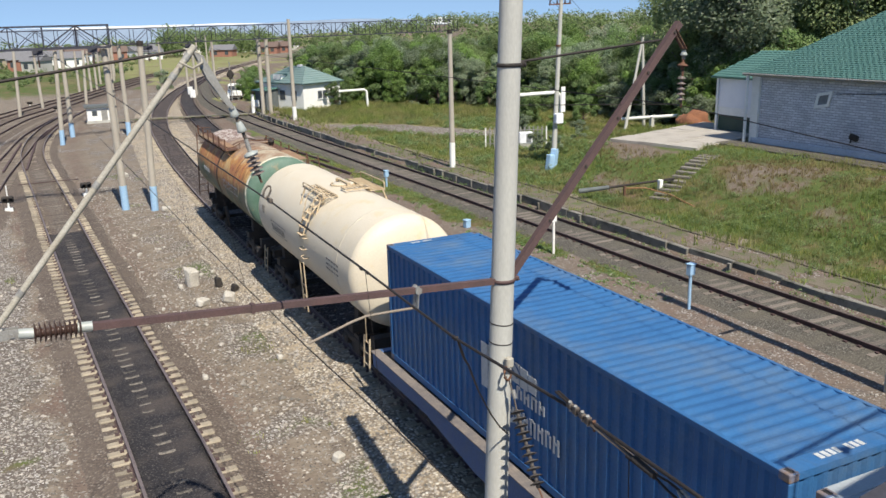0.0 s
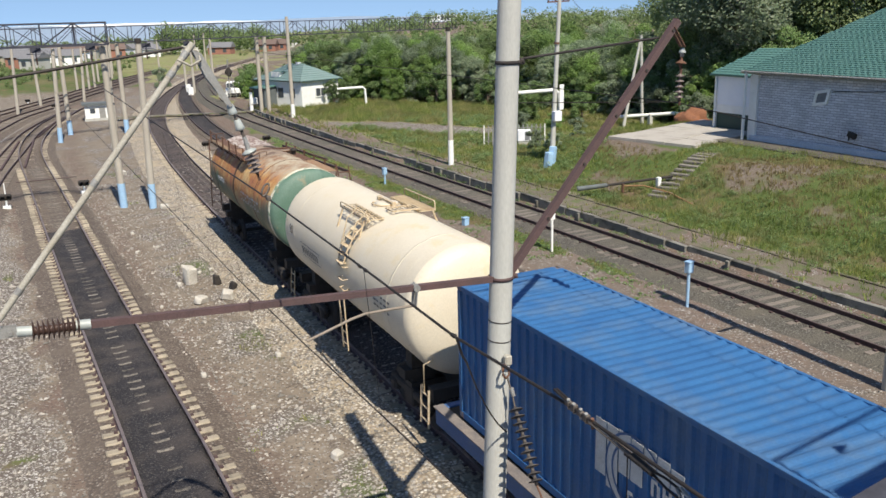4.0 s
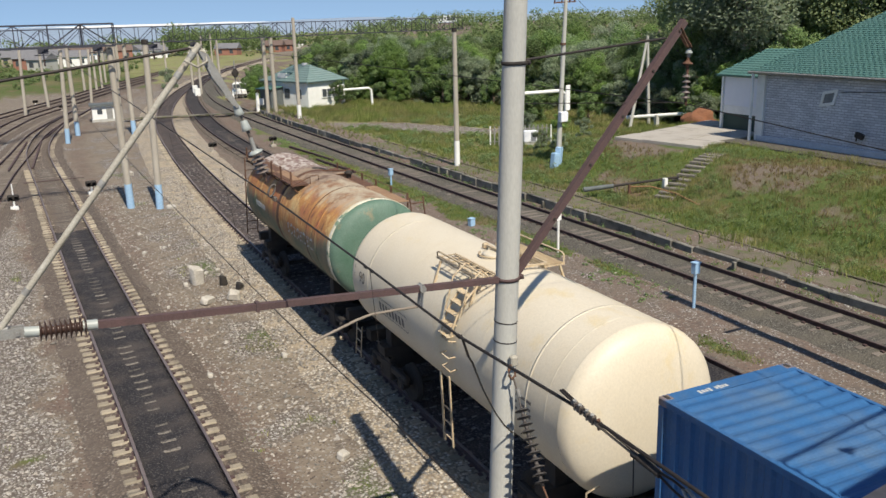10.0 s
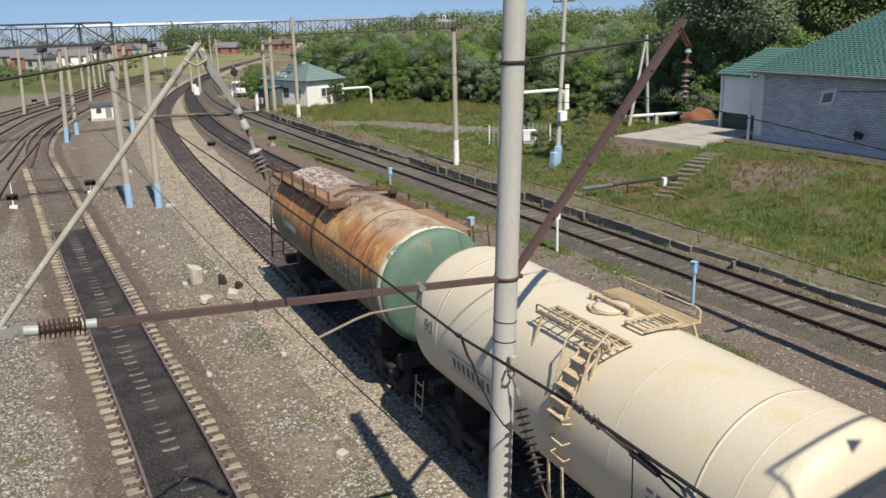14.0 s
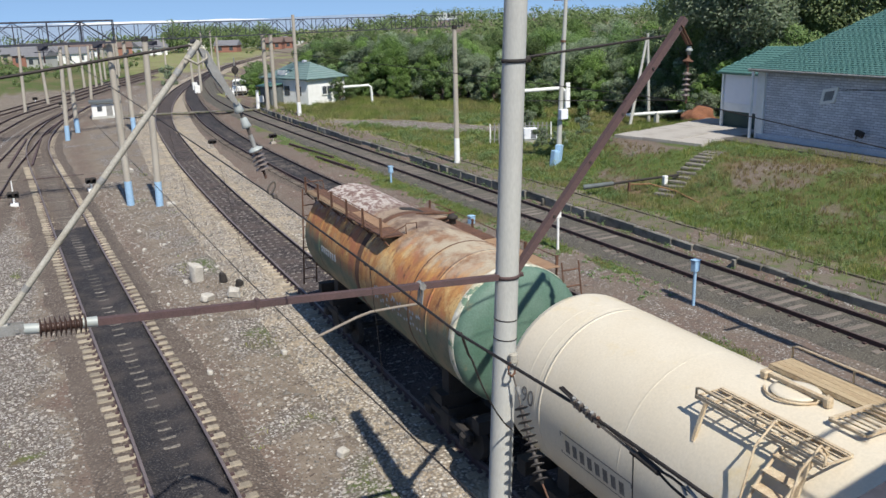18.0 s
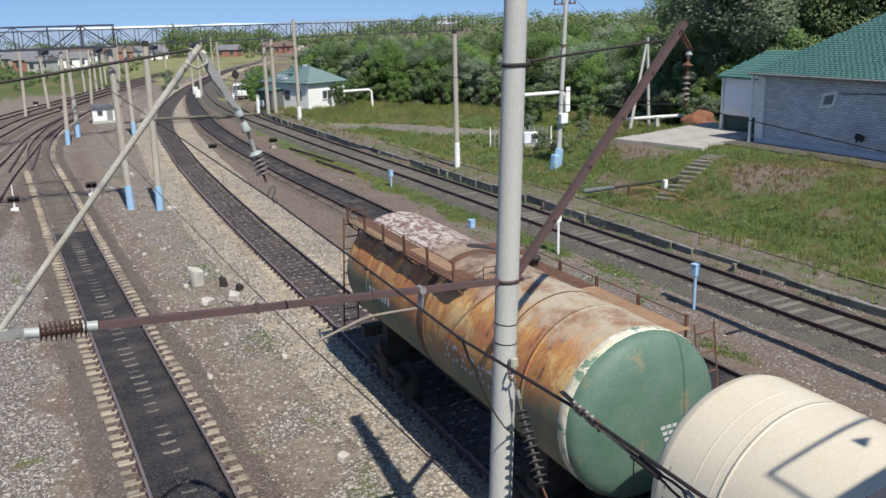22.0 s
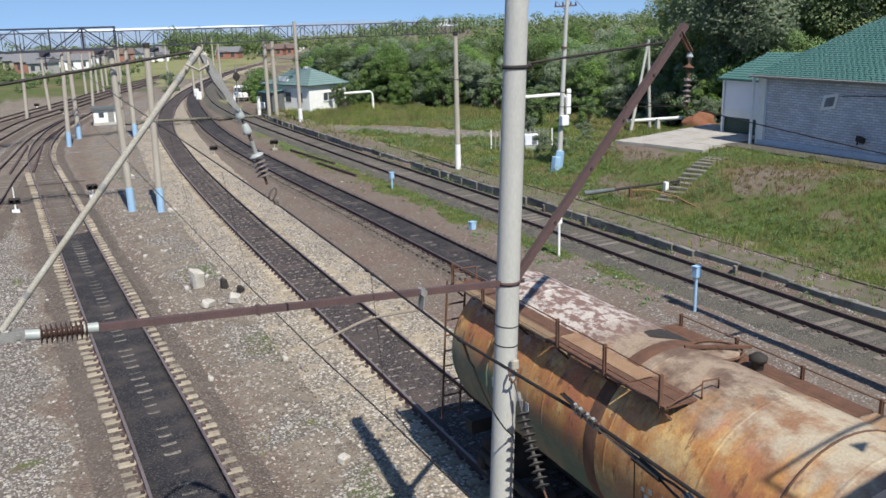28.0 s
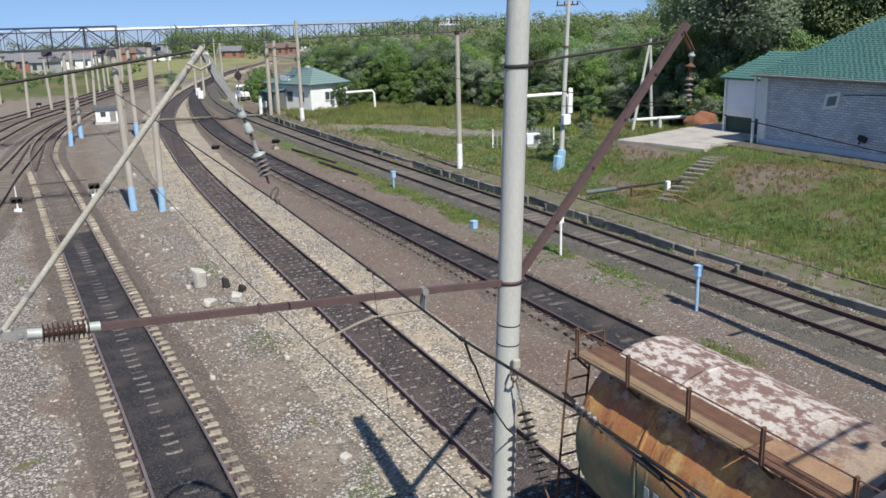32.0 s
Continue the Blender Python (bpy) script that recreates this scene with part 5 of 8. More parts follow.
def flat_wagon():
    w = thing("container_wagon", pose(8.62, 6.1, 0), "long blue flat wagon with timber-edged side sills carrying containers", "railway wagon", "wagons of the moving train")
    half = 12.95
    for s in (-1, 1):
        bm = bmesh.new()
        prof = [(-half, 1.26), (half, 1.26), (half, 0.86), (half - 3.2, 0.86), (half - 5.5, 0.55), (-half + 5.5, 0.55), (-half + 3.2, 0.86), (-half, 0.86)]
        a = [bm.verts.new((s * 1.44, y, z)) for y, z in prof]
        b = [bm.verts.new((s * 1.36, y, z)) for y, z in prof]
        bm.faces.new(a if s > 0 else a[::-1])
        bm.faces.new(b[::-1] if s > 0 else b)
        for i in range(len(a)):
            j = (i + 1) % len(a)
            bm.faces.new((a[i], b[i], b[j], a[j]))
        bmesh.ops.recalc_face_normals(bm, faces=bm.faces)
        part("side_sill", bm, M_SILL, w, "blue fish-belly side sill")
        part("sill_flange", box((0.24, 2 * half, 0.03), (s * 1.38, 0, 1.275), None, 0.006), M_FLANGE, w, "pale worn top flange")
    part("deck", box((2.6, 2 * half - 0.2, 0.06), (0, 0, 1.22)), M_BLACK, w)
    for y in (half - 0.1, -half + 0.1):
        part("end_beam", box((2.85, 0.2, 0.4), (0, y, 1.08), None, 0.01), M_SILL, w)
    running_gear(w, 9.75, half + 0.35, M_BLACK)
    return w


WAGONS = [(flat_wagon(), 6.1, 9.7), (freight_box("shipping_container", "blue corrugated steel container with worn white company mark", M_BLUE, 12.25, True), 12.25, 4.3),
          (freight_box("shipping_container", "grey corrugated steel container ahead of the blue one", M_GREYBOX, -0.30, False), -0.30, 4.3), (cream_tank(), 25.2, 3.9), (rusty_tank(), 37.62, 3.9)]


def motions():
    """The train rolls towards the footbridge; its wheels turn as it goes."""
    fx = TRACK[2]
    times = [t for t, _ in S_ROWS]
    for w, y, half in WAGONS:
        z = w.matrix_world.translation.z
        rows = []
        for t in times:
            p = y - run(t)
            d = fx(p + half) - fx(p - half)
            rows.append((t, pose((fx(p + half) + fx(p - half)) / 2, p, z, 0, 0, -math.degrees(math.atan2(d, 2 * half)))))
        walk(w, rows)
    for ws, y in WHEELS:
        walk(ws, [(t / 2, pose(0, y, 0.475, math.degrees(run(t / 2) / 0.475), 0, 0)) for t in range(65)])

# ---- masts, gantries and overhead line ----
def insulator(parent, a, b, n, r, material, name="insulator", cap=0.35, thick=1.0):
    """A string of discs on a rod from a to b."""
    a, b = Vector(a), Vector(b)
    L = (b - a).length
    m = aim(a, b)
    bm = bmesh.new()
    prof = [(0.0, 0.0), (r * cap, 0.0)]
    for i in range(n):
        z = L * (i + 0.1) / n
        p = L / n
        p *= thick
        prof += [(r * cap, z), (r * 0.95, z + p * 0.30), (r, z + p * 0.42), (r * 0.9, z + p * 0.46), (r * cap, z + p * 0.52)]
    prof += [(r * cap, L), (0.0, L)]
    add_lathe(bm, prof, 18, m)
    return part(name, bm, material, parent)


def mast(x, y, z0, z1, r0=0.17, r1=0.12, lean=(0, 0), label="round grey concrete mast standing between the tracks", blue=0.0, paint=None, cap=False):
    t = thing("mast", pose(x, y, z0), label, "mast", "masts of the yard")
    h = z1 - z0
    tip = Vector((lean[0], lean[1], h))
    part("shaft", tube(-tip * 0.04, tip, r0, r1, 20), M_CONC if y < 20 else M_CONC_OLD, t)
    if blue:
        u = blue / h
        part("painted_foot", tube((0, 0, -0.05), tip * u, r0 + 0.006, r0 + 0.005 - (r0 - r1) * u, 20), paint or M_POSTBLUE, t, "light blue painted foot")
    if cap:
        part("cap", tube(tip * 0.985, tip * 1.015, r1 + 0.03, r1 + 0.035, 10), M_BLACK, t, "dark steel cap")
    return t


MX, MY, LEANX, MH = 5.74, 10.3, 0.46, 10.75
near_mast = mast(MX, MY, GROUND, GROUND + MH, 0.188, 0.158, (LEANX, 0.0), "round grey concrete mast with steel clamps and brackets")
on_mast = lambda z: Vector((LEANX * (z - GROUND) / MH, 0, z - GROUND))
for z, mt in ((5.70, M_ARM), (8.76, M_BLACK)):
    c = on_mast(z)
    rr = 0.188 - 0.03 * (z / MH) + 0.012
    part("clamp_band", lathe([(rr - 0.02, -0.026), (rr, -0.026), (rr, 0.026), (rr - 0.02, 0.026)], 24, Matrix.Translation(c)), mt, near_mast, "bolted steel clamp band")
    bm = box((0.07, 0.1, 0.07), c + Vector((rr + 0.02, -0.03, 0)), None, 0.01)
    add_tube(bm, c + Vector((rr + 0.02, -0.12, 0)), c + Vector((rr + 0.02, 0.08, 0)), 0.016, 0.016, 6)
    part("clamp_bolt", bm, mt, near_mast)
for z in (4.75, 5.05):
    c = on_mast(z)
    rr = 0.188 - 0.03 * (z / MH) + 0.003
    part("wire_band", lathe([(rr - 0.01, -0.008), (rr, -0.008), (rr, 0.008), (rr - 0.01, 0.008)], 24, Matrix.Translation(c) @ pose(0, 0, 0, 3, 4, 0)), M_WIRE, near_mast)


# joints of the hanger string, from the plate down to the messenger wire
HANG = [(2.272, MY - 0.02, 8.51), (2.302, MY - 0.02, 8.39), (2.373, MY - 0.02, 8.203), (2.423, MY - 0.02, 8.056), (2.435, MY - 0.02, 7.96), (2.469, MY - 0.02, 7.873), (2.545, MY - 0.02, 7.60), (2.572, MY - 0.02, 7.506), (2.63, MY - 0.02, 7.38)]


def west_cantilever():
    """Long bracket, insulator, tube and stay over the first track, all in one cross plane."""
    y = MY - 0.02
    t = thing("overhead_bracket", Matrix(), "rust-red bracket with insulators and a grey tube holding the overhead line", "overhead bracket")
    part("bracket_arm", beam((5.86, y, 5.70), (0.42, y, 6.03), 0.085, 0.085), M_ARM, t, "rust-red square steel arm")
    part("arm_collar", beam((2.35, y, 5.915), (2.30, y, 5.918), 0.118, 0.118), M_ARM, t)
    insulator(t, (0.33, y, 6.035), (-0.2, y, 6.06), 10, 0.125, M_INSUL, "rod_insulator", 0.42)
    for a, b in (((0.44, y, 6.03), (0.28, y, 6.04)), ((-0.18, y, 6.06), (-0.34, y, 6.08))):
        part("insulator_cap", tube(a, b, 0.062, 0.062, 14), M_INSUL_W, t, "pale insulator cap")
    bm = box((0.26, 0.018, 0.11), (-0.46, y - 0.05, 6.10), pose(0, 0, 0), 0.0)
    add_box(bm, (0.26, 0.018, 0.11), (-0.46, y + 0.05, 6.10))
    add_box(bm, (0.16, 0.07, 0.07), (-0.56, y, 6.14), None, 0.015)
    add_tube(bm, (-0.40, y - 0.09, 6.09), (-0.40, y + 0.09, 6.09), 0.022, 0.022, 8)
    add_tube(bm, (-0.58, y - 0.05, 6.2), (-0.74, y - 0.05, 6.02), 0.02, 0.02, 8)
    add_tube(bm, (-0.62, y - 0.08, 6.13), (-0.62, y + 0.08, 6.13), 0.03, 0.03, 8)
    part("clevis", bm, M_GALV, t)
    tb = part("inclined_tube", tube((-0.60, y, 6.12), (1.93, y, 9.17), 0.037, 0.037, 14), M_GREYTUBE, t, "weathered grey steel tube")
    for u in (0.13, 0.5, 0.88, 0.95):
        a = Vector((-0.60, y, 6.12)).lerp(Vector((1.93, y, 9.17)), u)
        b = Vector((-0.60, y, 6.12)).lerp(Vector((1.93, y, 9.17)), u + 0.02)
        part("tube_ring", tube(a, b, 0.042, 0.042, 14), M_GALV, tb)
    part("stay_rod", tube((1.82, y, 9.13), (-2.6, y, 8.55), 0.017, 0.017, 8), M_WIRE, t, "dark steel stay rod")
    bm = bmesh.new()
    add_path(bm, [(1.72, y - 0.1, 9.0), (1.86, y - 0.12, 8.92), (1.98, y - 0.1, 8.98), (1.98, y, 9.08), (1.8, y, 9.14)], 0.016)
    part("stay_shackle", bm, M_GREYTUBE, t)
    # hanger plates with the messenger's insulator string
    for s in (-0.06, 0.06):
        bm = bmesh.new()
        shape = ((1.90, 9.10), (2.0, 9.06), (2.31, 8.44), (2.275, 8.42), (2.03, 8.78))
        vs = [bm.verts.new((x, y + s, z)) for x, z in shape]
        vs2 = [bm.verts.new((x, y + s + 0.008, z)) for x, z in shape]
        bm.faces.new(vs)
        bm.faces.new(vs2[::-1])
        for i in range(5):
            bm.faces.new((vs[i], vs[(i + 1) % 5], vs2[(i + 1) % 5], vs2[i]))
        bmesh.ops.recalc_face_normals(bm, faces=bm.faces)
        part("hanger_plate", bm, M_GALV, t, "pale galvanised hanger plate")
    part("hanger_rod", tube((2.28, y, 8.47), HANG[1], 0.018, 0.018, 8), M_RUST, t)
    for i in (1, 2):
        p = Vector(HANG[i])
        bell = [(0.0, 0.065), (0.03, 0.065), (0.04, 0.05), (0.052, -0.02), (0.06, -0.055), (0.045, -0.065), (0.0, -0.06)]
        part("hanger_bell", lathe(bell, 16, Matrix.Translation(p) @ pose(0, 0, 0, 0, -16, 0)), M_INSUL_W, t, "white porcelain bell")
    part("bell_link", tube(HANG[1], HANG[2], 0.016, 0.016, 8), M_FITTING, t)
    part("eye_link", tube(HANG[2], HANG[3], 0.018, 0.022, 8), M_FITTING, t)
    part("ball_socket", tube(HANG[3], HANG[5], 0.024, 0.03, 10), M_GALV, t)
    insulator(t, HANG[5], HANG[6], 5, 0.085, M_INSUL_B, "disc_insulator", 0.34)
    part("top_cap", lathe([(0.0, 0.03), (0.04, 0.028), (0.092, 0.0), (0.088, -0.012), (0.0, -0.012)], 18, Matrix.Translation(Vector(HANG[5])) @ pose(0, 0, 0, 0, -20, 0)), M_INSUL_W, t, "pale cap disc")
    part("tail_link", tube(HANG[6], HANG[7], 0.016, 0.016, 8), M_RUST, t)
    bm = bmesh.new()
    c = Vector(HANG[8])
    add_path(bm, [c + Vector((0.04 * math.cos(q) + 0.03 * math.sin(q), 0, 0.075 * math.sin(q))) for q in np.linspace(1.6, 7.9, 16)], 0.013)
    add_box(bm, (0.05, 0.1, 0.06), (2.66, y, 7.27), None, 0.01)
    part("messenger_clamp", bm, M_FITTING, t)
    # registration arm under the bracket
    bm = bmesh.new()
    for s in (-0.05, 0.05):
        add_beam(bm, (4.62, y + s, 5.84), (4.58, y + s, 5.50), 0.07, 0.012)
    add_tube(bm, (4.61, y - 0.08, 5.78), (4.61, y + 0.08, 5.78), 0.05, 0.05, 10)
    part("drop_bracket", bm, M_GALV, t, "pale drop bracket")
    bm = bmesh.new()
    add_path(bm, [(4.58, y, 5.52), (4.2, y, 5.53), (3.85, y, 5.53), (3.65, y, 5.49), (3.02, y, 5.30)], 0.02, 8)
    part("steady_arm", bm, M_STEADY, t, "thin grey steady arm")
    return t


M_STEADY = mat("weathered_arm", (0.27, 0.23, 0.185), 0.75, second=(0.19, 0.155, 0.12), scale=4, fine=40)
M_INSUL_D = mat("sooty_porcelain", (0.10, 0.09, 0.082), 0.6, second=(0.032, 0.028, 0.027), bump=0.0, grain=0.15)
M_INSUL_B = mat("dusty_brown_porcelain", (0.19, 0.155, 0.135), 0.45, second=(0.11, 0.085, 0.075), scale=7, bump=0.0, grain=0.15)
west_cantilever()


def east_cantilever():
    y = MY
    t = thing("overhead_bracket", Matrix(), "inclined rust-red channel bracket with a hanging insulator string", "overhead bracket")
    a, b = Vector((6.12, y, 5.72)), Vector((9.10, y, 9.24))
    m = aim(a, b)
    bm = box((0.10, 0.10, (b - a).length), (0, 0, (b - a).length / 2), m, 0.0)
    part("bracket_channel", bm, M_ARM, t, "rust-red steel channel")
    for u in (0.22, 0.43, 0.62, 0.8, 0.96):
        p = a.lerp(b, u)
        part("rivet", tube(p + Vector((0, -0.065, 0)), p + Vector((0, -0.045, 0)), 0.022, 0.022, 8), M_BLACK, t)
    part("stay_rod", tube((6.14, y, 8.78), (8.75, y, 9.0), 0.018, 0.018, 8), M_WIRE, t, "thin dark stay rod")
    for s in (-0.04, 0.04):
        part("hanger_plate", beam((9.0, y + s, 9.15), (9.22, y + s, 8.85), 0.06, 0.01), M_RUST, t)
    insulator(t, (9.22, y, 8.83), (9.22, y, 8.70), 1, 0.055, M_INSUL_W, "white_bell", 0.5)
    insulator(t, (9.21, y, 8.66), (9.20, y, 8.55), 1, 0.085, M_RUST, "cap_disc", 0.3)
    insulator(t, (9.20, y, 8.45), (9.19, y, 8.05), 5, 0.068, M_INSUL_B, "disc_insulator", 0.25)
    part("hanger_link", tube((9.21, y, 8.7), (9.21, y, 7.97), 0.02, 0.02, 8), M_RUST, t)
    return t


east_cantilever()


def catenary(name, label, pts, r, sag=0.0, seg=10):
    bm = bmesh.new()
    line = []
    for a, b in zip(pts, pts[1:]):
        a, b = Vector(a), Vector(b)
        for i in range(seg):
            u = i / seg
            line.append(a.lerp(b, u) - Vector((0, 0, sag * 4 * u * (1 - u))))
    line.append(Vector(pts[-1]))
    add_path(bm, line, r, 6)
    return tagged(part(name, bm, M_WIRE), label, "overhead wire", "wires of the overhead line")


MW = (2.67, MY - 0.02, 7.25)
catenary("messenger_wire", "dark twisted messenger wire of the overhead line", [(2.2, 60, 8.0), MW, (2.67, 7.1, 7.17), (2.67, 5.29, 7.11), (2.67, 3.8, 7.17), (2.66, 0.9, 7.13)], 0.011)
catenary("contact_wire", "dark contact wire hung below the messenger wire", [(2.4, 60, 5.4), (2.98, 14.1, 5.18), (2.98, MY, 5.27), (2.98, 7.6, 5.39), (2.98, 5.8, 5.44), (2.96, 0.9, 5.5)], 0.009)
catenary("messenger_wire", "dark messenger wire hung from the inclined bracket", [(9.4, 60, 8.3), (9.21, MY, 8.0), (9.15, 6.77, 7.72), (9.05, 1.0, 7.3)], 0.008)
catenary("cross_wire", "thin dark cross wire from the mast to the hanging insulators", [(6.3, MY, 8.2), (9.2, MY, 8.02)], 0.006)
for a, b in (((2.67, 7.1, 7.17), (2.98, 7.62, 5.39)), ((2.67, 13.5, 7.2), (2.98, 13.6, 5.18)), ((2.6, 18, 7.3), (2.9, 18, 5.2))):
    tagged(part("dropper", tube(a, b, 0.003, 0.003, 5), M_WIRE), "thin dropper wire between two overhead wires", "overhead wire", "droppers of the overhead line")


def wire_fittings():
    """Clamps and the cut-in tensioner on the near end of the messenger wire."""
    t = thing("wire_tensioner", Matrix(), "dark tensioner with bright bolts and clamps on the overhead wire", "wire fitting")
    for y in (7.2, 7.05, 5.3):
        part("clamp", box((0.026, 0.06, 0.03), (2.67, y, 7.165 if y > 6 else 7.11), None, 0.006), M_WIRE, t)
    a, b = Vector((2.672, 3.92, 7.19)), Vector((2.677, 2.72, 7.065))
    at = lambda u, x=0.0, z=0.0: a.lerp(b, u) + Vector((x, 0, z))
    for x in (-0.006, 0.012):
        part("wire_end", tube(at(-0.03, x, 0.02), at(0.2, x, 0.004), 0.008, 0.007, 6), M_WIRE, t)
    for i, u in enumerate((0.09, 0.135, 0.19, 0.235, 0.285)):
        c = at(u)
        part("clamp_plate", box((0.034, 0.045, 0.05 if i % 2 else 0.034), c, None, 0.006), M_FITTING, t)
        part("clamp_bolt", tube(c + Vector((-0.01, -0.012, 0.035)), c + Vector((0.012, 0.012, -0.04)), 0.011, 0.011, 8), M_GALV if i < 4 else M_RUST, t, "bright bolt")
    for x in (-0.014, 0.014):
        part("twin_rod", tube(at(0.27, x), at(0.6, x * 0.7), 0.0075, 0.0075, 6), M_FITTING, t)
    part("sleeve", tube(at(0.58), at(0.72), 0.024, 0.022, 12), M_BLACK, t, "black rubber sleeve")
    for z in (0.028, -0.024):
        bm = bmesh.new()
        add_path(bm, [at(0.71, 0, z * 0.3), at(0.8, 0, z), at(0.9, 0, z * 1.1), at(1.0, 0, z * 0.5)], 0.0075, 6)
        part("split_wire", bm, M_WIRE, t)
    bm = bmesh.new()
    add_path(bm, [at(0.90, -0.012, 0.005), at(0.875, -0.012, 0.035), at(0.90, -0.012, 0.055), at(0.97, -0.008, 0.025), at(1.0, 0, 0.0)], 0.009, 8)
    part("thimble", bm, M_GALV, t, "bright steel thimble")
    part("end_clamp", box((0.05, 0.13, 0.05), at(1.01), None, 0.012), M_BLACK, t)
    part("drop_clamp", box((0.02, 0.05, 0.035), at(0.545, 0, -0.012), None, 0.005), M_WIRE, t)
    part("drop_wire", tube(at(0.545, 0, -0.02), at(0.545, 0.01, -0.55), 0.004, 0.003, 5), M_WIRE, t)
    # jumper that drops from the messenger wire to the mast
    bm = bmesh.new()
    add_path(bm, [(2.69, 5.3, 7.11), (2.98, 5.75, 6.72), (3.41, 6.5, 6.3), (3.86, 7.25, 5.78), (4.32, 8.0, 5.24), (4.75, 8.6, 4.7), (5.17, 9.2, 4.2), (5.55, 9.64, 3.74), (5.94, 10.07, 3.33)], 0.011)
    part("jumper_cable", bm, M_WIRE, t)
    return t


wire_fittings()


def mast_chain():
    t = thing("insulator_chain", Matrix(), "slanting chain of sooty discs hung from a hook on the mast", "insulator")
    bm = bmesh.new()
    add_path(bm, [(5.88, 10.02, 4.46), (5.83, 9.98, 4.40), (5.82, 9.96, 4.32), (5.87, 9.97, 4.26), (5.94, 9.99, 4.29), (5.94, 10.0, 4.40)], 0.02)
    part("hook", bm, M_RUST, t)
    part("hook_plate", box((0.12, 0.1, 0.16), (5.95, 10.05, 4.50), None, 0.02), M_GREYTUBE, t)
    part("link_rod", tube((5.90, 9.98, 4.28), (5.955, 9.93, 4.0), 0.014, 0.014, 8), M_FITTING, t)
    part("shackle", tube((5.945, 9.94, 4.1), (5.965, 9.91, 3.98), 0.036, 0.032, 10), M_GALV, t, "bright steel shackle")
    part("lower_rod", tube((5.955, 9.93, 4.0), (5.96, 9.86, 3.82), 0.013, 0.013, 8), M_FITTING, t)
    insulator(t, (5.96, 9.86, 3.82), (5.87, 9.12, 2.94), 11, 0.108, M_INSUL_D, "disc_string", 0.26, 0.8)
    bm = bmesh.new()
    add_path(bm, [(5.87, 9.12, 2.94), (5.87, 9.0, 2.82), (5.875, 8.6, 2.45), (5.88, 7.2, 1.2), (5.9, 6.0, 0.2)], 0.016)
    part("lower_link", bm, M_RUST, t)


mast_chain()

east_mast = mast(19.4, 13.25, GROUND, 11.7, 0.19, 0.15, label="round grey concrete mast beside the third track")
part("bracket_arm", beam((0, 0, 6.9), (-0.9, 0, 6.86), 0.085, 0.085), M_ARM, east_mast, "rust-red square steel arm")
mast(4.62, 49.0, GROUND, 8.5, 0.2, 0.16, (-0.1, 0), blue=1.35, label="slender concrete mast with a light blue foot")
mast(6.0, 47.9, GROUND, 8.55, 0.19, 0.15, (0.2, 0), blue=1.35, label="concrete mast with a dark capped top and light blue foot", cap=True)
mast(24.4, 48.1, 0.2, 8.6, 0.18, 0.13, label="white-footed concrete mast on the grass", blue=1.6, paint=M_WHITE, cap=True)
mast(24.2, 81.5, 0.0, 9.7, 0.2, 0.15, label="concrete mast with a white foot near the house", blue=1.5, paint=M_WHITE)
mast(23.2, 89.4, GROUND, 7.85, 0.2, 0.2, label="paired concrete mast that carries the gantry")
mast(23.9, 89.0, GROUND, 7.85, 0.2, 0.2, label="paired concrete mast that carries the gantry")
mast(3.13, 80.5, GROUND, 7.6, 0.2, 0.15, (0.4, 0), blue=1.3, label="leaning concrete mast with a blue foot")
mast(4.29, 85.9, GROUND, 7.9, 0.22, 0.16, blue=1.3, label="concrete mast with a blue foot")
mast(8.94, 83.3, GROUND, 7.85, 0.22, 0.17, blue=1.3, label="concrete mast with a blue foot beside the main track")
mast(8.3, 86.5, GROUND, 7.85, 0.18, 0.15, label="concrete mast under the gantry")
for x, y, z1, lx in ((0.26, 110, 7.4, 0.3), (2.98, 119, 6.8, -0.2), (8.34, 122.8, 6.6, 0.4), (9.03, 144, 6.0, 0), (10.83, 145, 6.0, 0), (11.83, 147, 6.0, 0), (26.2, 176, 6.5, 0),
                     (23.4, 133, 6.0, 0), (23.0, 124.7, 6.0, 0), (31, 150, 6.5, 0), (34, 165, 6.5, 0), (-3, 135, 7.5, 0), (-6, 150, 7.5, 0), (19, 190, 7, 0), (36, 190, 7, 0), (41, 205, 7, 0), (14, 165, 6.5, 0), (17, 172, 6.5, 0)):
    mast(x, y, GROUND, z1, 0.2, 0.15, (lx, 0), label="far concrete mast of the overhead line")


def truss(a, b, zlo, zhi, label, panel=1.5):
    t = thing("gantry_truss", Matrix(), label, "gantry", "gantries over the yard")
    a, b = Vector((*a, 0)), Vector((*b, 0))
    n = max(4, int((b - a).length / panel))
    side = Vector((-(b - a).y, (b - a).x, 0)).normalized() * 0.35
    up = lambda p, z: p + Vector((0, 0, z))
    for s in (-1, 1):
        for z in (zlo, zhi):
            part("chord", beam(up(a + side * s, z), up(b + side * s, z), 0.085, 0.085), M_TRUSS, t)
        for i in range(n + 1):
            p = a.lerp(b, i / n) + side * s
            part("upright", beam(up(p, zlo), up(p, zhi), 0.05, 0.05), M_TRUSS, t)
            if i < n:
                q = a.lerp(b, (i + 1) / n) + side * s
                lo, hi = (zlo, zhi) if i % 2 else (zhi, zlo)
                part("diagonal", beam(up(p, lo), up(q, hi), 0.042, 0.042), M_TRUSS, t)
    bm = bmesh.new()
    for i in range(n + 1):
        p = a.lerp(b, i / n)
        for z in (zlo, zhi):
            add_beam(bm, up(p - side, z), up(p + side, z), 0.05, 0.05)
    part("cross_bars", bm, M_TRUSS, t)
    return t


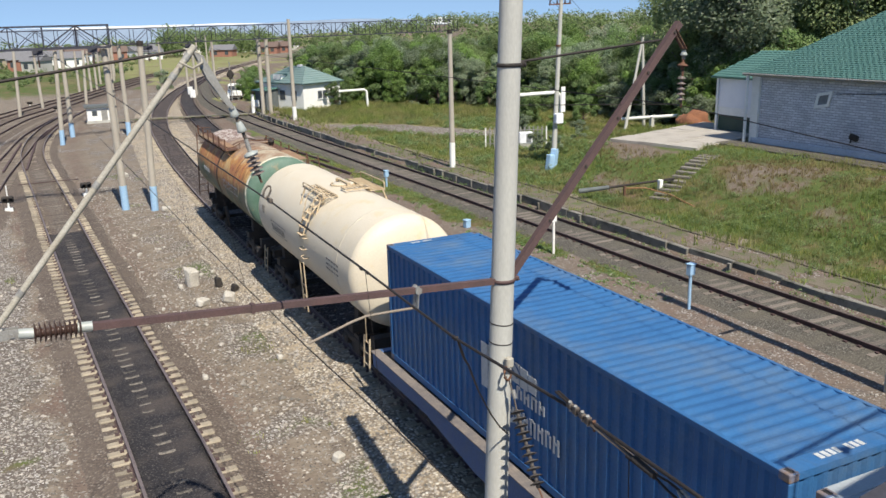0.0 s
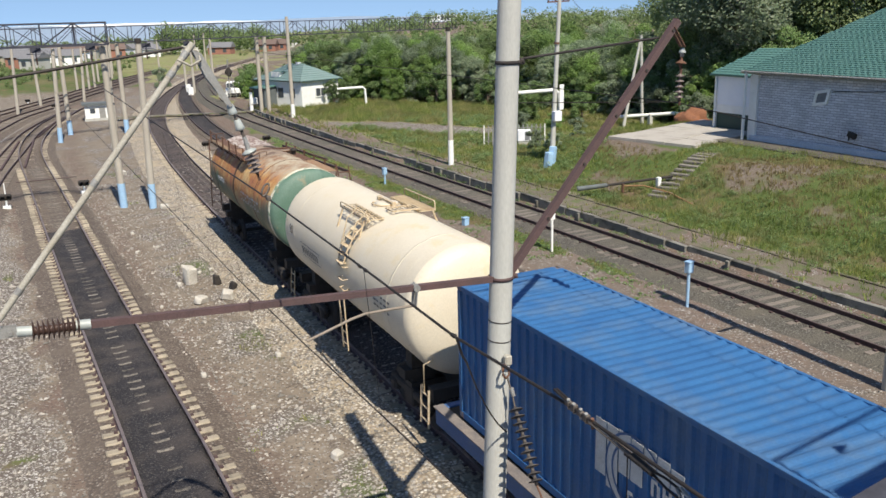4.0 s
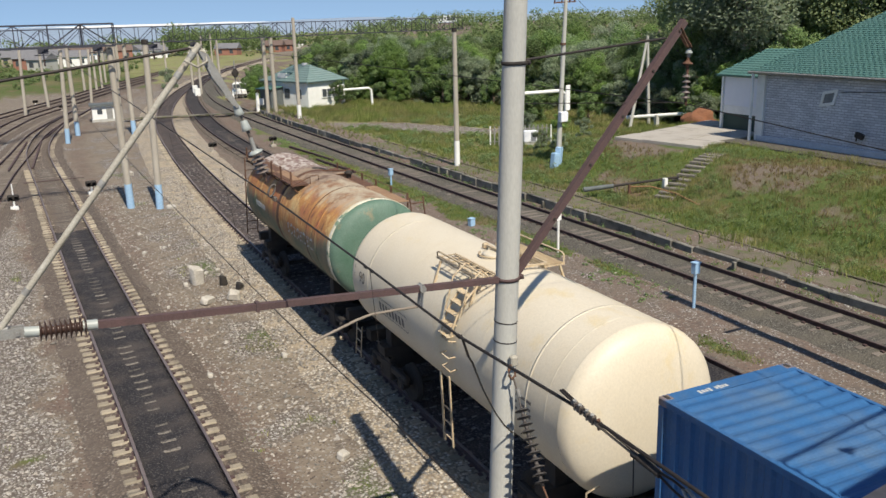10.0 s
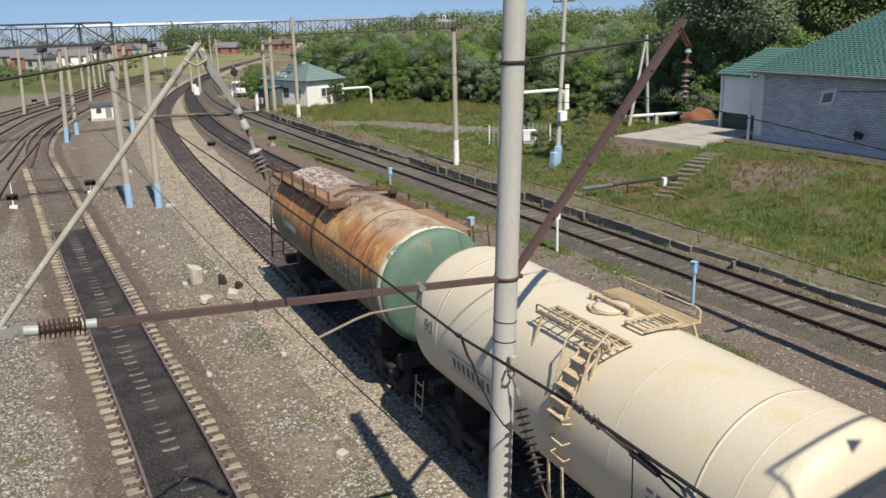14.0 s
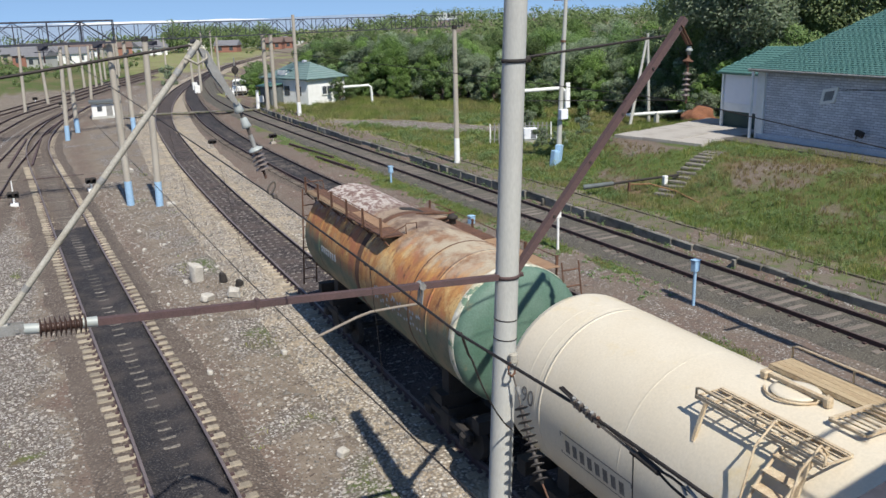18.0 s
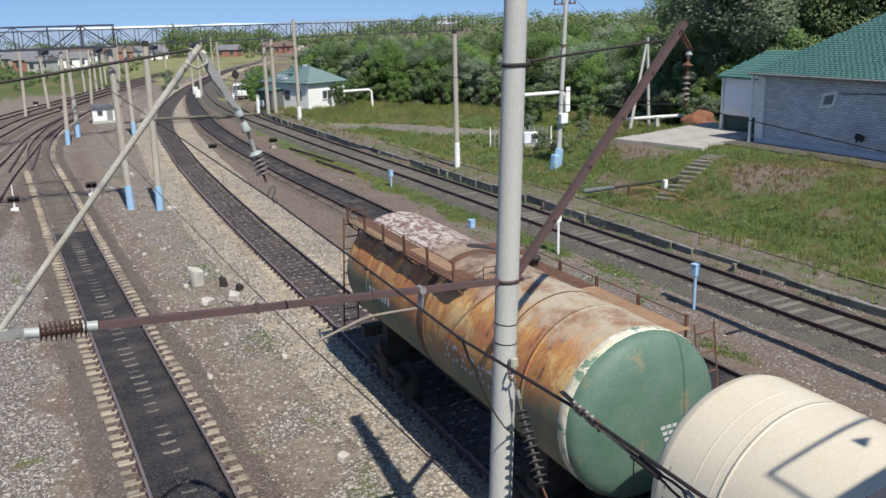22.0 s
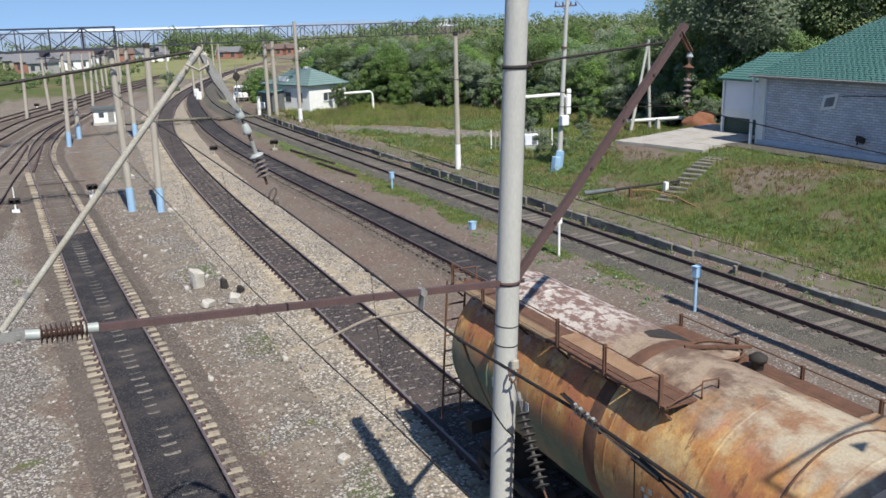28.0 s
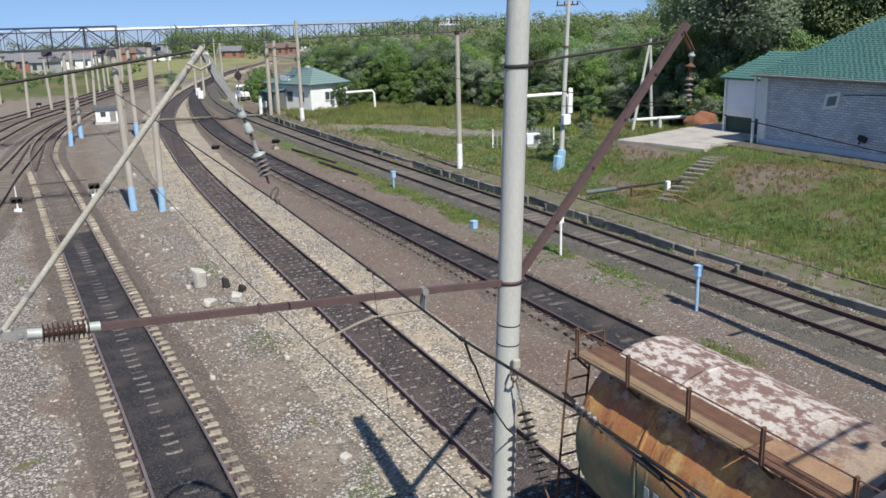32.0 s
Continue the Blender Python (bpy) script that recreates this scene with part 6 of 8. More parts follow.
truss((-34, 48.2), (4.75, 48.2), 8.42, 9.52, "riveted steel lattice gantry spanning the tracks")
truss((-20, 71), (51.4, 99.6), 7.85, 9.25, "long riveted steel lattice gantry far down the tracks", 1.7)


def gantry_boxes():
    """Dark suspension frames hung under the far gantry."""
    for x in (-6.0, -2.0, 2.2, 6.6, 11.5, 15.5):
        y = 71 + (x + 20) * 0.4
        t = thing("line_hanger", pose(x, y, 6.9), "dark steel hanger frame under the gantry", "hanger", "hangers of the gantry")
        part("post", tube((0, 0, 0), (0, 0, 0.95), 0.06, 0.06, 8), M_TRUSS, t)
        part("crossbar", beam((-0.7, 0, 0.3), (0.7, 0, 0.3), 0.07, 0.07), M_TRUSS, t)
        part("insulator", tube((0, 0, -0.6), (0, 0, 0.0), 0.07, 0.07, 8), M_INSUL, t)
        part("plate", box((0.8, 0.06, 0.4), (0, 0, 0.6)), M_TRUSS, t)


gantry_boxes()


def footbridge():
    """The bridge the camera stands on: deck, rails and the shields over the wires; seen only by its shadow."""
    t = thing("footbridge", pose(0, 0, 0, 0, 0, 8.2), "steel footbridge with railings across the yard", "footbridge", kind="structure")
    part("deck", box((90, 2.6, 0.25), (10, -0.78, 7.5)), M_CONC, t)
    for y in (0.52, -2.05):
        part("rail", beam((-35, y, 8.72), (55, y, 8.72), 0.05, 0.05), M_TRUSS, t)
        part("rail", beam((-35, y, 8.15), (55, y, 8.15), 0.04, 0.04), M_TRUSS, t)
        for i in range(46):
            part("baluster", beam((-35 + 2 * i, y, 7.6), (-35 + 2 * i, y, 8.72), 0.04, 0.04), M_TRUSS, t)
    # shield frame over the wires of the main track
    for a, b in (((7.55, 0.62, 7.6), (7.55, 0.62, 10.3)), ((7.55, 0.62, 10.3), (11.8, 0.62, 10.3)), ((11.8, 0.62, 7.6), (11.8, 0.62, 10.3))):
        part("shield_bar", beam(a, b, 0.04, 0.04), M_TRUSS, t)
    part("shield_plate", box((4.2, 0.02, 1.65), (9.7, 0.62, 8.45)), M_TRUSS, t)
    bm = bmesh.new()
    add_lathe(bm, [(0.0, -0.004), (0.16, -0.004), (0.16, 0.004), (0.0, 0.004)], 3, pose(8.5, 0.62, 9.9, 90, 0, 0))
    part("warning_plate", bm, M_TRUSS, t, "small triangular warning plate")
    for x in (-13, 5.2, 12.4, 28):
        part("pier", box((0.5, 0.6, 8.2), (x, -0.9, 3.4)), M_CONC, t)


footbridge()

# ---- buildings ----
def brick_wall_material():
    m = bpy.data.materials.new("grey_brickwork")
    m.use_nodes = True
    n, l = m.node_tree.nodes, m.node_tree.links
    bs = n["Principled BSDF"]
    bs.inputs["Roughness"].default_value = 0.9
    co = n.new("ShaderNodeTexCoord")
    mp = n.new("ShaderNodeMapping")
    mp.inputs["Rotation"].default_value = (radians(90), 0, radians(90))
    l.new(co.outputs["Object"], mp.inputs[0])
    sx = n.new("ShaderNodeSeparateXYZ")
    l.new(co.outputs["Object"], sx.inputs[0])
    cx = n.new("ShaderNodeCombineXYZ")
    ad = n.new("ShaderNodeMath")
    l.new(sx.outputs["X"], ad.inputs[0])
    l.new(sx.outputs["Y"], ad.inputs[1])
    l.new(ad.outputs[0], cx.inputs["X"])
    l.new(sx.outputs["Z"], cx.inputs["Y"])
    b = n.new("ShaderNodeTexBrick")
    b.inputs["Color1"].default_value = (0.46, 0.47, 0.51, 1)
    b.inputs["Color2"].default_value = (0.62, 0.63, 0.665, 1)
    b.inputs["Mortar"].default_value = (0.25, 0.255, 0.275, 1)
    b.inputs["Scale"].default_value = 1.0
    b.inputs["Brick Width"].default_value, b.inputs["Row Height"].default_value = 0.40, 0.135
    b.inputs["Mortar Size"].default_value = 0.013
    l.new(cx.outputs[0], b.inputs["Vector"])
    no = n.new("ShaderNodeTexNoise")
    no.inputs["Scale"].default_value = 0.8
    no.inputs["Detail"].default_value = 6.0
    l.new(co.outputs["Object"], no.inputs["Vector"])
    r = n.new("ShaderNodeMapRange")
    r.inputs["From Min"].default_value, r.inputs["From Max"].default_value = 0.3, 0.7
    r.inputs["To Min"].default_value, r.inputs["To Max"].default_value = 0.88, 1.1
    l.new(no.outputs[0], r.inputs["Value"])
    c = n.new("ShaderNodeCombineColor")
    for i in range(3):
        l.new(r.outputs[0], c.inputs[i])
    x = n.new("ShaderNodeMix")
    x.data_type, x.blend_type = "RGBA", "MULTIPLY"
    x.inputs["Factor"].default_value = 1.0
    l.new(b.outputs["Color"], x.inputs["A"])
    l.new(c.outputs[0], x.inputs["B"])
    l.new(x.outputs["Result"], bs.inputs["Base Color"])
    bp = n.new("ShaderNodeBump")
    bp.invert = True
    bp.inputs["Strength"].default_value, bp.inputs["Distance"].default_value = 0.6, 0.012
    l.new(b.outputs["Fac"], bp.inputs["Height"])
    l.new(bp.outputs[0], bs.inputs["Normal"])
    return m


M_BRICKWORK = brick_wall_material()
M_SIDING = mat("white_siding", (0.78, 0.79, 0.82), 0.7, second=(0.70, 0.72, 0.76), scale=1, fine=20, grain=0.08)
M_DARKGREEN = mat("dark_green_panel", (0.02, 0.05, 0.04), 0.6, second=(0.03, 0.06, 0.05), scale=2, fine=20)
M_APRON = mat("apron_concrete", (0.42, 0.39, 0.345), 0.95, second=(0.36, 0.33, 0.29), scale=0.7, fine=30, third=(0.28, 0.26, 0.22), third_scale=0.5, third_edge=(0.55, 0.7))
M_PANE = mat("mesh_pane", (0.22, 0.23, 0.24), 0.6, second=(0.16, 0.17, 0.18), scale=4, fine=30)
M_BLOCK = mat("pale_block", (0.52, 0.49, 0.43), 0.95, second=(0.40, 0.37, 0.32), scale=3, fine=20)
M_PLINTH = mat("pale_blue_plinth", (0.58, 0.61, 0.66), 0.85, second=(0.48, 0.51, 0.56), scale=1.5, fine=30)


def hip_roof(bx0, bx1, by0, by1, z, k, over):
    """Corners of a hipped roof over a rectangle."""
    x0, x1, y0, y1 = bx0 - over, bx1 + over, by0 - over, by1 + over
    half = min(x1 - x0, y1 - y0) / 2
    zr = z + half * k
    if x1 - x0 < y1 - y0:
        a, b = Vector(((x0 + x1) / 2, y0 + half, zr)), Vector(((x0 + x1) / 2, y1 - half, zr))
    else:
        a, b = Vector((x0 + half, (y0 + y1) / 2, zr)), Vector((x1 - half, (y0 + y1) / 2, zr))
    c = [Vector((x0, y0, z)), Vector((x1, y0, z)), Vector((x1, y1, z)), Vector((x0, y1, z))]
    return c, a, b


def roof_slope(parent, quad, courses, material, name="roof_slope"):
    """A sheet-tile slope: eave a-b, ridge d-c, laid in overlapping courses."""
    a, b, c, d = quad
    nrm = (b - a).cross(d - a).normalized()
    if nrm.z < 0:
        nrm = -nrm
    under = bmesh.new()
    lo = [under.verts.new(p - nrm * 0.10) for p in quad]
    hi = [under.verts.new(p - nrm * 0.02) for p in quad]
    under.faces.new(lo)
    under.faces.new(hi)
    for i in range(4):
        j = (i + 1) % 4
        under.faces.new((lo[i], lo[j], hi[j], hi[i]))
    bmesh.ops.recalc_face_normals(under, faces=under.faces)
    slope = part(name, under, material, parent)
    for i in range(courses):
        u0, u1 = i / courses, (i + 1.06) / courses
        u1 = min(u1, 1.0)
        p, q = a.lerp(d, u0), b.lerp(c, u0)
        s, t = a.lerp(d, u1), b.lerp(c, u1)
        n = max(2, int((q - p).length / 0.17))
        bm = bmesh.new()
        r0, r1 = [], []
        for j in range(n + 1):
            w = 0.016 * (1 if j % 2 else -1)
            r0.append(bm.verts.new(p.lerp(q, j / n) + nrm * (0.035 + w)))
            r1.append(bm.verts.new(s.lerp(t, j / n) + nrm * (0.012 + w)))
        for j in range(n):
            bm.faces.new((r0[j], r0[j + 1], r1[j + 1], r1[j])).smooth = True
        e = [bm.verts.new(v.co - nrm * 0.03) for v in r0]
        for j in range(n):
            bm.faces.new((r0[j], e[j], e[j + 1], r0[j + 1]))
        bmesh.ops.recalc_face_normals(bm, faces=bm.faces)
        part("roof_course", bm, material, slope)
    return slope


def station():
    x0, x1, y0, y1, zb, ze = 38.3, 50.3, 8.0, 36.8, 1.65, 5.9
    b = thing("station_building", Matrix(), "long grey brick building with a green sheet-tile hipped roof", "building")
    t = 0.4
    part("wall_west", box((t, y1 - y0, ze - zb + 0.6), (x0 + t / 2, (y0 + y1) / 2, (ze + zb - 0.6) / 2)), M_BRICKWORK, b, "grey brick wall")
    part("wall_north", box((x1 - x0 - t, t, ze - zb + 0.6), ((x0 + x1 + t) / 2, y1 - t / 2, (ze + zb - 0.6) / 2)), M_BRICKWORK, b)
    part("wall_south", box((x1 - x0 - t, t, ze - zb + 0.6), ((x0 + x1 + t) / 2, y0 + t / 2, (ze + zb - 0.6) / 2)), M_BRICKWORK, b)
    part("wall_east", box((t, y1 - y0 - 2 * t, ze - zb + 0.6), (x1 - t / 2, (y0 + y1) / 2, (ze + zb - 0.6) / 2)), M_BRICKWORK, b)
    part("plinth", box((0.18, y1 - y0 - 0.1, 0.42), (x0 - 0.09, (y0 + y1) / 2 - 0.1, zb + 0.38), None, 0.01), M_PLINTH, b, "pale blue-grey plinth")
    part("paved_strip", box((1.7, y1 - y0 + 1.0, 0.3), (x0 - 1.04, (y0 + y1) / 2 + 0.5, 1.80), None, 0.02), M_GREYSOIL, b, "dark gravel strip along the wall")
    c, ra, rb = hip_roof(x0, x1, y0, y1, ze, 0.66, 0.35)
    roof_slope(b, (c[0], c[3], rb, ra), 44, M_ROOF)
    roof_slope(b, (c[3], c[2], rb, rb), 44, M_ROOF)
    roof_slope(b, (c[1], c[2], rb, ra), 2, M_ROOF)
    roof_slope(b, (c[0], c[1], ra, ra), 2, M_ROOF)
    part("eave_board", box((0.06, y1 - y0 + 0.8, 0.16), (x0 - 0.44, (y0 + y1) / 2, ze - 0.08)), M_GALV, b)
    part("soffit", box((0.5, y1 - y0 + 0.8, 0.04), (x0 - 0.2, (y0 + y1) / 2, ze - 0.14)), M_DARKGREEN, b)
    part("gutter", tube((x0 - 0.52, y0 - 0.4, ze - 0.04), (x0 - 0.52, y1 + 0.4, ze - 0.04), 0.06, 0.06, 8), M_GALV, b)
    # corner pilaster and downpipe
    part("corner_strip", box((0.16, 0.55, ze - zb), (x0 - 0.08, y1 - 0.28, (ze + zb) / 2)), M_WHITE, b, "white painted corner strip")
    part("downpipe", tube((x0 - 0.42, y1 + 0.1, zb + 0.1), (x0 - 0.42, y1 + 0.1, ze - 0.1), 0.09, 0.09, 12), M_WHITE, b, "white downpipe")
    part("pipe_boot", tube((x0 - 0.42, y1 + 0.1, zb + 0.15), (x0 - 0.82, y1 + 0.1, zb + 0.02), 0.09, 0.095, 12), M_WHITE, b)
    skew = Matrix.Translation((0, 31.9, 4.7)) @ Matrix(((1, 0, 0, 0), (0, 1, -0.22, 0), (0, -0.20, 1, 0), (0, 0, 0, 1))) @ Matrix.Translation((0, -31.9, -4.7))
    w = part("window", box((0.05, 0.62, 0.50), (x0 - 0.01, 31.9, 4.70), skew), M_PANE, b, "small vent window hanging askew in a white frame")
    for sz, ce in (((0.10, 0.94, 0.16), (x0 - 0.04, 31.9, 5.03)), ((0.10, 0.94, 0.16), (x0 - 0.04, 31.9, 4.37)), ((0.10, 0.16, 0.50), (x0 - 0.04, 32.29, 4.70)), ((0.10, 0.16, 0.50), (x0 - 0.04, 31.51, 4.70))):
        part("window_frame", box(sz, ce, skew), M_WHITE, w)
    part("cable", tube((x0 - 0.03, 31.2, 5.05), (x0 - 0.03, 24, 5.5), 0.02, 0.02, 6), M_WIRE, b)
    # annex with siding and a dark green skirt
    ax0, ax1, ay0, ay1 = 40.6, 47.5, y1 + 0.02, 42.0
    an = thing("porch_annex", Matrix(), "white-sided annex with a dark green skirt and green roof", "annex")
    part("wall", box((ax1 - ax0, ay1 - ay0, 2.4), ((ax0 + ax1) / 2, (ay0 + ay1) / 2, 4.2)), M_SIDING, an, "white horizontal siding")
    part("skirt", box((ax1 - ax0 - 0.1, ay1 - ay0 - 0.1, 1.6), ((ax0 + ax1) / 2, (ay0 + ay1) / 2, 2.2)), M_DARKGREEN, an, "dark green lower panels")
    part("trim_band", box((ax1 - ax0 + 0.06, ay1 - ay0 + 0.06, 0.5), ((ax0 + ax1) / 2, (ay0 + ay1) / 2, 3.2)), M_WHITE, an)
    part("corner_post", box((0.16, 0.16, 3.8), (ax0 - 0.05, ay1 - 0.05, 3.5)), M_WHITE, an)
    c, ra, rb = hip_roof(ax0, ax1, ay0 - 3.0, ay1, 5.35, 0.5, 0.35)
    ra, rb = Vector((43.9, ay0 - 2.0, 6.95)), Vector((43.5, ay1 - 0.7, 6.85))
    roof_slope(an, (c[0], c[3], rb, ra), 12, M_ROOF)
    roof_slope(an, (c[3], c[2], rb, rb), 12, M_ROOF)
    # floodlight on a bracket
    fl = thing("floodlight", pose(x0 - 0.2, 29.75, 2.65), "black floodlight on a short wall bracket", "floodlight")
    part("arm", tube((0.2, 0.3, 0.0), (-0.15, 0.0, 0.28), 0.04, 0.04, 8), M_BLACK, fl)
    part("lamp", box((0.2, 0.5, 0.3), (-0.2, -0.1, 0.38), pose(0, 0, 0, 15, 0, 0), 0.04), M_BLACK, fl)


station()


def apron():
    """Concrete slabs before the annex."""
    a = thing("apron", Matrix(), "cracked pale concrete slabs before the annex", "paving", kind="structure")
    turn = radians(15)
    for i in range(5):
        for j in range(3):
            u, v = 1.05 + i * 2.1, 1.02 + j * 2.05
            x, y = 32.5 + u * math.cos(turn) + v * math.sin(turn), 42.6 + u * math.sin(turn) - v * math.cos(turn)
            if x > 41.5 and y < 42.5 or x > 38.0 and y < 37.5:
                continue
            ob = part("slab", box((2.08, 2.03, 0.2), (0, 0, 0), None, 0.012), M_APRON, a)
            ob.matrix_local = pose(x, y, 1.86 + random.uniform(-0.02, 0.02), random.uniform(-0.5, 0.5), random.uniform(-0.5, 0.5), 15)


apron()


M_STEP = mat("step_concrete", (0.235, 0.215, 0.185), 0.95, second=(0.16, 0.145, 0.12), scale=2, fine=30, island=0.15)


def garden_steps():
    t = thing("outdoor_steps", Matrix(), "weathered concrete steps up the grass bank", "steps")
    a, b = Vector((28.2, 32.75, 0.34)), Vector((33.3, 34.7, 1.78))
    n = 13
    for i in range(n):
        p = a.lerp(b, i / (n - 1))
        ob = part("step", box((0.34, 1.05, 0.12), (0, 0, 0), None, 0.015), M_STEP, t)
        ob.matrix_local = pose(p.x, p.y, ground_z(p.x, p.y) + 0.05, random.uniform(-1, 1), random.uniform(-1, 1), 20 + random.uniform(-2, 2))


garden_steps()


M_ROOF_OLD = mat("faded_green_roof", (0.14, 0.22, 0.21), 0.6, second=(0.17, 0.24, 0.23), scale=1, fine=20, grain=0.12)
M_PORCH = mat("weathered_porch", (0.13, 0.15, 0.15), 0.7, second=(0.09, 0.10, 0.10), scale=3, fine=30)


def crossing_house():
    z = 0.2
    h = thing("crossing_house", pose(27.4, 88.6, z, 0, 0, 21), "small white house with a green hipped roof", "house")
    W, D, H = 5.1, 7.6, 2.9
    t = 0.3
    part("wall", box((W, t, H), (W / 2, t / 2, H / 2)), M_WHITE, h, "whitewashed wall")
    part("wall", box((t, D - t, H), (t / 2, D / 2 + t / 2, H / 2)), M_WHITE, h)
    part("wall", box((t, D - t, H), (W - t / 2, D / 2 + t / 2, H / 2)), M_WHITE, h)
    part("wall", box((W - 2 * t, t, H), (W / 2, D - t / 2, H / 2)), M_WHITE, h)
    c, ra, rb = hip_roof(0, W, 0, D, H, 0.55, 0.4)
    for q in ((c[0], c[3], rb, ra), (c[1], c[2], rb, ra), (c[0], c[1], ra, ra), (c[3], c[2], rb, rb)):
        roof_slope(h, q, 8, M_ROOF_OLD)
    w = part("window", box((1.3, 0.06, 0.85), (W / 2, -0.01, 1.6)), M_GLASS, h)
    for sz, ce in (((1.45, 0.08, 0.08), (W / 2, -0.03, 2.06)), ((1.45, 0.12, 0.08), (W / 2, -0.05, 1.14)), ((0.08, 0.08, 0.85), (W / 2 - 0.68, -0.03, 1.6)), ((0.08, 0.08, 0.85), (W / 2 + 0.68, -0.03, 1.6)), ((0.06, 0.08, 0.85), (W / 2, -0.03, 1.6))):
        part("window_frame", box(sz, ce), M_WHITE, w)
    part("plinth", box((W + 0.1, 0.1, 0.3), (W / 2, -0.05, 0.1)), M_CONC, h)
    for y in (1.6, 3.6):
        part("window", box((0.06, 0.9, 1.0), (-0.01, y, 1.6)), M_GLASS, h)
    part("door", box((0.08, 0.95, 2.0), (-0.02, 5.3, 1.05)), M_DARKGREEN, h)
    po = part("porch", box((1.6, 2.0, 2.2), (-0.85, 5.3, 1.15)), M_PORCH, h, "dark lean-to porch")
    part("porch_roof", box((1.9, 2.4, 0.1), (-0.9, 5.3, 2.35), pose(0, 0, 0, 0, -6, 0)), M_ROOF, po)
    part("dormer", box((0.9, 1.4, 0.9), (0.6, 4.6, 3.3)), M_WHITE, h)
    part("dormer_roof", box((1.3, 1.7, 0.1), (0.5, 4.6, 3.8), pose(0, 0, 0, 0, 8, 0)), M_ROOF, h)
    part("chimney", box((0.4, 0.4, 0.8), (W / 2, 3.5, H + 1.4)), M_BRICKWORK, h)


crossing_house()


def hut():
    t = thing("yard_hut", pose(6.5, 97.0, GROUND, 0, 0, -3), "small white flat-roofed yard hut beside the masts", "hut")
    part("wall", box((2.2, 2.0, 1.5), (1.1, 1.0, 0.85)), M_WHITE, t, "whitewashed wall")
    part("base", box((2.4, 2.2, 0.3), (1.1, 1.0, 0.12)), M_CONC, t)
    part("roof", box((2.7, 2.5, 0.22), (1.1, 1.0, 1.72)), M_PORCH, t)
    part("window", box((0.5, 0.06, 0.5), (0.75, -0.01, 1.05)), M_GLASS, t)
    part("door", box((0.6, 0.06, 1.15), (1.7, -0.01, 0.8)), M_GALV, t)


hut()


def town():
    """Village houses far beyond the yard."""
    rng = random.Random(11)
    walls = [M_WHITE, M_BRICKWORK, M_SIDING, mat("red_wall", (0.36, 0.17, 0.12), 0.9), mat("ochre_wall", (0.42, 0.36, 0.26), 0.9), M_CONC]
    roofs = [mat("slate_roof", (0.20, 0.20, 0.21), 0.9), mat("brown_roof", (0.17, 0.12, 0.10), 0.9)]
    for i in range(105):
        a = radians(rng.uniform(-4, 17))
        d = rng.uniform(215, 560)
        x, y = d * math.sin(a), d * math.cos(a)
        if min(abs(x - TRACK[k](y)) for k in (1, 2, 3, 4, 6, 7)) < 14 and y < 270:
            continue
        h = thing("village_house", pose(x, y, ground_z(x, y), 0, 0, rng.uniform(-40, 40)), "distant village house with a pitched roof", "house", "houses of the village")
        W, D, H = rng.uniform(4, 7.5), rng.uniform(4, 7), rng.uniform(2.1, 2.9)
        part("wall", box((W, D, H), (0, 0, H / 2)), rng.choice(walls), h)
        bm = bmesh.new()
        v = [bm.verts.new(p) for p in ((-W / 2 - 0.3, -D / 2 - 0.4, H - 0.1), (W / 2 + 0.3, -D / 2 - 0.4, H - 0.1), (W / 2 + 0.3, D / 2 + 0.4, H - 0.1), (-W / 2 - 0.3, D / 2 + 0.4, H - 0.1), (-W / 2 - 0.3, 0, H + 1.5), (W / 2 + 0.3, 0, H + 1.5))]
        for f in ((0, 1, 5, 4), (2, 3, 4, 5), (0, 4, 3), (1, 2, 5), (0, 3, 2, 1)):
            bm.faces.new([v[k] for k in f])
        part("roof", bm, rng.choice(roofs), h)
        for k in (-1, 1):
            part("window", box((1.1, 0.06, 1.2), (k * W / 4, -D / 2 - 0.01, H * 0.55)), M_GLASS, h)
    # pale apartment blocks on the skyline
    for a, d, w, hh in ((26.4, 860, 26, 6.8), (27.4, 840, 12, 6.6), (49.3, 330, 34, 13.5)):
        x, y = d * math.sin(radians(a)), d * math.cos(radians(a))
        b = thing("apartment_block", pose(x, y, ground_z(x, y), 0, 0, -a), "pale distant apartment block on the skyline", "building", "blocks on the skyline")
        part("wall", box((w, 14, hh), (0, 0, hh / 2)), M_WHITE, b)
        for i in range(int(w / 6)):
            for j in range(4):
                part("window", box((2.0, 0.1, 1.4), (-w / 2 + 3 + i * 6, -7.06, 2.5 + j * hh / 4.6)), M_GLASS, b)


town()


# ---- small things by the tracks ----
def post_box(x, y, z, h, label, head=True, r=0.055, col=None):
    t = thing("marker_post", pose(x, y, z, 0, 0, 10), label, "post", "posts beside the tracks")
    part("post", tube((0, 0, -0.1), (0, 0, h), r, r, 12), col or M_POSTBLUE, t)
    if head:
        part("head", box((0.25, 0.2, 0.38), (0, 0, h - 0.05), None, 0.02), col or M_POSTBLUE, t)
        part("lid", box((0.29, 0.24, 0.04), (0, 0, h + 0.15), None, 0.01), col or M_POSTBLUE, t)
    return t


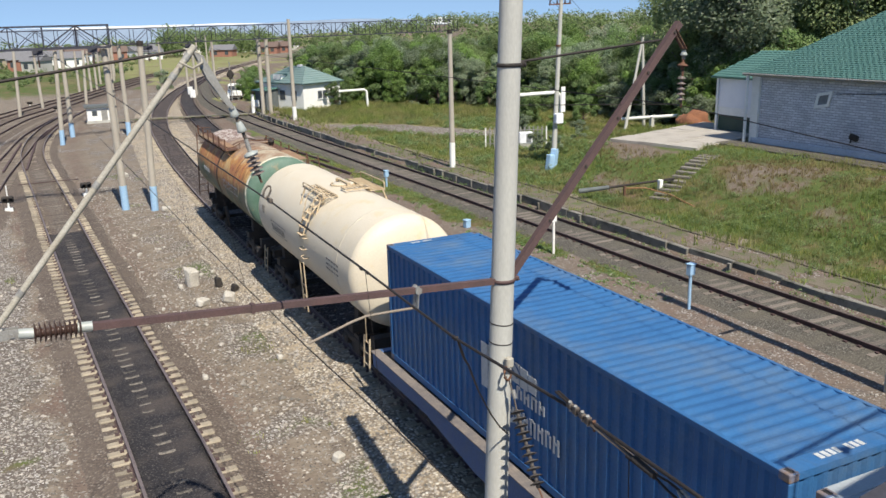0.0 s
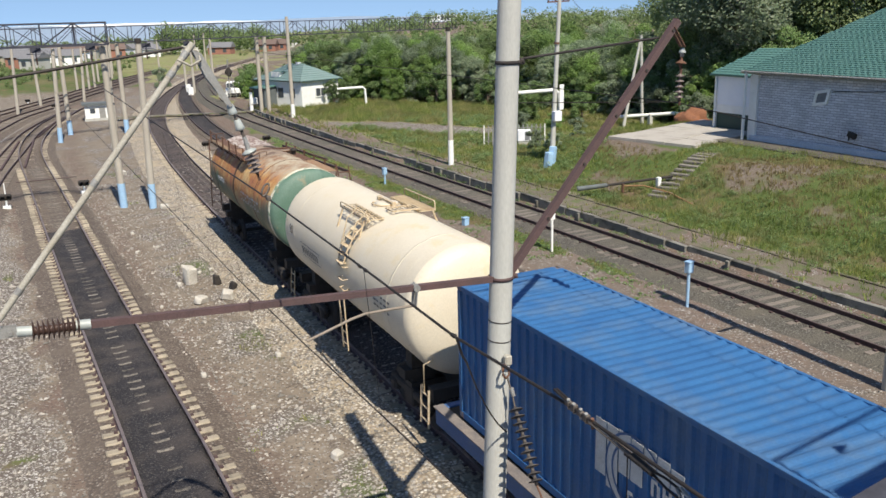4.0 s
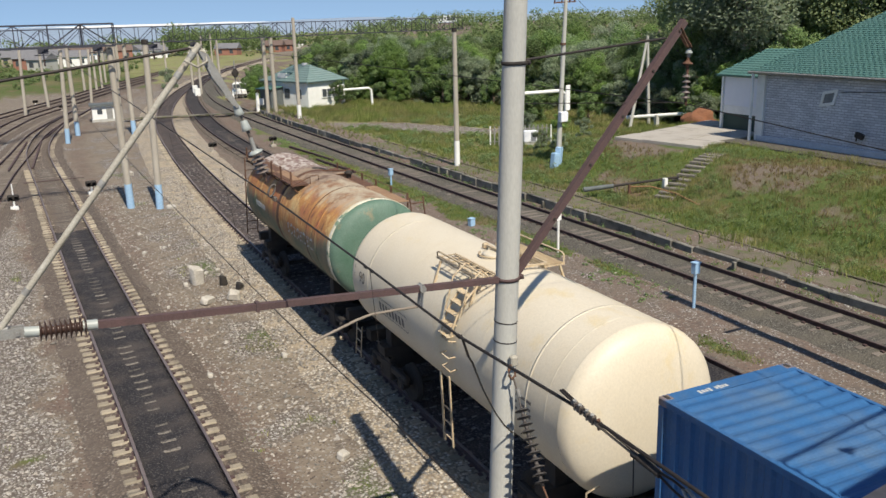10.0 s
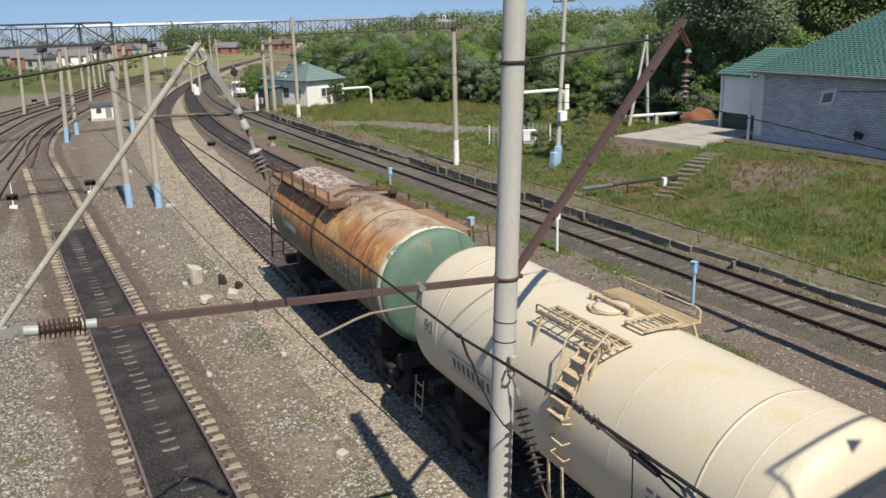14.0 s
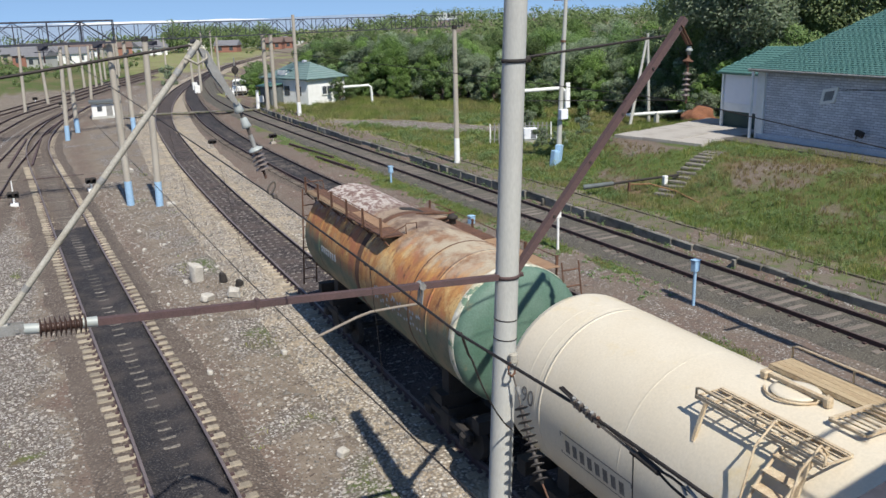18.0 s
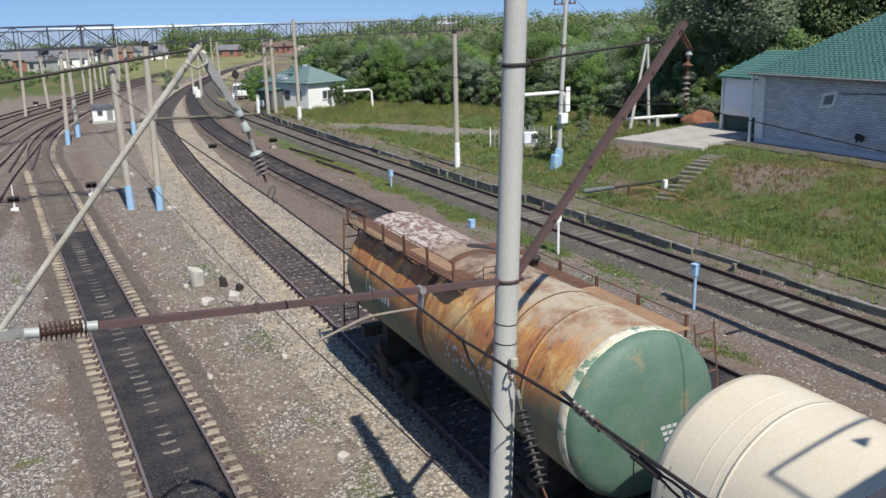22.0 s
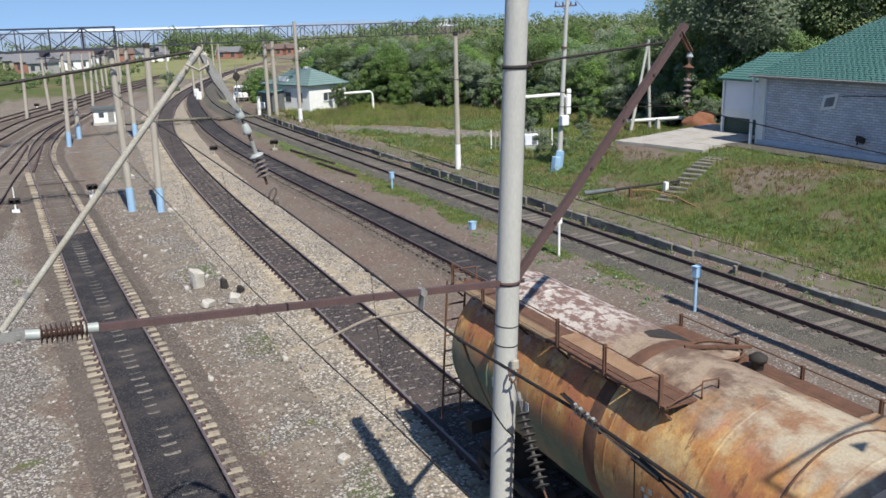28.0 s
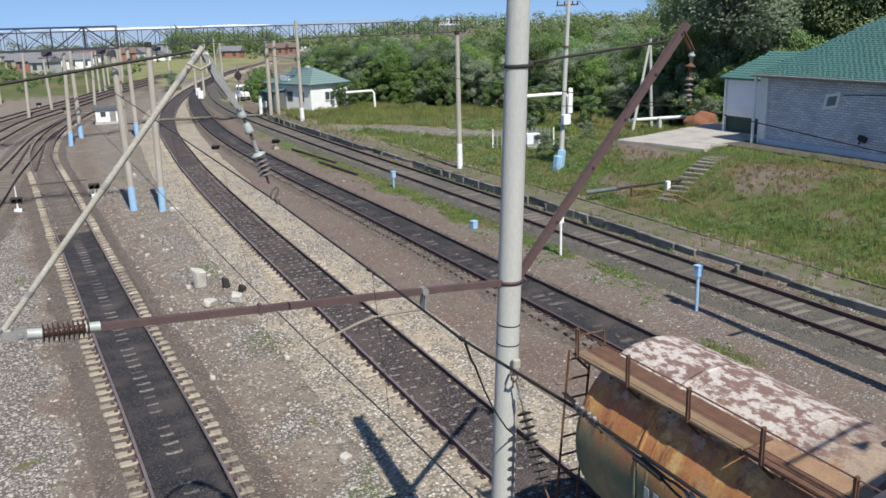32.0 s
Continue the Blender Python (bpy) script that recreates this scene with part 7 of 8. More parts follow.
post_box(19.4, 20.85, GROUND, 1.45, "light blue telephone post with a small box")
post_box(19.3, 46.9, GROUND, 0.85, "light blue marker post among the weeds")
wp = post_box(19.4, 29.05, GROUND, 1.75, "white marker post with a red-edged top board", head=False, col=M_WHITE)
part("board", box((0.32, 0.06, 0.42), (0, 0, 1.6), None, 0.01), M_WHITE, wp)
bb = thing("cable_box", pose(18.55, 35.2, GROUND, 0, 0, 12), "small light blue cable box on the gravel", "box")
part("body", box((0.28, 0.25, 0.36), (0, 0, 0.17), None, 0.02), M_POSTBLUE, bb)
part("lid", box((0.32, 0.29, 0.04), (0, 0, 0.37), None, 0.01), M_POSTBLUE, bb)


def block(x, y, size, rz, tilt=0, label="rough broken concrete block lying on the ground", mt=None):
    ob = thing("concrete_block", pose(x, y, GROUND + size[2] * 0.42, tilt, tilt * 0.6, rz), label, "block", "rubble between the tracks")
    bm = bmesh.new()
    add_box(bm, size, (0, 0, 0), None, min(size) * 0.18)
    for v in bm.verts:
        v.co += Vector((noise.noise(v.co * 4), noise.noise(v.co * 4 + Vector((5, 0, 0))), noise.noise(v.co * 4 + Vector((0, 9, 0))))) * min(size) * 0.22
    part("stone", bm, mt or M_BLOCK, ob)


block(5.15, 32.6, (0.42, 0.4, 0.75), 15, 6)
block(5.0, 29.9, (0.5, 0.35, 0.32), 40, 4)
block(5.95, 29.9, (0.42, 0.4, 0.36), -20, 5)
block(5.5, 16.95, (0.28, 0.22, 0.2), 30, 8)
block(6.0, 31.9, (0.26, 0.3, 0.42), 0, 0, "black signal relay stump between the tracks", M_BLACK)
block(6.4, 30.9, (0.22, 0.3, 0.34), 20, 10, "black signal relay stump between the tracks", M_BLACK)
block(30.4, 37.0, (0.4, 0.4, 0.5), 10, 5, "pale stone block in the grass")
block(6.55, 47.4, (0.5, 0.4, 0.25), 10, 5)
block(5.8, 60, (0.6, 0.4, 0.35), 10, 5)
for i in range(16):
    rr = random.uniform(0.08, 0.16)
    block(random.uniform(2.9, 6.6), random.uniform(15, 45), (rr * 1.4, rr, rr), random.uniform(0, 90), 5, "loose grey stone on the soil")


def dwarf_signal(x, y, rz, white=True):
    t = thing("dwarf_signal", pose(x, y, GROUND, 0, 0, rz), "low dwarf shunting signal with a black lamp head", "signal", "dwarf signals of the yard")
    part("base", box((0.42, 0.36, 0.2), (0, 0, 0.08), None, 0.02), M_WHITE if white else M_CONC_OLD, t)
    part("stem", tube((0, 0, 0.1), (0, 0, 0.5), 0.06, 0.06, 10), M_WHITE if white else M_CONC_OLD, t)
    hd = part("head", box((0.62, 0.24, 0.34), (0, 0, 0.66), None, 0.06), M_BLACK, t, "black twin lamp head")
    for s in (-0.15, 0.15):
        part("hood", lathe([(0.11, -0.2), (0.12, 0.0), (0.1, 0.0), (0.1, -0.18)], 16, pose(s, -0.12, 0.66, -90, 0, 0)), M_BLACK, hd)


dwarf_signal(3.05, 54.5, 5)
dwarf_signal(12.8, 67.0, 0, False)
dwarf_signal(17.7, 67.5, 0, False)
dwarf_signal(-1.15, 52.3, 0)
part("pole", tube((0, 0, -0.1), (0, 0, 1.35), 0.05, 0.03, 8), M_WHITE, thing("switch_lamp", pose(-1.15, 52.9, GROUND), "white switch lamp pole beside a dwarf signal", "switch lamp"))
dwarf_signal(-3.8, 104, 0, False)
dwarf_signal(-6.5, 118, 0, False)
dwarf_signal(1.6, 122, 0)
dwarf_signal(4.2, 112, 0, False)


def signal_mast(x, y):
    t = thing("signal_mast", pose(x, y, GROUND), "colour-light signal mast with a black round head", "signal")
    part("mast", tube((0, 0, 0), (0, 0, 5.2), 0.08, 0.07, 10), M_GALV, t)
    part("ladder_leg", tube((0.9, 0, 0), (0.15, 0, 4.0), 0.05, 0.05, 8), M_GALV, t)
    hd = part("head", lathe([(0.0, -0.08), (0.42, -0.08), (0.45, 0.0), (0.42, 0.08), (0.0, 0.08)], 24, pose(0, -0.15, 3.7, 90, 0, 0)), M_BLACK, t, "black round signal plate")
    part("lamp_box", box((0.34, 0.3, 1.1), (0, -0.2, 3.7), None, 0.05), M_BLACK, hd)
    part("relay_box", box((0.6, 0.5, 1.1), (-0.6, 0.2, 0.6), None, 0.03), M_WHITE, t)


signal_mast(24.2, 108.0)
for x, y in ((21.8, 121), (22.6, 127), (24.0, 112)):
    rb = thing("relay_cabinet", pose(x, y, GROUND), "white relay cabinet beside the tracks", "cabinet", "relay cabinets")
    part("body", box((0.7, 0.5, 1.2), (0, 0, 0.6), None, 0.03), M_WHITE, rb)
    part("foot", box((0.8, 0.6, 0.15), (0, 0, 0.05)), M_CONC, rb)


def parked_van():
    t = thing("parked_van", pose(25.3, 111.0, ground_z(25.3, 111.0), 0, 0, -14), "white parked van beside the crossing", "van")
    bm = box((1.8, 4.2, 0.85), (0, 0, 0.75), None, 0.12)
    add_box(bm, (1.65, 2.9, 0.75), (0, 0.4, 1.5), None, 0.18)
    part("body", bm, M_WHITE, t)
    part("windscreen", box((1.4, 0.05, 0.5), (0, -1.06, 1.52), pose(0, 0, 0, 0, 0, 0)), M_GLASS, t)
    for s in (-1, 1):
        part("side_window", box((0.03, 1.8, 0.42), (s * 0.835, 0.3, 1.55)), M_GLASS, t)
        for y in (-1.3, 1.3):
            part("wheel", lathe([(0, -0.1), (0.2, -0.1), (0.33, -0.08), (0.33, 0.08), (0.2, 0.1), (0, 0.1)], 18, pose(s * 0.82, y, 0.33, 0, 90, 0)), M_BLACK, t)
    part("bumper", box((1.7, 0.12, 0.2), (0, -2.12, 0.5), None, 0.03), M_BLACK, t)


parked_van()
st = thing("concrete_stanchion", pose(22.95, 92.6, GROUND), "white painted stanchion with a box at the crossing", "post")
part("post", tube((0, 0, -0.1), (0, 0, 2.3), 0.22, 0.17, 12), M_WHITE, st)
part("cap_box", box((0.75, 0.5, 0.7), (0.25, 0, 1.35), None, 0.05), M_WHITE, st)
part("foot", box((0.6, 0.5, 0.3), (0.1, 0, 0.1), None, 0.04), M_CONC_OLD, st)


def twin_pole():
    """Paired concrete pole with a crossarm, a service box and blue cabinets at its foot."""
    z = 0.3
    t = thing("utility_pole", pose(28.9, 43.4, z), "paired concrete pole with crossarm and service box", "utility pole")
    part("pole", tube((0, 0, -0.2), (0.5, 0, 10.4), 0.16, 0.11, 14), M_CONC, t)
    part("strut", tube((0.45, 0.5, -0.2), (0.35, 0.1, 7.6), 0.12, 0.10, 12), M_CONC, t)
    ca = part("crossarm", beam((-0.35, 0, 9.7), (1.15, 0, 9.75), 0.08, 0.08), M_RUST, t)
    for x in (-0.3, 0.2, 0.75, 1.1):
        part("pin_insulator", tube((x, 0, 9.74), (x, 0, 9.95), 0.05, 0.04, 8), M_INSUL, ca)
    part("band", tube((0.3, 0, 7.3), (0.305, 0, 7.42), 0.17, 0.17, 14), M_RUST, t)
    part("service_box", box((0.5, 0.35, 0.6), (0.2, -0.25, 3.1), None, 0.03), M_SIDING, t, "pale grey service box")
    part("lamp_panel", box((0.3, 0.1, 1.5), (0.55, -0.2, 4.2), None, 0.03), M_WHITE, t)
    for x, y, h, rz in ((-0.55, -0.4, 1.0, 10), (-0.2, -0.25, 1.3, 35)):
        cb = thing("switch_cabinet", pose(28.9 + x, 43.4 + y, z), "light blue switch cabinet leaning at the pole foot", "cabinet", "switch cabinets at the pole")
        part("body", box((0.42, 0.36, h), (0, 0, h / 2), pose(0, 0, 0, 4, 5, rz), 0.03), M_POSTBLUE, cb)
        part("door", box((0.34, 0.03, h * 0.8), (0, -0.19, h / 2), pose(0, 0, 0, 4, 5, rz), 0.01), M_POSTBLUE, cb)


twin_pole()
for a, b in (((28.6, 43.4, 10.3), (45.0, 55.3, 7.35)), ((30.0, 43.4, 10.35), (45.6, 55.2, 7.3))):
    bm = bmesh.new()
    add_path(bm, [Vector(a).lerp(Vector(b), i / 12) - Vector((0, 0, 0.9 * 4 * (i / 12) * (1 - i / 12))) for i in range(13)], 0.012, 5)
    tagged(part("power_line", bm, M_WIRE), "thin dark power line slung between two poles", "power line", "power lines to the strutted pole")


def a_frame():
    t = thing("strutted_pole", pose(44.0, 55.2, 0.6), "leaning wooden power pole with a strut", "utility pole")
    part("pole", tube((1.7, 0.2, -0.2), (1.2, 0.1, 6.9), 0.14, 0.11, 12), M_CONC, t)
    part("strut", tube((-0.5, -0.2, -0.2), (1.15, 0.1, 6.6), 0.13, 0.10, 12), M_CONC, t)
    part("crossarm", beam((0.5, 0.1, 6.6), (1.9, 0.1, 6.5), 0.08, 0.08), M_RUST, t)


a_frame()


def white_pipes():
    """White heating pipes on posts, one by the fence, one behind the house."""
    t = thing("pipe_portal", Matrix(), "white painted pipe bent over on two posts", "pipe")
    bm = bmesh.new()
    add_path(bm, [(31.2, 53.8, 0.2), (31.2, 53.8, 3.6), (31.5, 53.8, 3.85), (35.6, 53.0, 3.95), (35.9, 53.0, 3.7), (35.9, 53.0, 2.2)], 0.13, 10)
    part("pipe", bm, M_WHITE, t)
    t = thing("pipe_portal", Matrix(), "white painted pipe bent over near the house", "pipe")
    bm = bmesh.new()
    add_path(bm, [(31.0, 87.6, 2.15), (33.6, 86.8, 2.25), (33.85, 86.8, 2.05), (33.95, 86.8, 0.15)], 0.13, 10)
    part("pipe", bm, M_WHITE, t)
    t = thing("ground_pipe", Matrix(), "white pipe lying low in the grass", "pipe")
    part("pipe", tube((43.9, 56.0, 1.1), (47.2, 52.4, 1.5), 0.14, 0.14, 10), M_WHITE, t)
    part("support", box((0.3, 0.3, 1.0), (45.5, 54.2, 0.85)), M_CONC, t)


white_pipes()


def small_fence():
    t = thing("fence", Matrix(), "low whitish paling fence round a meter box", "fence")
    a, b = Vector((29.9, 53.6, 0.3)), Vector((33.9, 51.8, 0.3))
    for i in range(15):
        p = a.lerp(b, i / 14)
        part("paling", box((0.09, 0.03, 1.5), (p.x, p.y, 0.98)), M_WHITE if i in (0, 5, 14) else M_GALV, t)
    for z in (0.6, 1.5):
        part("fence_rail", beam((a.x, a.y, z), (b.x, b.y, z), 0.06, 0.04), M_GALV, t)
    m = thing("meter_box", pose(32.4, 52.2, 0.3, 0, 0, -24), "white metal meter box by the fence", "box")
    part("body", box((0.95, 0.5, 0.8), (0, 0, 0.68), None, 0.03), M_SIDING, m)
    part("door", box((0.36, 0.02, 0.6), (0.2, -0.26, 0.66), None, 0.005), M_PANE, m)
    part("leg", box((0.9, 0.4, 0.3), (0, 0, 0.12)), M_CONC, m)


small_fence()


def fallen_pole():
    t = thing("fallen_pole", Matrix(), "dark charred pole lying on the bank on a prop", "pole")
    part("shaft", tube((25.9, 35.3, 0.68), (29.7, 33.45, 1.15), 0.07, 0.06, 10), M_BLACK, t)
    part("wrapped_end", tube((25.3, 35.6, 0.62), (26.7, 34.95, 0.78), 0.13, 0.11, 12), M_PORCH, t)
    part("prop", box((0.22, 0.22, 0.62), (29.0, 33.7, 0.82), None, 0.02), M_WHITE, t)
    part("prop", box((0.12, 0.12, 0.5), (27.4, 34.55, 0.6), None, 0.02), M_RUST, t)
    r = thing("bent_pipe", Matrix(), "orange rusty pipe bent down onto the bank", "pipe")
    bm = bmesh.new()
    add_path(bm, [(27.2, 34.2, 0.8), (28.0, 33.6, 0.82), (28.6, 32.4, 0.6), (28.4, 30.8, 0.42), (28.3, 30.2, 0.35)], 0.035, 8)
    part("pipe", bm, mat("orange_rust", (0.34, 0.19, 0.09), 0.85, second=(0.24, 0.13, 0.065), scale=5, fine=40), r)


fallen_pole()


def soil_heap():
    bm = bmesh.new()
    bmesh.ops.create_icosphere(bm, subdivisions=4, radius=1.0)
    for v in bm.verts:
        n1 = noise.noise(v.co * 1.6) * 0.35 + noise.noise(v.co * 5.0) * 0.1
        v.co = Vector((v.co.x * (1.25 + n1), v.co.y * (1.1 + n1), max(-0.1, v.co.z * (1.1 + n1))))
    ob = part("earth_mound", bm, mat("red_soil", (0.26, 0.11, 0.055), 0.95, second=(0.18, 0.08, 0.045), scale=2, fine=12, bump=0.8, dist=0.06), smooth=True)
    ob.location = (42.6, 46.2, ground_z(42.6, 46.2))
    tagged(ob, "heap of reddish-brown soil beside the concrete apron", "earth mound")


soil_heap()


def cable_duct():
    """Dark rail pieces stored along the weeds between the third and fourth tracks."""
    for a, b in (((18.6, 66.0), (19.3, 57.5)), ((18.4, 58.5), (18.9, 52.0))):
        t = tagged(part("stored_rail", beam((*a, GROUND + 0.1), (*b, GROUND + 0.1), 0.14, 0.16), M_RAIL), "spare rusty rail stored in the weeds", "rail", "stored rails")


cable_duct()


def cloud_bank():
    """Low white cloud just over the far horizon."""
    m = bpy.data.materials.new("cloud")
    m.use_nodes = True
    n, l = m.node_tree.nodes, m.node_tree.links
    em = n.new("ShaderNodeEmission")
    em.inputs["Color"].default_value = (0.93, 0.96, 1.0, 1)
    em.inputs["Strength"].default_value = 1.0
    l.new(em.outputs[0], n["Material Output"].inputs["Surface"])
    bm = bmesh.new()
    lo, hi = [], []
    for i in range(60):
        a = radians(-8 + 26 * i / 59)
        e = 0.5 + 0.5 * noise.noise((i * 0.25, 0, 0))
        x, y = 2300 * math.sin(a), 2300 * math.cos(a)
        lo.append(bm.verts.new((x, y, 2)))
        hi.append(bm.verts.new((x, y, 8.0 + (1.0 + 4 * e) * min(1, (59 - i) / 12))))
    for i in range(59):
        bm.faces.new((lo[i], lo[i + 1], hi[i + 1], hi[i]))
    ob = part("cloud_bank", bm, m)
    tagged(ob, "thin white cloud bank low over the horizon", "cloud", kind="structure")


cloud_bank()

# ---- trees and grass ----
def island_leaf(name, a, b, c):
    m = bpy.data.materials.new(name)
    m.use_nodes = True
    n, l = m.node_tree.nodes, m.node_tree.links
    bs = n["Principled BSDF"]
    bs.inputs["Roughness"].default_value = 0.65
    bs.inputs["Specular IOR Level"].default_value = 0.15
    g = n.new("ShaderNodeNewGeometry")
    r = n.new("ShaderNodeValToRGB")
    r.color_ramp.elements[0].color, r.color_ramp.elements[1].color = (*(1.2 * v for v in a), 1), (*(1.2 * v for v in c), 1)
    e = r.color_ramp.elements.new(0.5)
    e.color = (*(1.2 * v for v in b), 1)
    l.new(g.outputs["Random Per Island"], r.inputs[0])
    oi = n.new("ShaderNodeObjectInfo")
    mr = n.new("ShaderNodeMapRange")
    mr.inputs["To Min"].default_value, mr.inputs["To Max"].default_value = 0.7, 1.3
    l.new(oi.outputs["Random"], mr.inputs["Value"])
    x = n.new("ShaderNodeMix")
    x.data_type, x.blend_type = "RGBA", "MULTIPLY"
    x.inputs["Factor"].default_value = 1.0
    cc = n.new("ShaderNodeCombineColor")
    for i in range(3):
        l.new(mr.outputs[0], cc.inputs[i])
    l.new(r.outputs[0], x.inputs["A"])
    l.new(cc.outputs[0], x.inputs["B"])
    l.new(x.outputs["Result"], bs.inputs["Base Color"])
    tr = n.new("ShaderNodeBsdfTranslucent")
    l.new(x.outputs["Result"], tr.inputs["Color"])
    mx = n.new("ShaderNodeMixShader")
    mx.inputs[0].default_value = 0.5
    l.new(bs.outputs[0], mx.inputs[1])
    l.new(tr.outputs[0], mx.inputs[2])
    l.new(mx.outputs[0], n["Material Output"].inputs["Surface"])
    return m


LEAVES = [island_leaf("leaf_green", (0.103, 0.168, 0.060), (0.165, 0.245, 0.096), (0.247, 0.316, 0.150)),
          island_leaf("leaf_bright", (0.113, 0.184, 0.048), (0.170, 0.265, 0.072), (0.227, 0.316, 0.120)),
          island_leaf("leaf_grey", (0.129, 0.178, 0.102), (0.201, 0.250, 0.156), (0.299, 0.337, 0.240)),
          island_leaf("leaf_birch", (0.165, 0.22, 0.10), (0.235, 0.295, 0.135), (0.30, 0.355, 0.175)),
          island_leaf("leaf_dark", (0.088, 0.133, 0.048), (0.134, 0.184, 0.072), (0.185, 0.230, 0.108))]


def leaf_quads(lumps, n, size, rng):
    """Leaf clumps spread over the outer part of several lumps."""
    vs, fs = [], []
    lum = np.array(lumps)
    w = lum[:, 3] ** 2
    w /= w.sum()
    pick = rng.choice(len(lumps), n, p=w)
    d = rng.normal(size=(n, 3))
    d /= np.linalg.norm(d, axis=1)[:, None]
    c = lum[pick, :3] + d * (lum[pick, 3] * rng.uniform(0.62, 1.08, n))[:, None] * np.array([1, 1, 0.85])
    u = rng.normal(size=(n, 3)) * 0.45 + d * 0.8 + np.array([0, -0.3, 0.6])
    u /= np.linalg.norm(u, axis=1)[:, None]
    a = np.cross(u, rng.normal(size=(n, 3)))
    a /= np.linalg.norm(a, axis=1)[:, None]
    b = np.cross(u, a)
    s = size * rng.uniform(0.55, 1.35, n)[:, None]
    quad = np.stack([c + a * s, c + b * s * 0.62, c - a * s, c - b * s * 0.62], 1).reshape(-1, 3)
    faces = np.arange(4 * n).reshape(-1, 4)
    return quad, faces


def tree_kind(h, spread, n, leaf, material, bark, seed, low=0.12, name="tree", label="leafy deciduous tree with a dense uneven crown", trunk_r=None):
    rng = np.random.RandomState(seed)
    rr = random.Random(seed)
    t = thing(name, Matrix(), label, "tree" if name == "tree" else "bush", "trees behind the yard" if name == "tree" else "bushes behind the yard")
    r0 = trunk_r or (0.05 + h * 0.014)
    bm = bmesh.new()
    pts = [(0.12 * h * 0.1 * math.sin(k * 1.3 + seed), 0.1 * h * 0.1 * math.cos(k * 1.7 + seed), h * 0.85 * k / 5) for k in range(6)]
    for k, (p, q) in enumerate(zip(pts, pts[1:])):
        add_tube(bm, p, q, r0 * (1 - k * 0.17), r0 * (1 - (k + 1) * 0.17), 7)
    lumps = []
    for i in range(int(12 + h * 1.3)):
        z = h * rr.uniform(low + 0.06, 0.86)
        a = i * 2.4 + rr.uniform(-0.4, 0.4)
        reach = spread * h * (0.35 + 0.65 * math.sin(math.pi * min(1, (z / h - low) / (1.05 - low)) ** 0.8)) * rr.uniform(0.45, 0.95)
        s = h * rr.uniform(0.07, 0.15)
        c = (math.cos(a) * reach, math.sin(a) * reach, z)
        lumps.append((*c, s))
        base = pts[min(5, max(1, int(z / h * 5)))]
        add_tube(bm, (base[0], base[1], max(0.3, z - h * 0.16)), c, r0 * 0.4, r0 * 0.12, 5)
    lumps.append((0, 0, h * 0.88, h * 0.12))
    lumps.append((0, 0, h * 0.6, h * 0.2))
    part("trunk", bm, bark, t)
    quad, faces = leaf_quads(lumps, n, leaf, rng)
    me = bpy.data.meshes.new("crown")
    me.from_pydata(quad.tolist(), [], faces.tolist())
    me.materials.append(material)
    cr = new("crown", me)
    cr.parent = t
    return t


EDGE = lerp_path([(40, 49.5), (48, 48.5), (60, 48.0), (70, 46.5), (80, 42.5), (88, 37.5), (96, 34.5), (105, 33.5), (120, 36.5), (150, 47.0), (185, 62.0)])


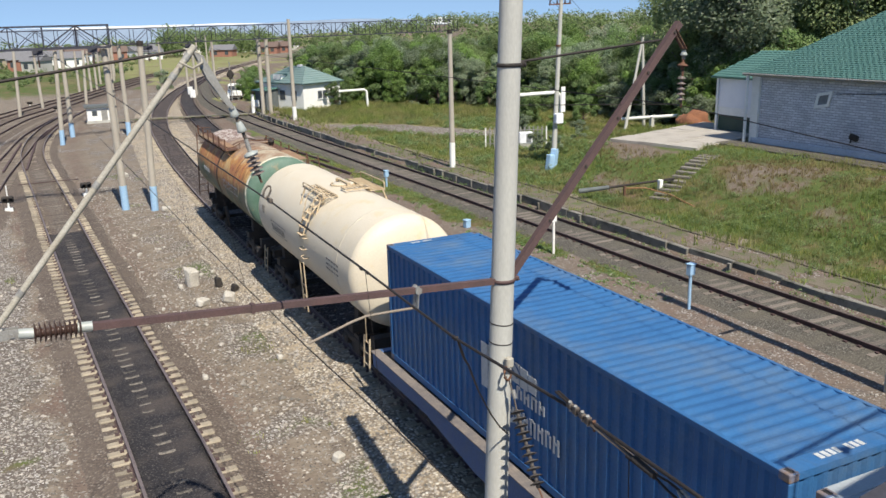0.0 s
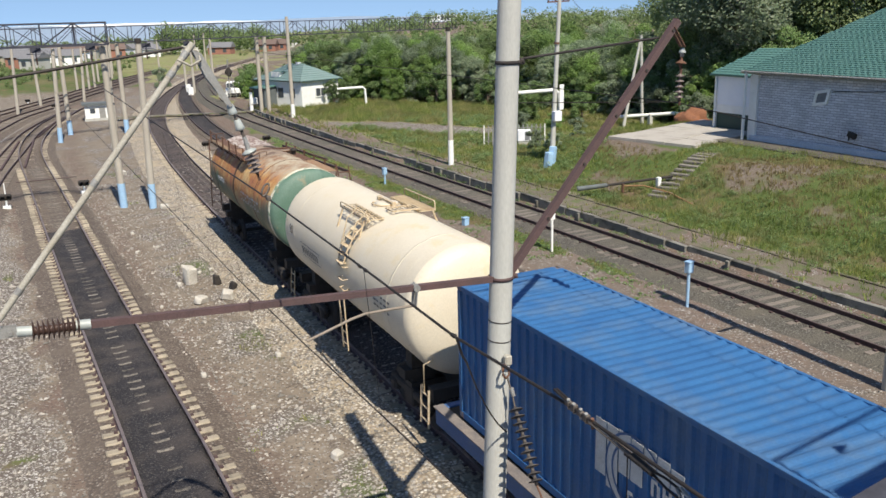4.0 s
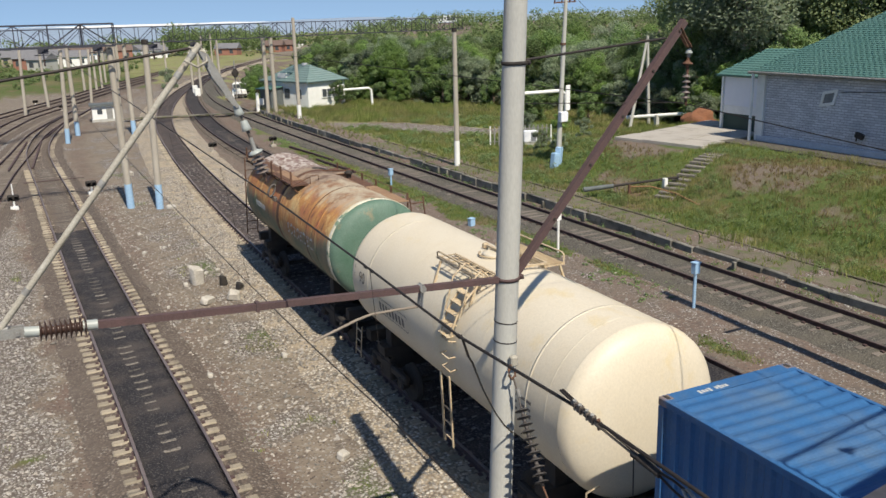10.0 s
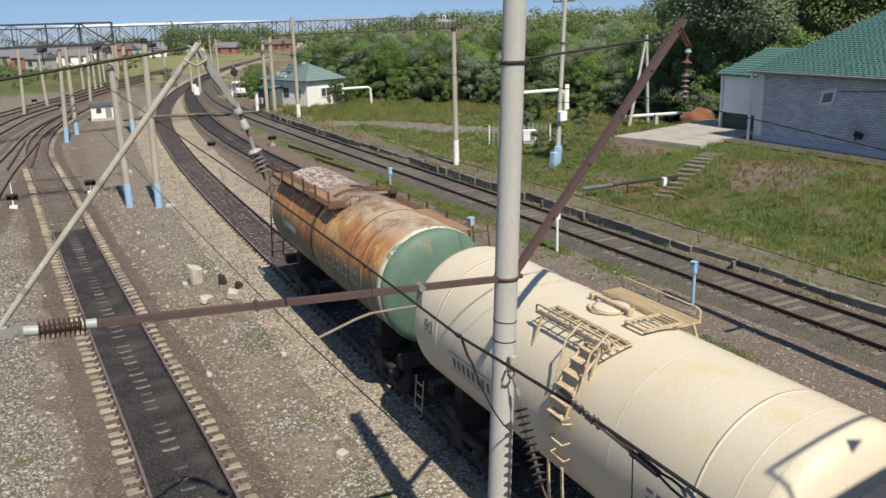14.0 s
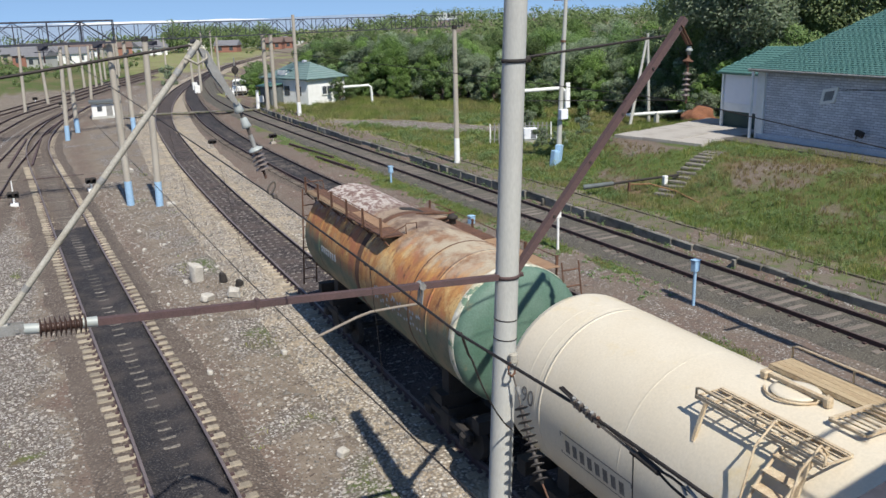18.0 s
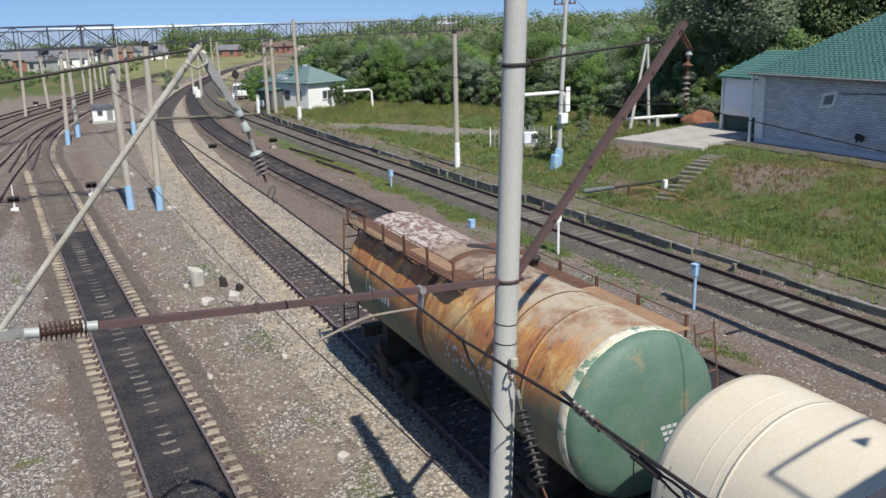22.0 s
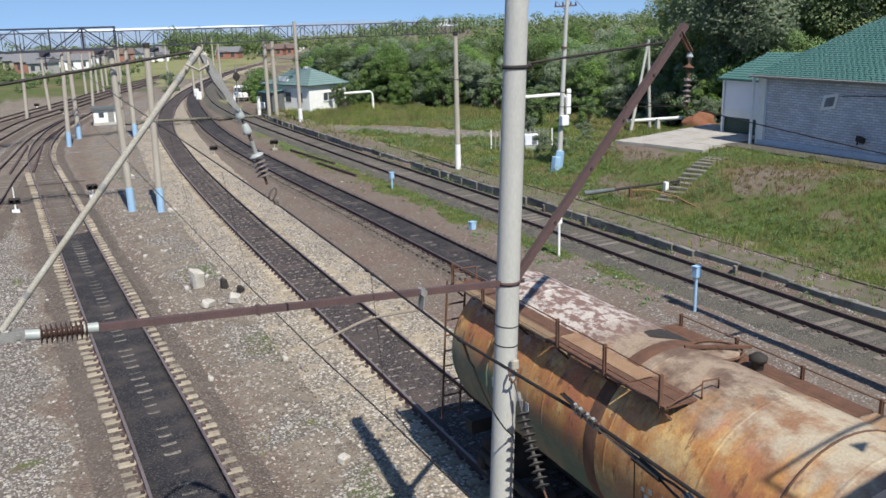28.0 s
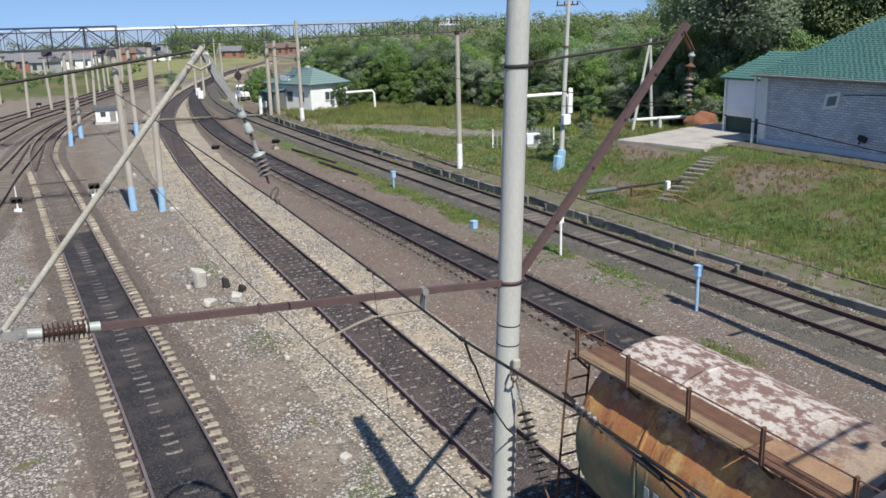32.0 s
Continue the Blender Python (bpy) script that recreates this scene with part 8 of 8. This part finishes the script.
def woods():
    rng = random.Random(7)
    mid = [tree_kind(9.0, 0.36, 17000, 0.10, LEAVES[(0, 1, 2, 4)[i % 4]], M_BARK, 20 + i, low=0.1) for i in range(7)]
    tall = [tree_kind(14.0, 0.25, 27000, 0.12, LEAVES[(3, 3, 2, 3)[i]], M_BIRCH if i < 3 else M_BARK, 40 + i, low=0.3, label="tall birch tree with a pale trunk and airy crown" if i < 2 else "tall leafy tree behind the building") for i in range(4)]
    bush = [tree_kind(3.4, 0.5, 6000, 0.07, LEAVES[(1, 0, 2)[i]], M_BARK, 60 + i, low=0.02, name="bush", label="dense green bush at the edge of the woods") for i in range(3)]

    def plant(kinds, x, y, s, used):
        k = rng.choice(kinds)
        m = pose(x, y, ground_z(x, y) - 0.1, 0, 0, rng.uniform(0, 360))
        ob = k if k not in used else copy_thing(k, m)
        used.add(k)
        ob.matrix_world = m
        ob.scale = (s * rng.uniform(0.9, 1.15), s * rng.uniform(0.9, 1.15), s)
    used = set()
    # the edge of the woods, thick and low, then rows behind it
    y = 46.0
    while y < 150:
        x = EDGE(y)
        plant(bush, x + rng.uniform(-0.6, 1.0), y, rng.uniform(0.7, 1.25), used)
        plant(bush, x + rng.uniform(1.2, 2.4), y + 0.8, rng.uniform(1.1, 1.7), used)
        plant(mid, x + rng.uniform(2.0, 4.0), y + rng.uniform(-0.5, 0.5), rng.uniform(0.55, 0.78), used)
        y += rng.uniform(1.6, 2.4)
    for row in range(6):
        y = 50.0
        while y < 165:
            x = EDGE(y) + 6 + row * 4.5 + rng.uniform(-1.4, 1.4)
            if x * 0.9 > y * 1.35 and row > 4:
                y += 4
                continue
            tall_side = 0.16 * smooth(28, 36, math.degrees(math.atan2(x, y)))
            plant(mid, x, y, rng.uniform(0.54, 0.76) + 0.012 * row + tall_side, used)
            y += rng.uniform(3.4, 5.2)
    # tall trees behind the station building
    for _ in range(30):
        x, y = rng.uniform(50, 76), rng.uniform(40, 66)
        if (x < 52.5 and y < 46) or x < 0.88 * y + 1.0:
            continue
        plant(tall, x, y, rng.uniform(0.85, 1.15), used)
    for x, y, s in ((38.2, 62.5, 0.9), (40.5, 63.5, 1.05), (43.0, 60.0, 0.8), (31.2, 89.3, 0.9), (33.0, 91.2, 0.8), (26.3, 106, 0.9), (27.0, 109, 1.1), (28.0, 112, 1.2), (27.5, 104, 1.0), (29.5, 118, 1.2), (31.5, 125, 1.2), (21.0, 140, 1.0), (38.5, 57.5, 0.5), (36.0, 58.5, 0.5), (31.0, 48.5, 0.45), (33.0, 46.5, 0.45), (30.0, 45.0, 0.4), (46.6, 50.2, 0.9), (48.5, 47.5, 1.1)):
        plant(bush, x, y, s, used)
    # far woods beyond the village and to the sides, one mass
    rs = np.random.RandomState(9)
    quads = []
    for _ in range(520):
        a, d = radians(rs.uniform(-32, 62)), rs.uniform(240, 640)
        if -6 < math.degrees(a) < 20 and d < 300:
            continue
        x, y = d * math.sin(a), d * math.cos(a)
        h = rs.uniform(6, 11) * (0.8 if math.degrees(a) < 20 else 1.0)
        z = ground_z(x, y)
        lumps = [(x + rs.uniform(-4, 4), y + rs.uniform(-4, 4), z + h * rs.uniform(0.25, 0.75), h * rs.uniform(0.25, 0.4)) for _ in range(5)]
        quads.append(leaf_quads(lumps, 190, 0.55, rs)[0])
    # a stand of trees where the tracks bend away
    for _ in range(90):
        a, d = radians(rs.uniform(8.8, 15.5)), rs.uniform(285, 430)
        x, y = d * math.sin(a), d * math.cos(a)
        h = rs.uniform(7, 11)
        z = ground_z(x, y)
        lumps = [(x + rs.uniform(-2.5, 2.5), y + rs.uniform(-2, 2), z + h * rs.uniform(0.2, 0.8), h * rs.uniform(0.18, 0.32)) for _ in range(5)]
        quads.append(leaf_quads(lumps, 260, 0.38, rs)[0])
    # scrub along the far side of the yard
    for _ in range(330):
        a, d = radians(rs.uniform(-8, 15)), rs.uniform(150, 330)
        x, y = d * math.sin(a), d * math.cos(a)
        if min(abs(x - TRACK[k](y)) for k in (1, 2, 3, 4, 5, 6, 7)) < 5 or (x > 2 and y < 170):
            continue
        h = rs.uniform(0.5, 1.7) * (2.0 if rs.rand() < 0.12 else 1.0)
        z = ground_z(x, y)
        lumps = [(x + rs.uniform(-1.6, 1.6), y + rs.uniform(-1.6, 1.6), z + h * rs.uniform(0.2, 0.7), h * rs.uniform(0.3, 0.5)) for _ in range(4)]
        quads.append(leaf_quads(lumps, 130, 0.2, rs)[0])
    q = np.concatenate(quads)
    me = bpy.data.meshes.new("far_woods")
    me.from_pydata(q.tolist(), [], np.arange(len(q)).reshape(-1, 4).tolist())
    me.materials.append(LEAVES[4])
    tagged(new("far_woods", me), "distant dark green woods round the village", "woods", kind="stuff")


woods()


def far_hills():
    """Hills that close the horizon, their colour shifted to blue for distance haze."""
    # pale blue-grey base colour holds the aerial haze, not the forest's own green
    m = mat("haze_tinted_hills", (0.27, 0.345, 0.44), 0.95, second=(0.23, 0.30, 0.38), scale=0.01, fine=0.08, bump=0)
    bm = bmesh.new()
    rows = []
    for d in (800, 1100, 1600, 2100):
        row = []
        for i in range(120):
            a = radians(-60 + 150 * i / 119)
            left = 1 - smooth(17, 25, math.degrees(a))
            hgt = 4 - 10.5 * left + (0 if d == 800 else (8 + 7 * left + 6 * noise.noise((i * 0.12, d, 0)) + 4 * noise.noise((i * 0.4, d, 2))) * (d - 800) / 1300)
            row.append(bm.verts.new((d * math.sin(a), d * math.cos(a), hgt)))
        rows.append(row)
    for p, q in zip(rows, rows[1:]):
        for i in range(119):
            bm.faces.new((p[i], p[i + 1], q[i + 1], q[i])).smooth = True
    tagged(part("backdrop_hills", bm, m), "low wooded hills on the horizon, distance haze painted into their colour", "hills", kind="structure")


far_hills()


def grass_blade_material():
    """Green blades with straw-coloured and pale weedy patches."""
    m = island_leaf("grass_blades", (0.115, 0.165, 0.042), (0.185, 0.235, 0.068), (0.31, 0.295, 0.13))
    n, l = m.node_tree.nodes, m.node_tree.links
    co = n.new("ShaderNodeTexCoord")
    t = n.new("ShaderNodeTexNoise")
    t.inputs["Scale"].default_value, t.inputs["Detail"].default_value = 0.35, 5.0
    l.new(co.outputs["Object"], t.inputs["Vector"])
    r = n.new("ShaderNodeMapRange")
    r.inputs["From Min"].default_value, r.inputs["From Max"].default_value = 0.43, 0.58
    l.new(t.outputs[0], r.inputs["Value"])
    x = n.new("ShaderNodeMix")
    x.data_type = "RGBA"
    x.inputs["B"].default_value = (0.30, 0.275, 0.135, 1)
    bs = n["Principled BSDF"]
    l.new(bs.inputs["Base Color"].links[0].from_socket, x.inputs["A"])
    l.new(r.outputs[0], x.inputs["Factor"])
    # darker and lighter clumps of different plants
    t2 = n.new("ShaderNodeTexNoise")
    t2.inputs["Scale"].default_value, t2.inputs["Detail"].default_value = 0.95, 4.0
    l.new(co.outputs["Object"], t2.inputs["Vector"])
    r2 = n.new("ShaderNodeMapRange")
    r2.inputs["From Min"].default_value, r2.inputs["From Max"].default_value = 0.44, 0.56
    l.new(t2.outputs[0], r2.inputs["Value"])
    y = n.new("ShaderNodeMix")
    y.data_type, y.blend_type = "RGBA", "MULTIPLY"
    y.inputs["Factor"].default_value = 1.0
    z = n.new("ShaderNodeMix")
    z.data_type = "RGBA"
    z.inputs["A"].default_value, z.inputs["B"].default_value = (0.62, 0.70, 0.62, 1), (1.12, 1.08, 1.0, 1)
    l.new(r2.outputs[0], z.inputs["Factor"])
    l.new(x.outputs["Result"], y.inputs["A"])
    l.new(z.outputs["Result"], y.inputs["B"])
    l.new(y.outputs["Result"], bs.inputs["Base Color"])
    return m


def grass_tufts():
    rs = np.random.RandomState(12)
    green, dead = ([], []), ([], [])
    vs, fs = green

    def blades(x, y, z, h, n):
        for _ in range(n):
            a = rs.rand() * 6.283
            b = rs.rand() * 6.283
            w = 0.014 + 0.012 * rs.rand()
            px, py = x + rs.normal() * 0.07, y + rs.normal() * 0.07
            hh = h * rs.uniform(0.5, 1.2)
            lean = hh * rs.uniform(0.1, 0.6)
            k = len(vs)
            vs.append((px - w * math.cos(a), py - w * math.sin(a), z - 0.02))
            vs.append((px + w * math.cos(a), py + w * math.sin(a), z - 0.02))
            vs.append((px + lean * math.cos(b), py + lean * math.sin(b), z + hh))
            fs.append((k, k + 1, k + 2))
    made = 0
    tries = 0
    while made < 30000 and tries < 90000:
        tries += 1
        y = 12 + 84 * rs.rand() ** 1.25
        e = platform_edge(y)
        x = e + rs.rand() * (26 if y < 82 else 16) - 0.2
        if x > EDGE(max(40, y)) + 2 or (x > 36.9 and y < 45) or (32.3 < x < 43.5 and 36.5 < y - 0.27 * (x - 33) < 43):
            continue
        g, pale, _ = ground_mix(x, y)
        if y > 50 and pale > 0.35:
            continue
        if x < e + 1.8:
            g = 0.10
        elif y < 50:
            g = max(g, 0.55)
        if rs.rand() > g * 0.9 + 0.04:
            continue
        clump = 0.5 + 0.5 * noise.noise((x * 0.5, y * 0.5, 9))
        far = 1 + smooth(45, 85, y) * 0.8
        withered = y < 52 and x > e + 2 and dead_patch(x, y) + 0.5 * rs.rand() > 0.62
        vs, fs = dead if withered else green
        blades(x, y, ground_z(x, y), (0.10 + (0.2 if withered else 0.42) * clump ** 1.6) * far, 6)
        made += 1
    vs, fs = green
    for i in range(17000):
        y = 14 + 50 * rs.rand()
        x = rs.uniform(-6, 20.6) if i % 2 else rs.uniform(17, 20.7)
        if ground_mix(x, y)[0] < 0.3 or min(abs(x - TRACK[k](y)) for k in (1, 2, 3, 4)) < 1.2:
            continue
        blades(x, y, GROUND, rs.uniform(0.05, 0.14), 5)
    straw = island_leaf("dead_grass_blades", (0.14, 0.10, 0.055), (0.21, 0.165, 0.08), (0.31, 0.28, 0.135))
    for (vs, fs), mt, label in ((green, grass_blade_material(), "uneven green and straw-coloured grass on the bank"), (dead, straw, "withered brown grass in patches on the bank")):
        me = bpy.data.meshes.new("grass")
        me.from_pydata(vs, [], fs)
        me.materials.append(mt)
        tagged(new("grass", me), label, "grass", kind="stuff")


grass_tufts()


def weeds():
    """Leafy weeds in clumps on the bank and along the platform."""
    rs = np.random.RandomState(31)
    quads = []
    tones = [quads, []]
    made = 0
    while made < 850:
        y = 14 + 60 * rs.rand() ** 1.2
        e = platform_edge(y)
        x = e + 1.2 + rs.rand() * 14
        patch = noise.noise((x * 0.3, y * 0.3, 4))
        if dead_patch(x, y) > 0.5:
            continue
        if x > 36.2 and y < 46 or x > 31.8 and 36.3 < y < 46 or ground_mix(x, y)[0] < 0.4 or patch < -0.12 or abs(x - 30.5) < 3 and abs(y - 33.6) < 1.6:
            continue
        h = rs.uniform(0.12, 0.36) * (1.0 + 1.3 * max(0.0, patch))
        z = ground_z(x, y)
        lumps = [(x + rs.normal() * h, y + rs.normal() * h, z + h * rs.uniform(0.1, 0.8), h * rs.uniform(0.35, 0.7)) for _ in range(4)]
        tones[int(rs.rand() < 0.5)].append(leaf_quads(lumps, 110, 0.031 * (1 + 0.8 * smooth(30, 60, y)), rs)[0])
        made += 1
    for _ in range(2600):
        y = 15 + 26 * rs.rand()
        x = rs.uniform(16.8, 22.8)
        if weedy(x, y) + 0.3 * noise.noise((x, y, 3)) < 0.45 + 0.3 * rs.rand() or abs(x - TRACK[4](y)) < 1.0:
            continue
        lumps = [(x + rs.normal() * 0.2, y + rs.normal() * 0.2, GROUND + 0.02, rs.uniform(0.04, 0.09)) for _ in range(3)]
        quads.append(leaf_quads(lumps, 26, 0.034, rs)[0])
    # small plants at the foot of the platform's edge
    for _ in range(120):
        y = 14 + 44 * rs.rand()
        x = platform_edge(y) - 0.22 - 0.25 * rs.rand()
        h = rs.uniform(0.06, 0.2)
        lumps = [(x + rs.normal() * 0.08, y + rs.normal() * 0.12, GROUND + 0.1 + h * k, h * 0.6) for k in (0.3, 0.8, 1.2)]
        quads.append(leaf_quads(lumps, 30, 0.03, rs)[0])
    for _ in range(260):
        y = 22 + 50 * rs.rand()
        x = TRACK[3](y) + rs.normal() * 0.8 + 4.2
        if abs(x - TRACK[4](y)) < 1.0 or noise.noise((x * 0.4, y * 0.4, 8)) < -0.1:
            continue
        lumps = [(x + rs.normal() * 0.3, y + rs.normal() * 0.3, GROUND + 0.02, rs.uniform(0.05, 0.13)) for _ in range(4)]
        quads.append(leaf_quads(lumps, 60, 0.04, rs)[0])
    for parts, leaf, label in ((quads, LEAVES[0], "leafy bright green weeds in clumps on the bank"), (tones[1], LEAVES[4], "dark green nettles in clumps on the bank")):
        q = np.concatenate(parts)
        me = bpy.data.meshes.new("weeds")
        me.from_pydata(q.tolist(), [], np.arange(len(q)).reshape(-1, 4).tolist())
        me.materials.append(leaf)
        tagged(new("weeds", me), label, "weeds", kind="stuff")


weeds()


motions()
